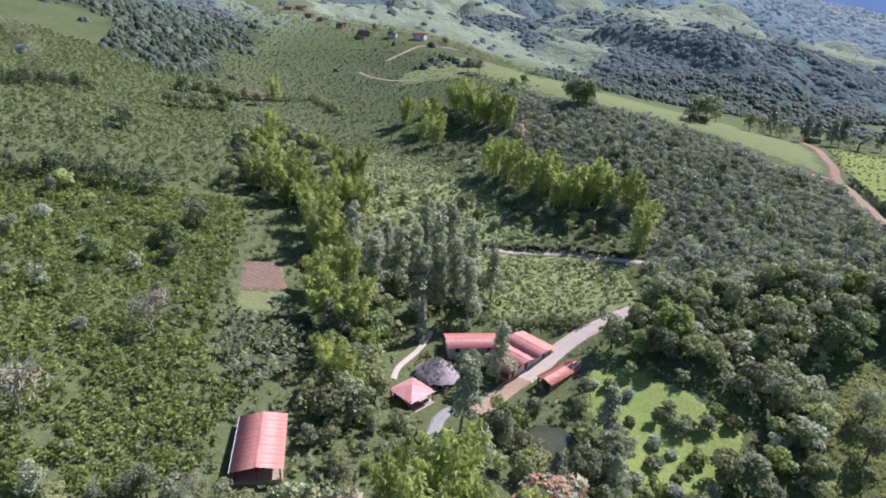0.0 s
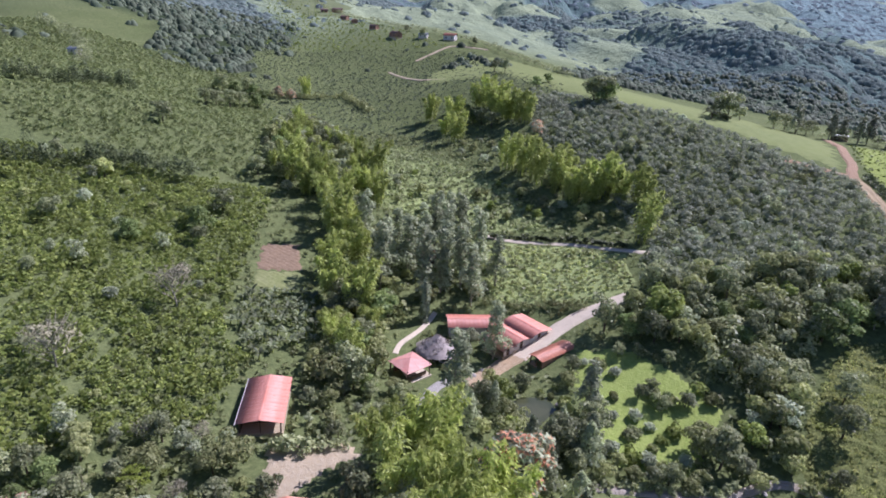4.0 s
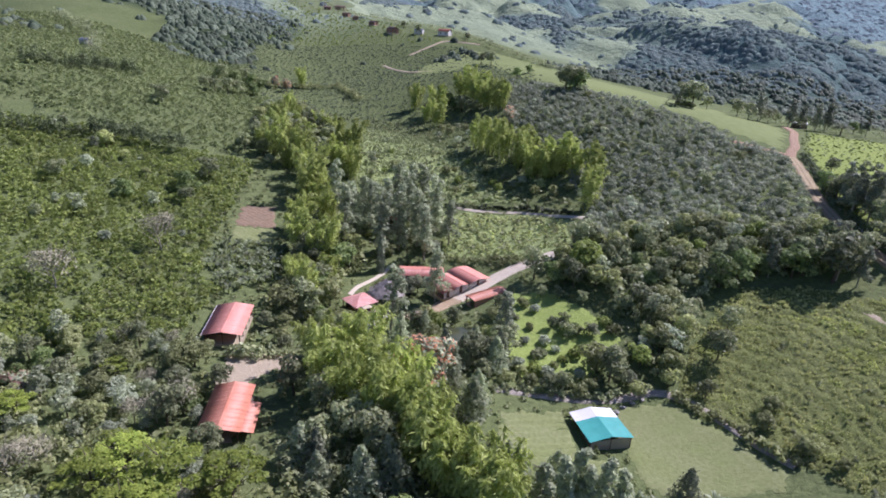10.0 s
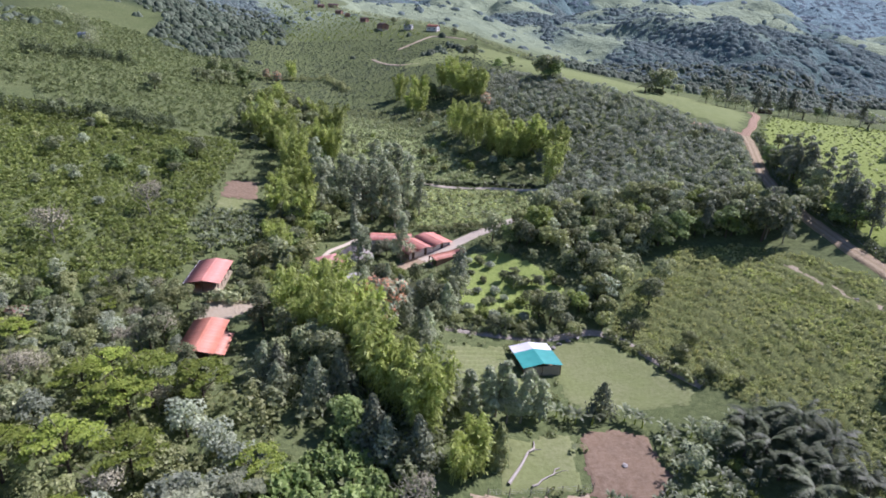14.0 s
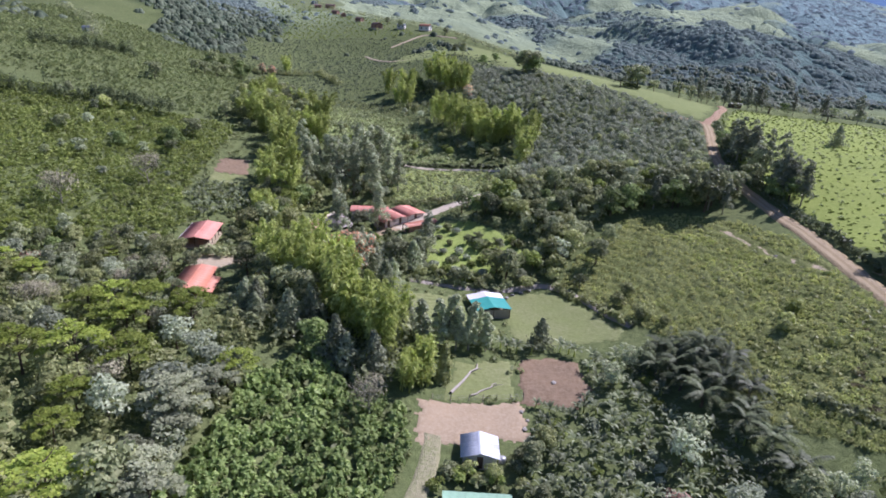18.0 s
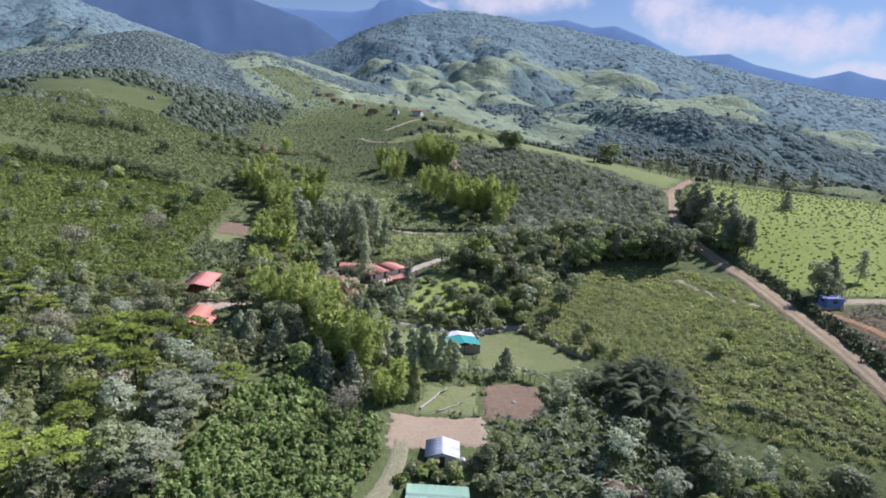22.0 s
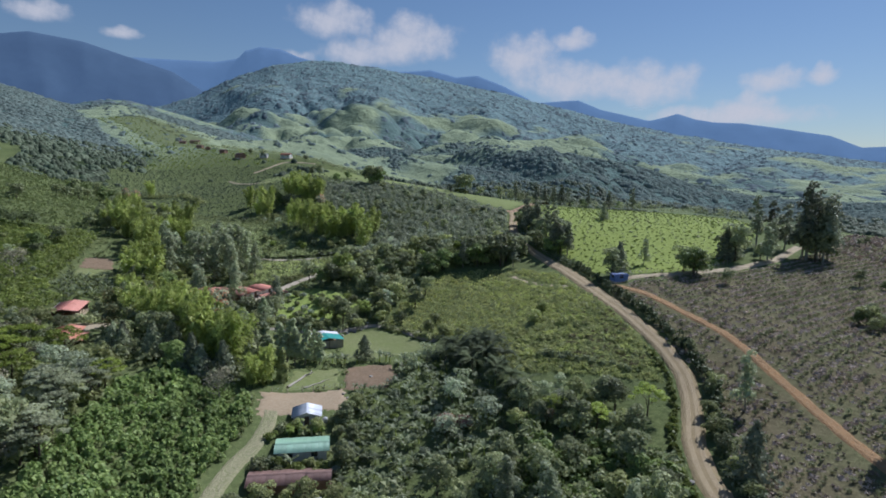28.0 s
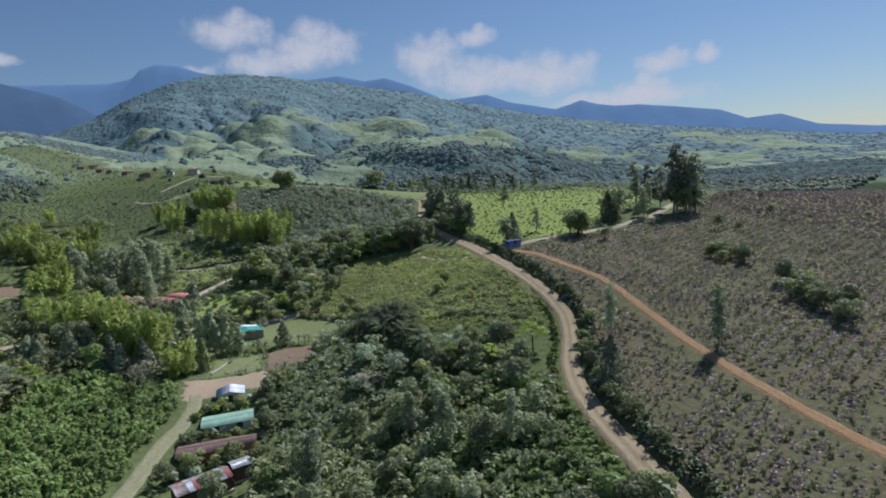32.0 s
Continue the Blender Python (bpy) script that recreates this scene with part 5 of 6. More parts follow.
    for x, y in spots:
        plant(kinds, x + rng.normal(0, 0.3), y + rng.normal(0, 0.3), rng.uniform(lo, hi), rng)


def wood(poly, gap, mixt, lo, hi, seed):
    """A stand of trees of several kinds: mixt holds (kinds, share)."""
    rng = np.random.default_rng(seed)
    share = np.array([s for _, s in mixt])
    for x, y in scatter(poly, gap, rng):
        plant(mixt[int(rng.choice(len(mixt), p=share / share.sum()))][0], x, y, rng.uniform(lo, hi), rng)


wood([(-75, -45), (-60, 28), (-26, 30), (-5, 20), (12, 22), (18, 5), (16, -30), (20, -70), (-40, -70)], 6.2, [(UMBRELLAS, 10), (BROADLEAF, 4), (SHRUBS, 3), (GREYTREES, 3), (BARES, 2)], 0.7, 1.15, 101)
wood([(12, 6), (17, 6), (18, -26), (12, -26)], 4.2, [(SILVERS, 4), (GREYTREES, 1)], 0.8, 1.1, 102)
wood([(3, 30), (14, 32), (24, 26), (30, 19), (39, 15), (41, 8), (34, 10), (22, 17), (10, 20)], 4.6, [(DARKTREES, 3), (CONIFERS, 4), (BROADLEAF, 3), (GREYTREES, 1)], 0.7, 1.0, 103)
wood([(-16, 74), (-1, 72), (-1, 84), (-1, 100), (2, 104), (-8, 112), (-16, 100), (-12, 88)], 4.4, [(BROADLEAF, 4), (BAMBOOS, 1), (DARKTREES, 2), (LIGHTTREES, 2)], 0.7, 1.1, 104)
wood([(-10, 58), (2, 58), (6, 76), (-8, 74), (-11, 66)], 4.4, [(BROADLEAF, 4), (GREYTREES, 1), (DARKTREES, 1)], 0.3, 0.55, 105)
wood([(42, 108), (50, 103), (58, 96), (63, 84), (66, 72), (67, 60), (70, 61), (75, 74), (83, 84), (91, 92), (106, 93), (124, 98), (124, 112), (95, 116), (70, 116), (60, 112)], 4.7, [(DARKTREES, 3), (BROADLEAF, 4), (GREYTREES, 3), (LIGHTTREES, 3), (SHRUBS, 1)], 0.5, 0.95, 106)
wood([(-60, 24), (-42, 22), (-24, 24), (-10, 22), (-9.6, 44), (-16, 52), (-24, 56), (-36, 52), (-52, 44)], 4.0, [(GREYTREES, 4), (BROADLEAF, 4), (SHRUBS, 3), (BARES, 2), (UMBRELLAS, 2), (DARKTREES, 2)], 0.4, 0.8, 107)
wood([(-10, 20), (2, 20), (3, 27), (-1, 30), (-9.6, 27)], 3.6, [(BROADLEAF, 2), (DARKTREES, 2), (GREYTREES, 1)], 0.5, 0.75, 122)
wood([(60, -24), (88, -22), (96, -12), (112, -30), (106, -46), (107, -84), (50, -84), (46, -38)], 4.6, [(BROADLEAF, 3), (DARKTREES, 4), (GREYTREES, 3), (BANANAS, 7), (SHRUBS, 3), (LIGHTTREES, 1), (EUCAS, 0.6)], 0.45, 0.85, 108)
wood([(62, 14), (66, 18), (74, 30), (86, 30), (84, 10), (95, 2), (88, -22), (61, -22)], 2.7, [(BANANAS, 16), (GREYTREES, 0.6), (SHRUBS, 3)], 0.65, 0.95, 109)
strew("banana_thicket", scatter([(62, 14), (66, 18), (74, 30), (86, 30), (84, 10), (95, 2), (88, -22), (61, -22)], 2.2, np.random.default_rng(71)), blades(9, 1.5, 0.36, 1.6, 1.0, np.random.default_rng(72), 0.7, 3), BANANA, 0.5, 0.85, "close-set young banana plants under taller ones", "banana plants")
wood([(-34, 98), (-18, 103), (-14, 86), (-24, 74), (-31, 82)], 2.4, [(BANANAS, 1)], 0.75, 1.0, 110)
wood([(72, 56), (76, 52), (84, 40), (90, 34), (94, 42), (86, 56), (78, 62)], 4.0, [(DARKTREES, 2), (BROADLEAF, 3), (SHRUBS, 3)], 0.32, 0.55, 111)
wood([(92, 0), (116, -12), (112, -26), (96, -14)], 4.2, [(BROADLEAF, 3), (GREYTREES, 2), (UMBRELLAS, 1)], 0.5, 0.8, 112)
wood([(60, 120), (90, 118), (125, 118), (131, 150), (128, 172), (108, 212), (84, 248), (48, 262), (48, 196), (62, 165), (66, 145)], 8.5, [(GREYTREES, 3), (BROADLEAF, 1)], 0.35, 0.65, 113)
wood([(-50, 150), (-20, 150), (-12, 165), (-30, 205), (-50, 250), (-70, 255), (-62, 200)], 5.8, [(BROADLEAF, 3), (GREYTREES, 2), (DARKTREES, 2), (BAMBOOS, 3), (LIGHTTREES, 2)], 0.6, 1.0, 114)
wood([(130, 130), (140, 160), (146, 150), (138, 110), (133, 95)], 6.0, [(DARKTREES, 2), (GREYTREES, 1)], 0.5, 0.8, 115)
wood([(-128, 25), (-55, 30), (-36, 55), (-32, 75), (-40, 100), (-44, 140), (-128, 140)], 11.0, [(SHRUBS, 4), (GREYTREES, 2), (DARKTREES, 2), (LIGHTTREES, 1)], 0.35, 0.8, 116)
wood([(-8, 108), (20, 114), (22, 128), (14, 146), (-4, 146), (-14, 136), (-16, 118)], 4.6, [(GREYTREES, 3), (BROADLEAF, 3), (LIGHTTREES, 2), (SHRUBS, 2)], 0.4, 0.8, 117)
wood([(-12, 165), (10, 158), (40, 160), (60, 150), (64, 165), (44, 195), (28, 225), (8, 250), (0, 240), (26, 190), (8, 182), (-14, 200)], 7.0, [(GREYTREES, 3), (LIGHTTREES, 3), (BROADLEAF, 2), (SHRUBS, 3)], 0.35, 0.75, 118)
wood([(22, 60), (34, 62), (36, 76), (34, 82), (22, 82), (18, 74), (14, 64)], 3.6, [(BROADLEAF, 2), (LIGHTTREES, 2), (SHRUBS, 3), (CONIFERS[1:], 1)], 0.45, 0.75, 119)
wood([(44, -23.2), (60, -23.2), (60, -21.4), (45, -21.4)], 2.0, [(SHRUBS, 3), (LIGHTTREES, 1)], 0.55, 0.9, 120)
wood([(45.5, -13), (59, -13.6), (59, -12.6), (47, -12.4)], 1.8, [(SHRUBS, 2), (BANANAS, 3)], 0.7, 1.0, 121)

# ---- crops, groves and grass too many to count ----
rng = np.random.default_rng(5)
HILLSIDE = [(-150, 10), (-60, 30), (-42, 46), (-24, 57), (-24, 74), (-32, 82), (-36, 98), (-40, 122), (-44, 150), (-62, 146), (-150, 132)]
strew("coffee_bushes", scatter(HILLSIDE, 1.75, rng), tuft(1, 1.0, 1.5, 38, 0.45), COFFEE, 0.6, 1.35, "coffee bushes covering the sunny hillside", "coffee plantation")
strew("coffee_bushes", scatter([(18, 6), (24, 16), (40, 11), (44, 0), (42, -12), (38, -34), (30, -60), (18, -60), (17, -20)], 1.55, rng), tuft(2, 0.9, 1.9, 58, 0.54), COFFEE_DARK, 0.8, 1.25, "dense glossy dark green coffee bushes", "coffee plantation")
strew("coffee_bushes", scatter([(94, -16), (112, -28), (110, -42), (107, -62), (106, -90), (84, -90), (82, -40)], 1.7, rng), tuft(3, 0.9, 1.7, 48, 0.50), COFFEE_DARK, 0.8, 1.3, "dark coffee bushes below the road", "coffee plantation")
strew("grove", scatter([(58, 114), (92, 116), (126, 116), (132, 150), (131, 176), (112, 214), (92, 240), (66, 262), (40, 290), (34, 262), (44, 198), (60, 168), (64, 145)], 2.5, rng), tuft(4, 1.15, 2.3, 58, 0.42), GREY_LEAF, 0.7, 1.35,
      "grey-green shade-grown plantation on the slope", "plantation")
strew("crop", scatter([(18, 147), (45, 143), (57, 132), (55, 113), (36, 113), (22, 115), (19, 130)], 1.5, rng, clear=False), tuft(5, 0.55, 0.8, 24, 0.34), CROP_LEAF, 0.7, 1.2, "low light green crop plants in a field", "crop")
strew("crop", scatter([(-22, 160), (15, 156), (45, 155), (30, 185), (5, 215), (-15, 240), (-30, 240), (-25, 200)], 2.2, rng), tuft(6, 0.8, 1.1, 24, 0.50), leaf("pale_crop_leaf", (0.19, 0.26, 0.09), (0.32, 0.39, 0.16)), 0.7, 1.2,
      "pale green crop in the hollow", "crop")
turf = scatter(SLOPE, 0.95, rng)
lush = wave(turf[:, 0], turf[:, 1], 16, 2) + 0.6 * wave(turf[:, 0], turf[:, 1], 6, 5) + 0.35 * (turf[:, 0] > 100) > 0.5
strew("grass", turf[~lush], tuft(7, 0.46, 0.6, 15, 0.24, 1.9), ROUGH_GRASS, 0.5, 1.3, "rough tussock grass on the slope", "grass")
strew("grass", turf[lush], tuft(17, 0.55, 0.75, 20, 0.27, 1.5), FRESH_GRASS, 0.5, 1.5, "fresh green tussocks on the slope", "grass")
dead = scatter([(108, 2), (122, -2), (124, 22), (116, 26), (110, 14)], 1.0, rng)
dead = dead[wave(dead[:, 0], dead[:, 1], 11, 3) > -0.1]
strew("bracken", dead, tuft(24, 0.5, 0.5, 14, 0.3, 1.8), leaf("dry_bracken_leaf", (0.15, 0.15, 0.07), (0.24, 0.235, 0.115), gloss=0.03), 0.6, 1.3, "grey-brown dead bracken on the slope", "bracken")
brake = scatter([(98, 8), (106, 4), (121, -4), (124.5, 14), (122, 32), (115, 44), (106, 40), (101, 28)], 1.5, rng)
brake = brake[wave(brake[:, 0], brake[:, 1], 9, 4) + 0.4 * wave(brake[:, 0], brake[:, 1], 4, 2) > -0.15]
strew("scrub", brake, tuft(25, 0.75, 1.0, 30, 0.34), BROAD_MID, 0.4, 1.15, "dense green brake below the road", "scrub")
bush = scatter([(76, 62), (86, 44), (94, 30), (98, 6), (122, -6), (124, 12), (123, 44), (122, 68), (112, 86), (90, 86), (80, 76)], 1.9, rng)
bush = bush[wave(bush[:, 0], bush[:, 1], 21, 7) + 0.5 * wave(bush[:, 0], bush[:, 1], 8, 1) + 0.4 * (bush[:, 1] < 14) > 0.22]
strew("scrub", bush, tuft(18, 0.65, 0.8, 24, 0.32), BROAD, 0.25, 1.1, "dark bushes scattered over the slope", "scrub")
strew("grass", scatter([(104, 80), (114, 84), (119, 72), (122, 46), (124, 14), (114, 22), (106, 44), (102, 64)], 1.3, rng), tuft(8, 0.7, 0.8, 24, 0.42), FRESH_GRASS, 0.35, 0.95, "fresh green weeds below the road", "weeds")
strew("scrub", scatter([(-230, 140), (-66, 150), (-44, 152), (-60, 205), (-70, 258), (-100, 285), (-120, 330), (-260, 330)], 2.4, rng), tuft(9, 1.1, 1.2, 16, 0.58), SCRUB_LEAF, 0.5, 1.3, "mottled plantation scrub on the hillside", "scrub")
strew("scrub", scatter([(-70, 258), (-32, 245), (42, 240), (60, 300), (10, 420), (-60, 440), (-160, 420), (-120, 330), (-100, 285)], 2.5, rng), tuft(10, 0.8, 0.5, 8, 0.5), WOOD_LEAF, 0.6, 1.4, "low bushes on the far hill", "scrub")
strew("weeds", scatter([(114, -110), (230, -110), (235, 84), (205, 66), (178, 52), (152, 44), (133, 41), (130, 32), (130, -8), (119, -38), (113, -64)], 3.2, rng), tuft(12, 0.6, 0.4, 8, 0.36), STRAW, 0.7, 1.5, "dry brown weeds between the planted rows", "weeds")
VALLEY = [(-44, 20), (-44, 150), (-62, 205), (-70, 258), (-30, 262), (44, 236), (60, 168), (64, 118), (124, 112), (124, 98), (90, 92), (68, 60), (62, 30), (62, -20), (112, -30), (106, -90), (-80, -90), (-80, 20)]
strew("undergrowth", scatter(VALLEY, 2.7, rng), tuft(21, 0.9, 0.9, 15, 0.47), leaf("undergrowth_leaf", (0.11, 0.15, 0.045), (0.21, 0.25, 0.085)), 0.6, 1.5, "mixed weeds and low undergrowth between the trees", "undergrowth")
for k, (area, gap, mat) in enumerate((
    ([(42, 108), (50, 103), (58, 96), (63, 84), (67, 62), (70, 62), (75, 74), (83, 85), (91, 93), (106, 94), (124, 98), (124, 114), (95, 117), (64, 116)], 2.6, BROAD),
    ([(-75, -45), (-60, 28), (-26, 30), (-5, 20), (12, 22), (18, 5), (16, -30), (20, -70), (-40, -70)], 3.2, BROAD_MID),
    ([(3, 30), (14, 32), (30, 26), (42, 27), (41, 8), (34, 10), (22, 17), (10, 20)], 2.5, BROAD),
    ([(-16, 74), (-1, 72), (-1, 100), (2, 104), (-8, 112), (-16, 100), (-12, 88)], 2.6, BROAD_MID),
    ([(60, -24), (88, -22), (96, -12), (112, -30), (106, -46), (107, -84), (50, -84), (46, -38)], 3.0, BROAD),
)):
    strew("thicket", scatter(area, gap, rng), tuft(40 + k, 1.5, 3.0, 50, 0.52), mat, 0.6, 1.3, "tangled thicket filling the wood", "thicket")
# rows of young bushes across the cleared land
rows = []
for k in range(-60, 60):
    for s in np.arange(-150, 200, 1.5):
        x, y = 170 - k * 2.7 * 0.454 + s * 0.891, -20 + k * 2.7 * 0.891 + s * 0.454
        rows.append((x + rng.normal(0, 0.2), y + rng.normal(0, 0.2)))
rows = np.array(rows)
ok = (rows[:, 0] < 275) & inside(PLANTATION, rows[:, 0], rows[:, 1]) & ((rng.random(len(rows)) < 0.88))
for line, half in LINES:
    ok &= off_line(line, rows[:, 0], rows[:, 1]) > half
far_rows = scatter([(230, -110), (480, -150), (430, 190), (300, 150), (235, 86)], 3.4, rng)
strew("weeds", far_rows, tuft(22, 1.0, 0.8, 10, 0.8), STRAW, 0.7, 1.4, "dry brown weeds on the far clearing", "weeds")
straw = rows[ok] + np.array([-0.61, 1.2])
strew("mulch", straw[straw[:, 0] < 240], tuft(23, 0.75, 0.16, 13, 0.42, 1.8), leaf("pale_mulch", (0.36, 0.325, 0.24), (0.50, 0.455, 0.345), 0.9, 0.1, 0.3, 1.0, 0.1), 0.7, 1.2, "pale dry mulch between the planted rows", "mulch")
strew("young_bushes", rows[ok], tuft(13, 0.55, 0.8, 15, 0.40), leaf("dusty_bush_leaf", (0.20, 0.25, 0.095), (0.34, 0.39, 0.18), gloss=0.05), 0.5, 1.1, "rows of young dusty bushes on cleared land", "plantation")
px, py = np.meshgrid(np.arange(132.0, 262, 5.2), np.arange(50.0, 240, 5.6))
px[1::2] += 2.6
pp = np.stack([px.ravel() + rng.normal(0, 0.8, px.size), py.ravel() + rng.normal(0, 0.8, px.size)], 1)
pp = pp[inside(PASTURE_AREA, pp[:, 0], pp[:, 1])]
strew("pasture_shrubs", pp, tuft(14, 0.75, 1.0, 37, 0.36), BROAD, 0.45, 0.95, "small round shrubs dotting the pasture", "shrubs")
strew("grass", scatter(PASTURE_AREA, 2.6, rng), tuft(15, 0.5, 0.3, 8, 0.41, 1.8), leaf("pasture_grass", (0.17, 0.26, 0.035), (0.25, 0.34, 0.06)), 0.7, 1.4, "bright pasture grass", "grass")
strew("scrub", scatter([(-60, 440), (0, 435), (-40, 480), (-130, 590), (-240, 740), (-290, 720), (-200, 600), (-160, 500), (-160, 420)], 5.0, rng), tuft(19, 1.3, 1.2, 12, 0.85), COFFEE, 0.6, 1.2, "low bushes on the far spur", "scrub")
strew("scrub", scatter([(-120, -84), (300, -84), (300, -300), (-120, -300)], 5.6, rng), tuft(16, 2.4, 3.4, 40, 1.0), BROAD, 0.7, 1.3, "wooded valley floor", "scrub")


def hedge(line, width, h, mat, label, seed, gap=0.9):
    rng = np.random.default_rng(seed)
    pts = []
    for a, b in zip(line, line[1:]):
        a, b = np.array(a, float), np.array(b, float)
        n = max(1, int(np.linalg.norm(b - a) / gap))
        for k in range(n):
            for _ in range(2):
                pts.append(a + (b - a) * k / n + rng.normal(0, width / 3, 2))
    strew("hedge", np.array(pts), tuft(seed, width * 0.5, h, 36 if h < 4 else 60, 0.42), mat, 0.6, 1.25, label, "hedge", rng)


hedge(beside(MAIN_ROAD[3:17], 3.6), 1.6, 1.7, HEDGE_LEAF, "dark hedge along the road", 301)
hedge(beside(MAIN_ROAD[3:12], -3.1), 0.9, 0.8, COFFEE, "low leafy verge along the road", 302)
hedge(beside(MAIN_ROAD[16:], 3.8), 1.8, 1.9, HEDGE_LEAF, "overgrown road bank", 303)
hedge([(-118, 124), (-98, 130), (-88, 138), (-73, 141), (-64, 142.5)], 2.6, 6.0, HEDGE_LEAF, "tall dark hedgerow across the hillside", 304)
hedge([(-150, 186), (-139, 196), (-131, 219), (-123, 221)], 2.6, 5.6, HEDGE_LEAF, "dark hedgerow on the upper slope", 305)
hedge([(18, 150.5), (28, 151), (45, 147.5), (59, 137)], 1.2, 1.6, HEDGE_LEAF, "dark hedge along the field path", 306)
hedge([(20, 113), (30, 110.5), (44, 107)], 2.0, 2.0, BROAD_MID, "shrubs behind the farmhouse", 307)
hedge([(-13, 54), (-9, 54.5), (-1.5, 57.5)], 1.8, 1.9, BROAD, "clipped hedge beside the yard", 308)
hedge([(36.5, 53.5), (44, 55.5), (52, 56), (60, 57.5)], 1.2, 1.2, BROAD, "shrubs between lawn and vegetable plot", 309)
hedge([(70, 58), (77, 52.5), (84, 41)], 1.6, 1.5, BROAD_MID, "bushy edge of the paddock", 310)
hedge([(103, 10), (109, 5.5), (114, 1.5), (118, -3)], 1.5, 1.1, BROAD, "dark bracken line on the slope", 311)
hedge([(-110, 300), (-60, 320), (-40, 290)], 3.0, 3.0, BROAD_MID, "scrubby stream line", 312)
hedge([(-5, 468), (20, 440), (45, 400), (70, 345)], 4.0, 4.0, BROAD, "trees along the ridge lane", 313, 3)
hedge([(-150, 622), (-118, 585), (-80, 535), (-50, 495), (-12, 470)], 5.0, 4.0, BROAD, "trees round the ridge farms", 314, 3)
hedge([(150, 260), (180, 255), (230, 240), (300, 230)], 5.0, 4.5, BROAD, "tree line behind the pasture", 315, 3)
hedge([(-160, 245), (-190, 290), (-240, 330)], 5.0, 4.0, BROAD, "wooded gully", 316, 3)

hedge([(-215, 690), (-180, 700), (-150, 690)], 4.0, 3.5, BROAD, "dark hedge between terraced fields", 317, 3)
hedge([(-240, 725), (-200, 735), (-165, 725)], 4.0, 3.5, BROAD, "dark hedge between terraced fields", 318, 3)
hedge([(-185, 655), (-150, 668), (-120, 655)], 4.0, 3.5, BROAD, "dark hedge between terraced fields", 319, 3)
hedge([(-250, 760), (-215, 715), (-170, 650), (-145, 618)], 3.0, 3.5, BROAD, "trees along the ridge lane", 320, 4)


def canopy(seed, w, h, sides, lobes):
    """A far tree crown: a few uneven leafy lobes, closed above, open below."""
    rng = np.random.default_rng(seed)
    pieces = []
    for k in range(lobes):
        a, off = k * 2.4 + seed, 0.55 * w * (k > 0)
        cx, cy, cz, r = off * math.cos(a), off * math.sin(a), h * (1 - 0.25 * (k > 0) * rng.random()), w * (0.72 if lobes > 1 else 1.0)
        vs, fs = [], []
        for j, (q, z) in enumerate(((1.0, 0.0), (0.62, 0.7))):
            for i in range(sides):
                b = 2 * math.pi * (i + 0.5 * j) / sides
                s = r * q * rng.uniform(0.78, 1.2)
                vs.append((cx + s * math.cos(b), cy + s * math.sin(b), cz * z * rng.uniform(0.8, 1.2)))
        vs.append((cx, cy, cz * rng.uniform(0.95, 1.15)))
        for i in range(sides):
            n = (i + 1) % sides
            fs += [(i, n, sides + i), (n, sides + n, sides + i), (sides + i, sides + n, 2 * sides)]
        pieces.append((np.array(vs), np.array(fs)))
    return join(pieces)


def far_forest():
    """Canopy of the distant woods: uneven crowns standing close on the slopes, with haze-tinted leaves beyond 600 m."""
    rng = np.random.default_rng(17)
    for n, near, far, most, wide, high, sides, lobes, green in ((30000, 430, 640, 4500, 3.0, 2.2, 6, 2, WOOD_LEAF), (40000, 600, 1150, 12000, 4.0, 1.7, 6, 2, HAZY_FAR_LEAF), (60000, 600, 1150, 14000, 3.0, 1.2, 5, 1, HAZY_FAR_LEAF),
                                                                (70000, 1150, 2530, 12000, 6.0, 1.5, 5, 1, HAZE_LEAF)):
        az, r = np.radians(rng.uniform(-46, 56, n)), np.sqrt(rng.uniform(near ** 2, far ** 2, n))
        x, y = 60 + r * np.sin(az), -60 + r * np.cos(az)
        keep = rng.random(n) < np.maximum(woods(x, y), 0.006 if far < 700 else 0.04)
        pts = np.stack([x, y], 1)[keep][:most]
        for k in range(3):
            strew("far_forest", pts[k::3], canopy(31 + k, wide, high, sides, lobes), green, 0.55, 1.5, "dark forest canopy on distant slopes, bluish with painted haze farther off", "forest", rng, high * 0.05, True)


far_forest()


# ---- buildings ----
def sheet_mesh(w, l, mat, ribs=5):
    """One corrugated roof sheet, w wide along x, l long along y, from the ridge down."""
    n = ribs * 4
    xs = np.linspace(-w / 2, w / 2, n + 1)
    zs = 0.022 * np.cos(np.arange(n + 1) * math.pi / 2) + 0.022
    top = [(x, y, z) for y in (0, -l) for x, z in zip(xs, zs)]
    low = [(x, y, z - 0.015) for x, y, z in top]
    f = [(i, i + 1, i + n + 2, i + n + 1) for i in range(n)]
    m = 2 * (n + 1)
    f += [(m + i + n + 1, m + i + n + 2, m + i + 1, m + i) for i in range(n)]
    f += [(n + 1 + i, n + 2 + i, m + n + 2 + i, m + n + 1 + i) for i in range(n)]
    return mesh("roof_sheet", np.array(top + low), np.array(f), mat)


def slope(parent, x0, x1, y, z, down, pitch, mat, axis=0, wide=1.0, label=""):
    """A roof plane of sheets side by side: ridge from x0 to x1 at height z, falling towards -y of its own frame, which axis turns."""
    n = max(1, round((x1 - x0) / wide))
    w = (x1 - x0) / n
    me = sheet_mesh(w + 0.06, down, mat)
    turn = pose(0, 0, 0, 0, 0, axis)
    for k in range(n):
        ob = new("roof_sheet", me)
        ob.parent = parent
        ob.matrix_basis = turn @ Matrix.Translation((x0 + w * (k + 0.5), y, z + (k % 2) * 0.012)) @ pose(0, 0, 0, pitch)
        tagged(ob, label)


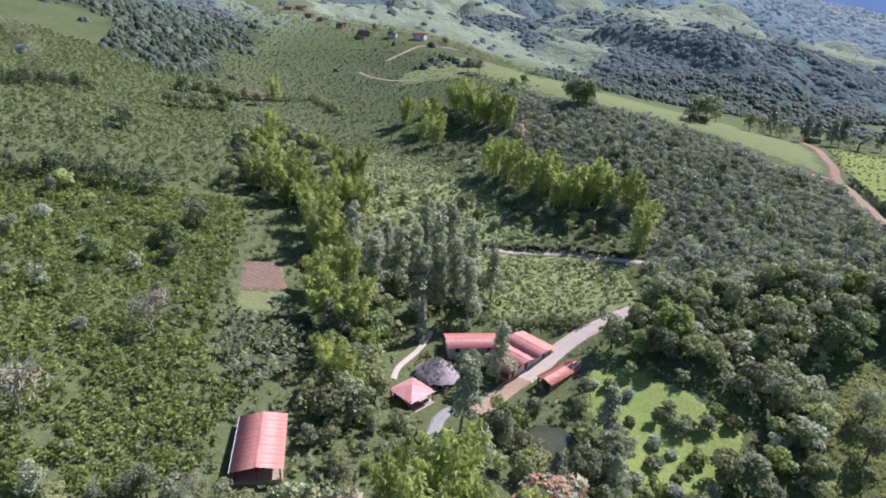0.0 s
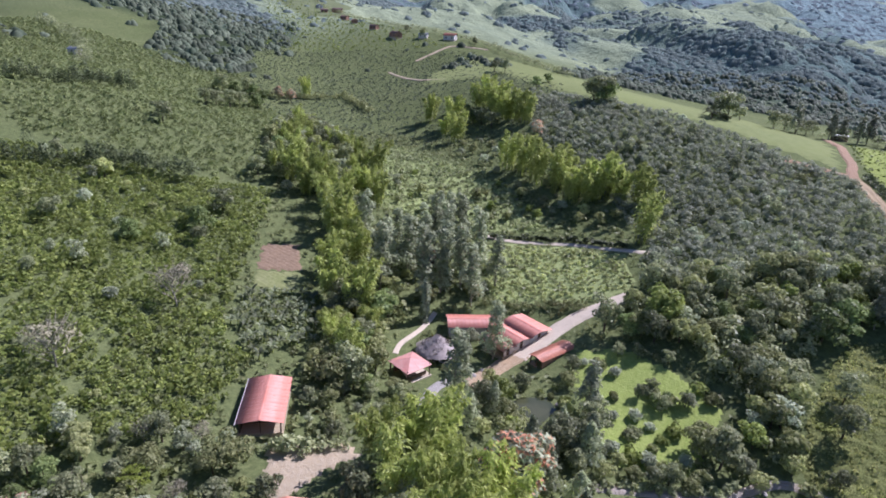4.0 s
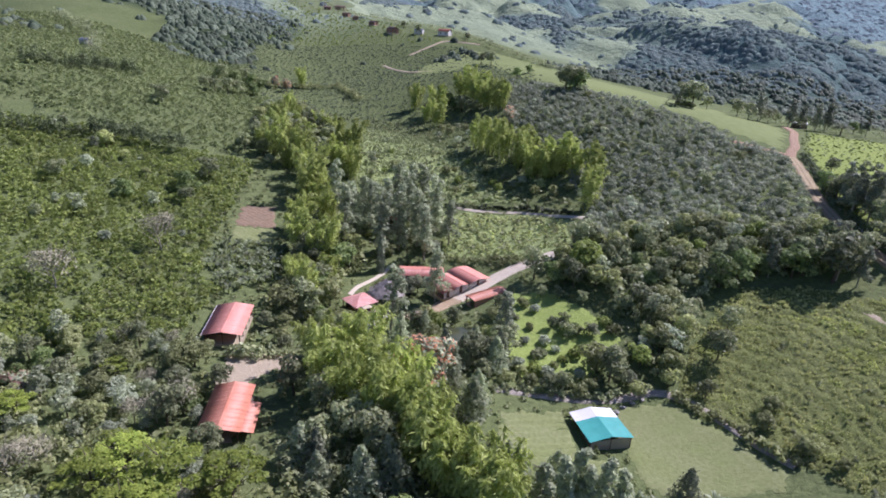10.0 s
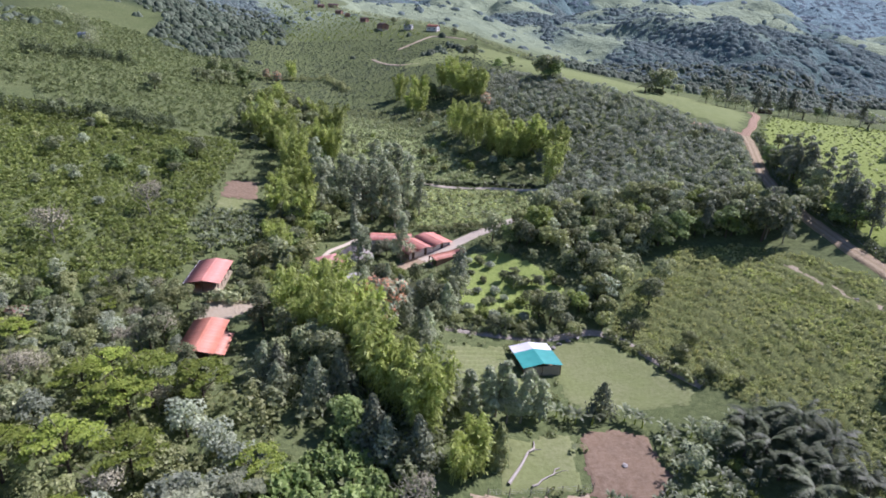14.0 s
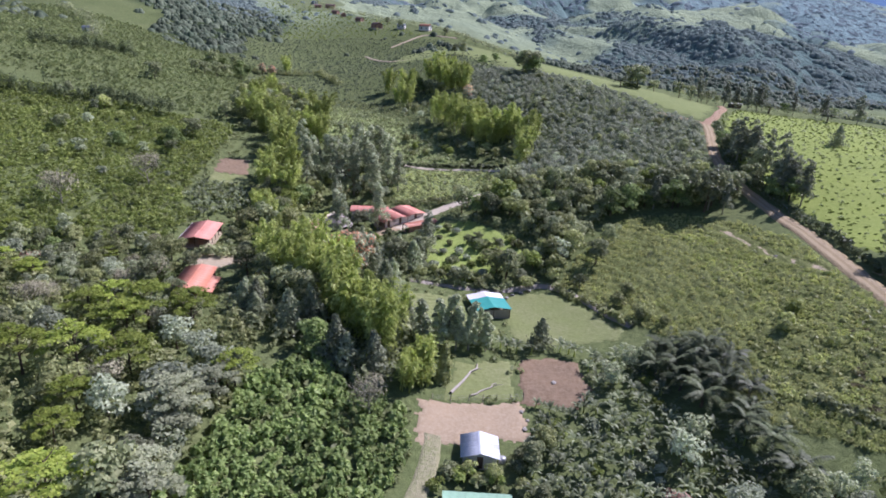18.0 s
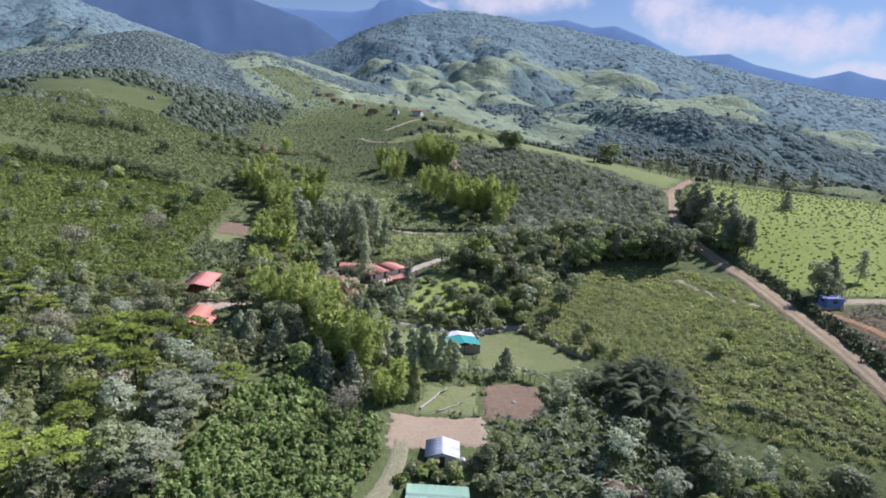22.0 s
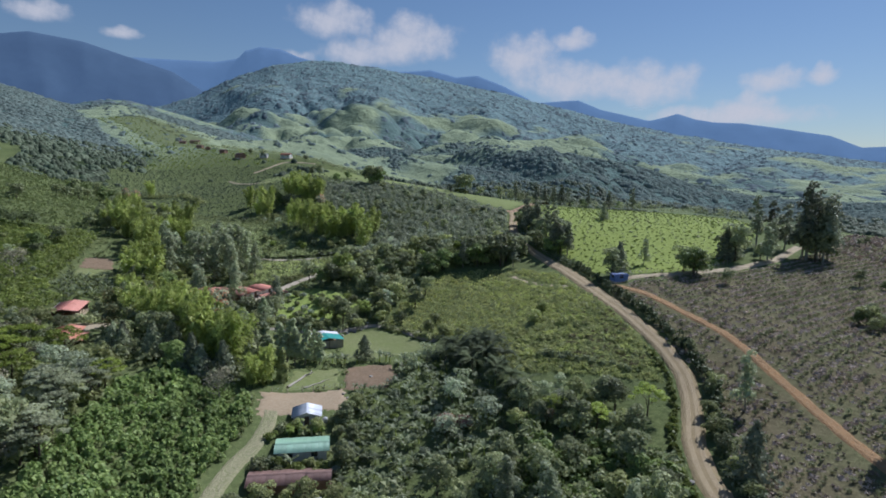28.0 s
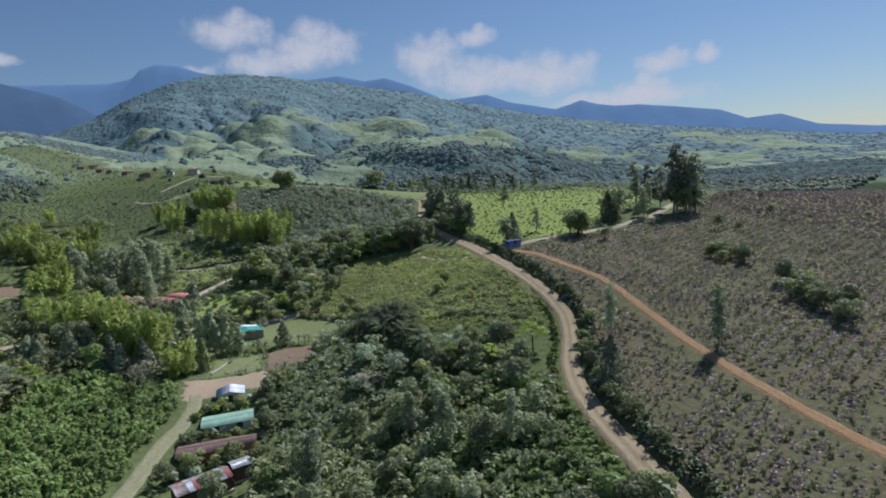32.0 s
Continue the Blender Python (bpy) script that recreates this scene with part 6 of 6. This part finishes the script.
def wall_with(parent, length, h, thick, holes, mat, m, name="wall"):
    """A wall along x from 0 to length with openings (x0, z0, x1, z1), set by the pose m."""
    bm = bmesh.new()
    xs = sorted({0.0, length, *[q for o in holes for q in (o[0], o[2])]})
    zs = sorted({0.0, h, *[q for o in holes for q in (o[1], o[3])]})
    for a, b in zip(xs, xs[1:]):
        for c, d in zip(zs, zs[1:]):
            if not any(o[0] <= (a + b) / 2 <= o[2] and o[1] <= (c + d) / 2 <= o[3] for o in holes):
                add_box(bm, a, 0, c, b, thick, d)
    bmesh.ops.remove_doubles(bm, verts=bm.verts, dist=0.0005)
    bm.verts.index_update()
    twice = {}
    for f in bm.faces:
        twice.setdefault(tuple(sorted(v.index for v in f.verts)), []).append(f)
    bmesh.ops.delete(bm, geom=[f for fs in twice.values() if len(fs) > 1 for f in fs], context="FACES")
    ob = part(name, bm, mat, parent)
    ob.matrix_basis = m
    return ob


def opening(parent, x0, z0, x1, z1, m, door):
    """A window or door in an opening: frame and glazed or boarded leaf."""
    bm = bmesh.new()
    t = 0.07
    for q in ((x0, z0, x0 + t, z1), (x1 - t, z0, x1, z1), (x0 + t, z1 - t, x1 - t, z1)) + (() if door else ((x0 + t, z0, x1 - t, z0 + t), ((x0 + x1) / 2 - 0.03, z0 + t, (x0 + x1) / 2 + 0.03, z1 - t))):
        add_box(bm, q[0], 0.02, q[1], q[2], 0.11, q[3])
    ob = part("door" if door else "window", bm, TIMBER, parent)
    ob.matrix_basis = m
    leafp = part("leaf" if door else "pane", box(x0 + t, 0.06, z0, x1 - t, 0.09, z1 - t), TIMBER if door else GLASS_DARK, ob)
    return leafp


def gable(name, x, y, rz, L, W, wall_h, rise, roof, wallmat, label, category="house", over=0.5, holes=True, open_front=False, group="", ridge=True, floor_up=0.2, back_roof=None):
    """A building with its ridge along local y: walls with openings, posts, trusses, corrugated roof and ridge cap."""
    low = min(ground_z(x + dx, y + dy) for dx in (-W / 2, 0, W / 2) for dy in (-L / 2, 0, L / 2))
    high = max(ground_z(x + dx, y + dy) for dx in (-W / 2, W / 2) for dy in (-L / 2, L / 2))
    z = (low + high) / 2 + floor_up
    e = thing(name, x, y, rz, label, category, group, z)
    part("floor_slab", box(-W / 2 - 0.2, -L / 2 - 0.2, low - z - 0.4, W / 2 + 0.2, L / 2 + 0.2, 0), YARD if open_front else PALE, e)
    t = 0.15
    sides = [(L, pose(W / 2 - t, -L / 2, 0, 0, 0, 90) @ pose(0, -t, 0), "E"), (L, pose(-W / 2, -L / 2, 0, 0, 0, 90) @ pose(0, -t, 0), "W"), (W - 2 * t, pose(-W / 2 + t, L / 2 - t, 0), "N"), (W - 2 * t, pose(-W / 2 + t, -L / 2, 0), "S")]
    for length, m, side in sides:
        if open_front and side in open_front:
            for k in range(max(2, int(length / 2.5)) + 1):
                px_ = length * k / max(2, int(length / 2.5))
                p = part("post", box(px_ - 0.07, 0, 0, px_ + 0.07, 0.14, wall_h), TIMBER, e)
                p.matrix_basis = m
            continue
        ops = []
        if holes:
            n = max(1, int(length / 3.2))
            for k in range(n):
                c = length * (k + 0.5) / n
                door = side in ("E", "S") and k == n // 2
                ops.append((c - 0.45, 0.0, c + 0.45, 2.05) if door else (c - 0.55, 0.9, c + 0.55, 2.0))
        wall_with(e, length, wall_h, t, ops, wallmat, m)
        for o in ops:
            opening(e, *o, m, o[1] == 0.0)
    for yy in (-L / 2, L / 2 - t):
        if open_front and ("S" if yy < 0 else "N") in open_front:
            bm = bmesh.new()
            add_box(bm, -W / 2, yy, wall_h - 0.16, W / 2, yy + 0.12, wall_h)
            add_box(bm, -0.06, yy, wall_h, 0.06, yy + 0.12, wall_h + rise - 0.1)
            part("truss", bm, TIMBER, e)
            continue
        bm = bmesh.new()
        v = [bm.verts.new(q) for q in ((-W / 2, yy, wall_h), (W / 2, yy, wall_h), (0, yy, wall_h + rise - 0.04), (-W / 2, yy + t, wall_h), (W / 2, yy + t, wall_h), (0, yy + t, wall_h + rise - 0.04))]
        for q in ((0, 1, 2), (5, 4, 3), (0, 3, 4, 1), (1, 4, 5, 2), (2, 5, 3, 0)):
            bm.faces.new([v[i] for i in q])
        part("gable_wall", bm, wallmat, e)
    pitch = math.degrees(math.atan2(rise, W / 2))
    down = (W / 2 + over) / math.cos(radians(pitch))
    for axis in (90, -90):
        slope(e, -L / 2 - over, L / 2 + over, 0, wall_h + rise + 0.03, down, pitch, roof, axis)
    if ridge:
        bm = bmesh.new()
        for s in (-1, 1):
            q = [bm.verts.new(c) for c in ((0, -L / 2 - over, wall_h + rise + 0.12), (0, L / 2 + over, wall_h + rise + 0.12), (s * 0.25, L / 2 + over, wall_h + rise + 0.12 - 0.25 * math.tan(radians(pitch))), (s * 0.25, -L / 2 - over, wall_h + rise + 0.12 - 0.25 * math.tan(radians(pitch))))]
            bm.faces.new(q)
        part("ridge_cap", bm, roof, e)
    return e


shed = gable("shed", -17.0, 63.2, 11, 12.0, 6.6, 2.1, 0.6, RED_ROOF, TIMBER, "open-fronted farm shed with a faded red corrugated roof", "shed", 0.45, False, "SE")
part("fascia_board", box(-3.84, -6.45, 1.86, -3.72, 6.45, 2.08), WHITE_WALL, shed, "white-painted eaves board")
barn = gable("barn", -5.6, 36.2, 11, 11.4, 5.6, 2.1, 0.6, ORANGE_ROOF, TIMBER, "barn with a weathered orange-red roof among shrubs", "barn", 0.45, False, "SE")
for k in range(4):
    part("post", box(4.3, -5.0 + 1.9 * k, 0, 4.44, -4.86 + 1.9 * k, 1.6), TIMBER, barn)
slope(barn, -5.9, 1.6, -3.18, 2.03, 1.9, 12, ORANGE_ROOF, 90, 0.94, "weathered side-bay roof sheet")
# farmhouse: three roofs stepping down beside the drive, and a long wing behind
for s0, w0, L0, W0, high, up, label in ((10.3, 3.5, 7.8, 5.6, 2.0, 0.0, "white farmhouse block with a red corrugated roof"), (4.9, 3.2, 6.8, 5.0, 2.0, 0.55, "white middle block with a stepped red roof"),
                                        (0.9, 2.4, 5.2, 2.9, 1.9, 0.75, "low white end block with a red roof")):
    gable("farmhouse", 24.2 + 0.73 * s0 - 0.68 * w0, 90.8 + 0.68 * s0 + 0.73 * w0, 43, L0, W0, high, 0.4, RED_ROOF if s0 > 1 else PINK_ROOF, WHITE_WALL, label, "house", 0.7, open_front="" if s0 > 1 else "W", floor_up=up, group="blocks of the farmhouse")
gable("farmhouse", 17.2, 102.4, 98, 10.4, 5.4, 2.3, 0.55, RED_ROOF, WHITE_WALL, "long white farmhouse wing with a salmon-red roof", "house", 0.55, floor_up=0.0, group="blocks of the farmhouse")
gable("carport", 34.2, 90.6, -47, 10.0, 3.2, 2.0, 0.4, ORANGE_ROOF, BRICK_WALL, "long low carport roof beside the driveway", "carport", 0.35, False, "WSN", floor_up=-0.9)


def hip(name, x, y, rz, S, eave, rise, roof, label, category, posts=True):
    e = thing(name, x, y, rz, label, category)
    h = S / 2
    part("floor_slab", box(-h, -h, -0.6, h, h, 0.15), PALE, e)
    for sx in (-1, 1):
        for sy in (-1, 1):
            part("post", box(sx * (h - 0.35) - 0.09, sy * (h - 0.35) - 0.09, 0.15, sx * (h - 0.35) + 0.09, sy * (h - 0.35) + 0.09, eave + 0.25), TIMBER, e)
    for k in range(4):
        n = 6
        for j in range(n):
            u0, u1 = -1 + 2 * j / n, -1 + 2 * (j + 1) / n
            bm = bmesh.new()
            ring = []
            for u, fac in ((u0, 0), (u1, 0)):
                ring.append((u * h, -h, eave))
            t0, t1 = 1 - abs(u0), 1 - abs(u1)
            top = [(u1 * h, -h + t1 * h, eave + rise * t1), (u0 * h, -h + t0 * h, eave + rise * t0)]
            pts = [*ring, *top]
            lows = [bm.verts.new((a, b, c - 0.05)) for a, b, c in pts]
            ups = [bm.verts.new((a, b, c + (0.02 if j % 2 else 0))) for a, b, c in pts]
            bm.faces.new(ups)
            bm.faces.new(lows[::-1])
            for i in range(4):
                bm.faces.new((lows[i], lows[(i + 1) % 4], ups[(i + 1) % 4], ups[i]))
            bmesh.ops.remove_doubles(bm, verts=bm.verts, dist=0.0005)
            p = part("roof_sheet", bm, roof, e)
            p.matrix_basis = pose(0, 0, 0, 0, 0, 90 * k)
    part("counter", box(-h + 0.8, -h + 0.8, 0.15, h - 0.8, -h + 0.95, 1.05), TIMBER, e)
    part("back_wall", box(-h + 0.8, h - 0.9, 0.15, h - 0.8, h - 0.75, eave), TIMBER, e)
    return e


hip("pavilion", 5.2, 83.0, 45, 6.2, 2.5, 1.1, PINK_ROOF, "open pavilion with a sun-bleached red hipped roof", "pavilion")


def thatch_hut(x, y, r, h):
    e = thing("thatched_hut", x, y, 0, "round hut with a shaggy grey thatched roof", "hut")
    rng = np.random.default_rng(3)
    for k in range(8):
        a = k * math.pi / 4
        part("post", mesh("post", *tube([(r * 0.8 * math.cos(a), r * 0.8 * math.sin(a), -0.3), (r * 0.8 * math.cos(a), r * 0.8 * math.sin(a), 2.0)], [0.08, 0.07], 6), TIMBER), TIMBER, e)
    pieces = []
    for k in range(7):
        q0, q1 = r * (1 - k / 7) + 0.05, r * (1 - (k + 1) / 7)
        z0, z1 = 1.7 + h * k / 7 - 0.12, 1.7 + h * (k + 1) / 7
        v, f = tube([(0, 0, z0), (0, 0, z1)], [q0, q1 + 0.05], 22)
        v[:, :2] *= 1 + rng.normal(0, 0.03, (len(v), 1))
        pieces.append((v, f))
    part("roof", mesh("roof", *join(pieces), THATCH), THATCH, e, "layered thatch")
    p, d = blob_points([(0, 0, 1.9, r * 0.95, r * 0.95, h * 0.85)], 320, rng, 0.95)
    k = 1 - (p[:, 2] - 1.7) / h
    ang = np.arctan2(p[:, 1], p[:, 0])
    p[:, 0], p[:, 1] = r * np.clip(k, 0.02, 1) * np.cos(ang), r * np.clip(k, 0.02, 1) * np.sin(ang)
    part("straw", mesh("straw", *cards(p, np.stack([np.cos(ang), np.sin(ang), np.full(len(p), 1.0)], 1), 0.4, 2.5, rng), THATCH), THATCH, e)


thatch_hut(9.9, 91.4, 4.5, 3.3)
white = gable("white_house", 54.1, 1.6, 4, 4.2, 4.8, 2.2, 0.7, WHITE_ROOF, WHITE_WALL, "small white house with a bright metal roof", "house", 0.45, floor_up=-0.4)
part("water_tank", mesh("water_tank", *tube([(3.4, -0.6, 0), (3.4, -0.6, 0.02), (3.4, -0.6, 0.95), (3.4, -0.6, 1.05), (3.4, -0.6, 1.1)], [0.02, 0.5, 0.52, 0.3, 0.02], 12), ZINC), ZINC, white, "grey water tank")
teal = gable("green_roofed_house", 54.3, -8.6, 94, 8.4, 5.0, 2.1, 0.28, TEAL_ROOF, WHITE_WALL, "house with a pale sea-green metal roof", "house", 0.5, floor_up=-0.6)
gable("brown_roofed_house", 51.6, -17.8, 92, 9.0, 4.2, 2.0, 0.5, BROWN_ROOF, BRICK_WALL, "low house with a rusty brown roof", "house", 0.5, floor_up=-0.5)
gable("lean_to", 58.0, -18.2, 92, 3.4, 3.2, 2.1, 0.45, BROWN_ROOF, BRICK_WALL, "small lean-to with a rusty roof", "shed", 0.25, False)
rusty = gable("rusty_shed", 52.0, -30.0, 116, 8.0, 4.2, 2.2, 0.6, RUST_ROOF, TIMBER, "shed roofed with rust-streaked zinc sheets", "shed", 0.3, False)
for k, sheet in enumerate([o for o in rusty.children if o.name.startswith("roof_sheet")]):
    sheet.material_slots[0].link = "OBJECT"
    sheet.material_slots[0].material = (RUST_ROOF, WHITE_ROOF, RED_RUST, ZINC, RUST_ROOF)[k % 5]
gable("zinc_shed", 57.6, -26.0, 110, 2.8, 2.8, 2.3, 0.35, ZINC, TIMBER, "little shed with a plain zinc roof", "shed", 0.25, False)
gable("blue_roofed_stall", 134.6, 43.6, 100, 4.0, 2.6, 1.6, 0.35, BLUE_ROOF, BLUE_ROOF, "roadside stall covered in faded blue sheeting", "stall", 0.3)
gable("red_roofed_hut", 4.0, 130.5, 80, 5.0, 3.0, 2.4, 0.8, ORANGE_ROOF, TIMBER, "small red-roofed hut under tall trees", "hut", 0.4)
gable("ridge_house", -9.0, 458, 70, 9, 6, 3.0, 1.6, ORANGE_ROOF, WHITE_WALL, "pale ridge-top house with a reddish roof", "house", 0.5)
gable("ridge_house", -52, 466, 40, 9, 6, 3.0, 1.6, BROWN_ROOF, BRICK_WALL, "brown farmhouse on the far ridge", "house", 0.5)
gable("ridge_house", -128, 598, 90, 9, 5, 3.0, 1.4, BROWN_ROOF, BRICK_WALL, "brown farmhouse on the far ridge", "house", 0.5)
for x, y, turn, roof, tint in ((-150, 614, 40, ZINC, "weathered zinc"), (-112, 558, 70, BROWN_ROOF, "rusty brown"), (-98, 534, 20, ORANGE_ROOF, "faded red"), (-74, 497, 60, BROWN_ROOF, "rusty brown"), (-30, 463, 80, ZINC, "weathered zinc"), (-139, 590, 100, BROWN_ROOF, "rusty brown")):
    gable("hamlet_house", x, y, turn, 6.5, 4.6, 2.5, 1.1, roof, WHITE_WALL if roof is ZINC else BRICK_WALL, f"small ridge-top house with a {tint} roof", "house", 0.4, group="houses of the ridge hamlet")
gable("hill_house", -176, 264, 70, 5.5, 3.4, 2.4, 0.9, ZINC, WHITE_WALL, "small pale house on the hillside", "house", 0.4)
gable("ridge_shed", 178, 258, 80, 6, 3, 1.9, 0.5, ZINC, TIMBER, "long zinc-roofed shed behind the pasture", "shed", 0.4)


def greenhouse():
    e = thing("greenhouse", 54.6, 47.6, 18, "low greenhouse, half white film and half turquoise netting", "greenhouse")
    W, L, h, rise = 7.4, 7.6, 1.9, 0.7
    for k in range(4):
        for s in (-1, 0, 1):
            part("post", box(s * W / 2 - 0.06, -L / 2 + L * k / 3 - 0.06, -0.6, s * W / 2 + 0.06, -L / 2 + L * k / 3 + 0.06, h + (rise if s == 0 else 0)), TIMBER, e)
    for y0, y1, mat, name in ((-L / 2 - 0.3, 1.4, TEAL_NET, "netting"), (1.404, L / 2 + 0.3, WHITE_FILM, "film")):
        for s in (-1, 1):
            u, v = np.meshgrid(np.linspace(0, 1, 9), np.linspace(0, 1, 9))
            x = s * u * (W / 2 + 0.3)
            y = y0 + (y1 - y0) * v
            z = h + rise * (1 - u) - 0.10 * np.sin(u * math.pi) * (0.4 + 0.6 * np.abs(np.sin(v * math.pi * 2))) + 0.05
            top = np.stack([x.ravel(), y.ravel(), z.ravel()], 1)
            i = np.arange(81).reshape(9, 9)
            f = np.stack([i[:-1, :-1], i[:-1, 1:], i[1:, 1:], i[1:, :-1]], 2).reshape(-1, 4)
            part(name, mesh(name, np.concatenate([top, top - np.array([0, 0, 0.02])]), np.concatenate([f, f[:, ::-1] + 81]), mat, True), mat, e)
    part("end_wall", box(-W / 2, -L / 2 + 0.02, -0.5, W / 2, -L / 2 + 0.06, h - 0.1), NET_WALL, e, "grey-brown netting end wall")
    part("side_wall", box(W / 2 - 0.02, -L / 2 + 0.1, -0.5, W / 2 + 0.02, L / 2, 0.9), NET_WALL, e, "grey-brown low side wall")
    part("bed", box(-W / 2 + 0.4, -L / 2 + 0.4, -0.4, -0.4, L / 2 - 0.4, 0.35), BROWN, e)
    part("bed", box(0.4, -L / 2 + 0.4, -0.4, W / 2 - 0.4, L / 2 - 0.4, 0.35), BROWN, e)


greenhouse()


# ---- small things ----
def fallen_log(x0, y0, x1, y1, r):
    n = 6
    rng = np.random.default_rng(int(x0 * 10))
    pts = [(x0 + (x1 - x0) * k / n + rng.normal(0, 0.15), y0 + (y1 - y0) * k / n + rng.normal(0, 0.15), 0) for k in range(n + 1)]
    pts = [(a, b, ground_z(a, b) + 0.18 + r * 0.6) for a, b, _ in pts]
    ob = new("fallen_log", mesh("fallen_log", *tube(pts, [r * (1 - 0.5 * k / n) for k in range(n + 1)], 8), LOG))
    tagged(ob, "bleached fallen tree trunk on the grass", "log", "fallen logs")
    q = pts[4]
    part("branch", mesh("branch", *tube([q, (q[0] + 1.2, q[1] + 0.3, q[2] + 0.5), (q[0] + 2.0, q[1] + 0.3, q[2] + 0.6)], [r * 0.5, r * 0.35, 0.03], 5), LOG), LOG, ob)


fallen_log(49, 14, 53.5, 23.5, 0.28)
fallen_log(52.5, 14.2, 56.5, 18.8, 0.16)
fallen_log(34.5, 12, 38, 9.5, 0.2)


def fence(line, gap, label, wires=3):
    """Posts with strands of wire."""
    e = thing("fence", *line[0], 0, label, "fence", "fences", 0)
    e.matrix_basis = Matrix()
    pts = []
    for a, b in zip(line, line[1:]):
        a, b = np.array(a, float), np.array(b, float)
        n = max(1, int(np.linalg.norm(b - a) / gap))
        pts += [a + (b - a) * k / n for k in range(n)]
    pts.append(np.array(line[-1], float))
    me = mesh("post", *tube([(0, 0, -0.3), (0.01, 0, 0.7), (0.02, 0.02, 1.45)], [0.07, 0.065, 0.055], 5), PALE_BARK)
    for p in pts:
        ob = new("post", me)
        ob.parent, ob.location = e, (p[0], p[1], ground_z(*p))
    for k in range(wires):
        zs = [(p[0], p[1], ground_z(*p) + 0.5 + 0.35 * k) for p in pts]
        part("wire", mesh("wire", *tube(zs, [0.012] * len(zs), 3), ZINC), ZINC, e)


fence([(136, 52), (152, 48.8), (165, 52), (184, 66), (206, 88)], 3.0, "post-and-wire fence along the pasture track")
fence(beside(MAIN_ROAD[16:], 2.9), 3.0, "post-and-wire fence on the road bank")
fence([(57.5, 55.5), (66, 59.5), (71, 58.5), (77, 52), (84, 41)], 2.5, "weathered fence round the paddock")
fence([(174, 47), (195, 50), (215, 52.5), (235, 55), (256, 57.5)], 3.5, "grey fence line across the cleared land")
fence([(46, 11.2), (52, 12.8), (61, 15.2)], 2.2, "fence above the bare yard")

rock = []
rng = np.random.default_rng(9)
bm = bmesh.new()
bmesh.ops.create_icosphere(bm, subdivisions=1, radius=0.4)
for v in bm.verts:
    v.co *= random.uniform(0.75, 1.2)
    v.co.z *= 0.7
stone_me = bpy.data.meshes.new("boulder")
bm.to_mesh(stone_me)
bm.free()
stone_me.materials.append(STONE)
for x, y in [(18, 84), (19.5, 86), (17, 82.5), (23, 72), (22.8, 69), (26, 76.6), (33.6, 74), (12, 88), (61, 8), (61.5, 10), (60.6, 12), (62, 5), (66.5, 20.5), (58.7, 53.8), (60, 55.2), (62, 56.5), (64, 57.6), (120, 52), (118, 60), (20, 106), (22, 108), *beside(MAIN_ROAD[3:8], -2.4), *beside([(109, -62), (109.6, -64), (109.2, -67), (108.8, -70), (108.5, -73), (108.3, -76)], -1.6)]:
    ob = new("boulder", stone_me)
    s = rng.uniform(0.8, 1.9)
    ob.matrix_basis = Matrix.Translation((x, y, ground_z(x, y) + 0.15)) @ pose(0, 0, 0, rng.uniform(-20, 20), 0, rng.uniform(0, 360)) @ Matrix.Diagonal((s, s * rng.uniform(0.8, 1.3), s * 0.8, 1))
    tagged(ob, "rough grey boulder half sunk in earth", "stone", "boulders")
# patterns that stand nowhere are taken away
for ob in [o for o in scene.objects if "spare" in o]:
    for o in (*ob.children_recursive, ob):
        bpy.data.objects.remove(o)
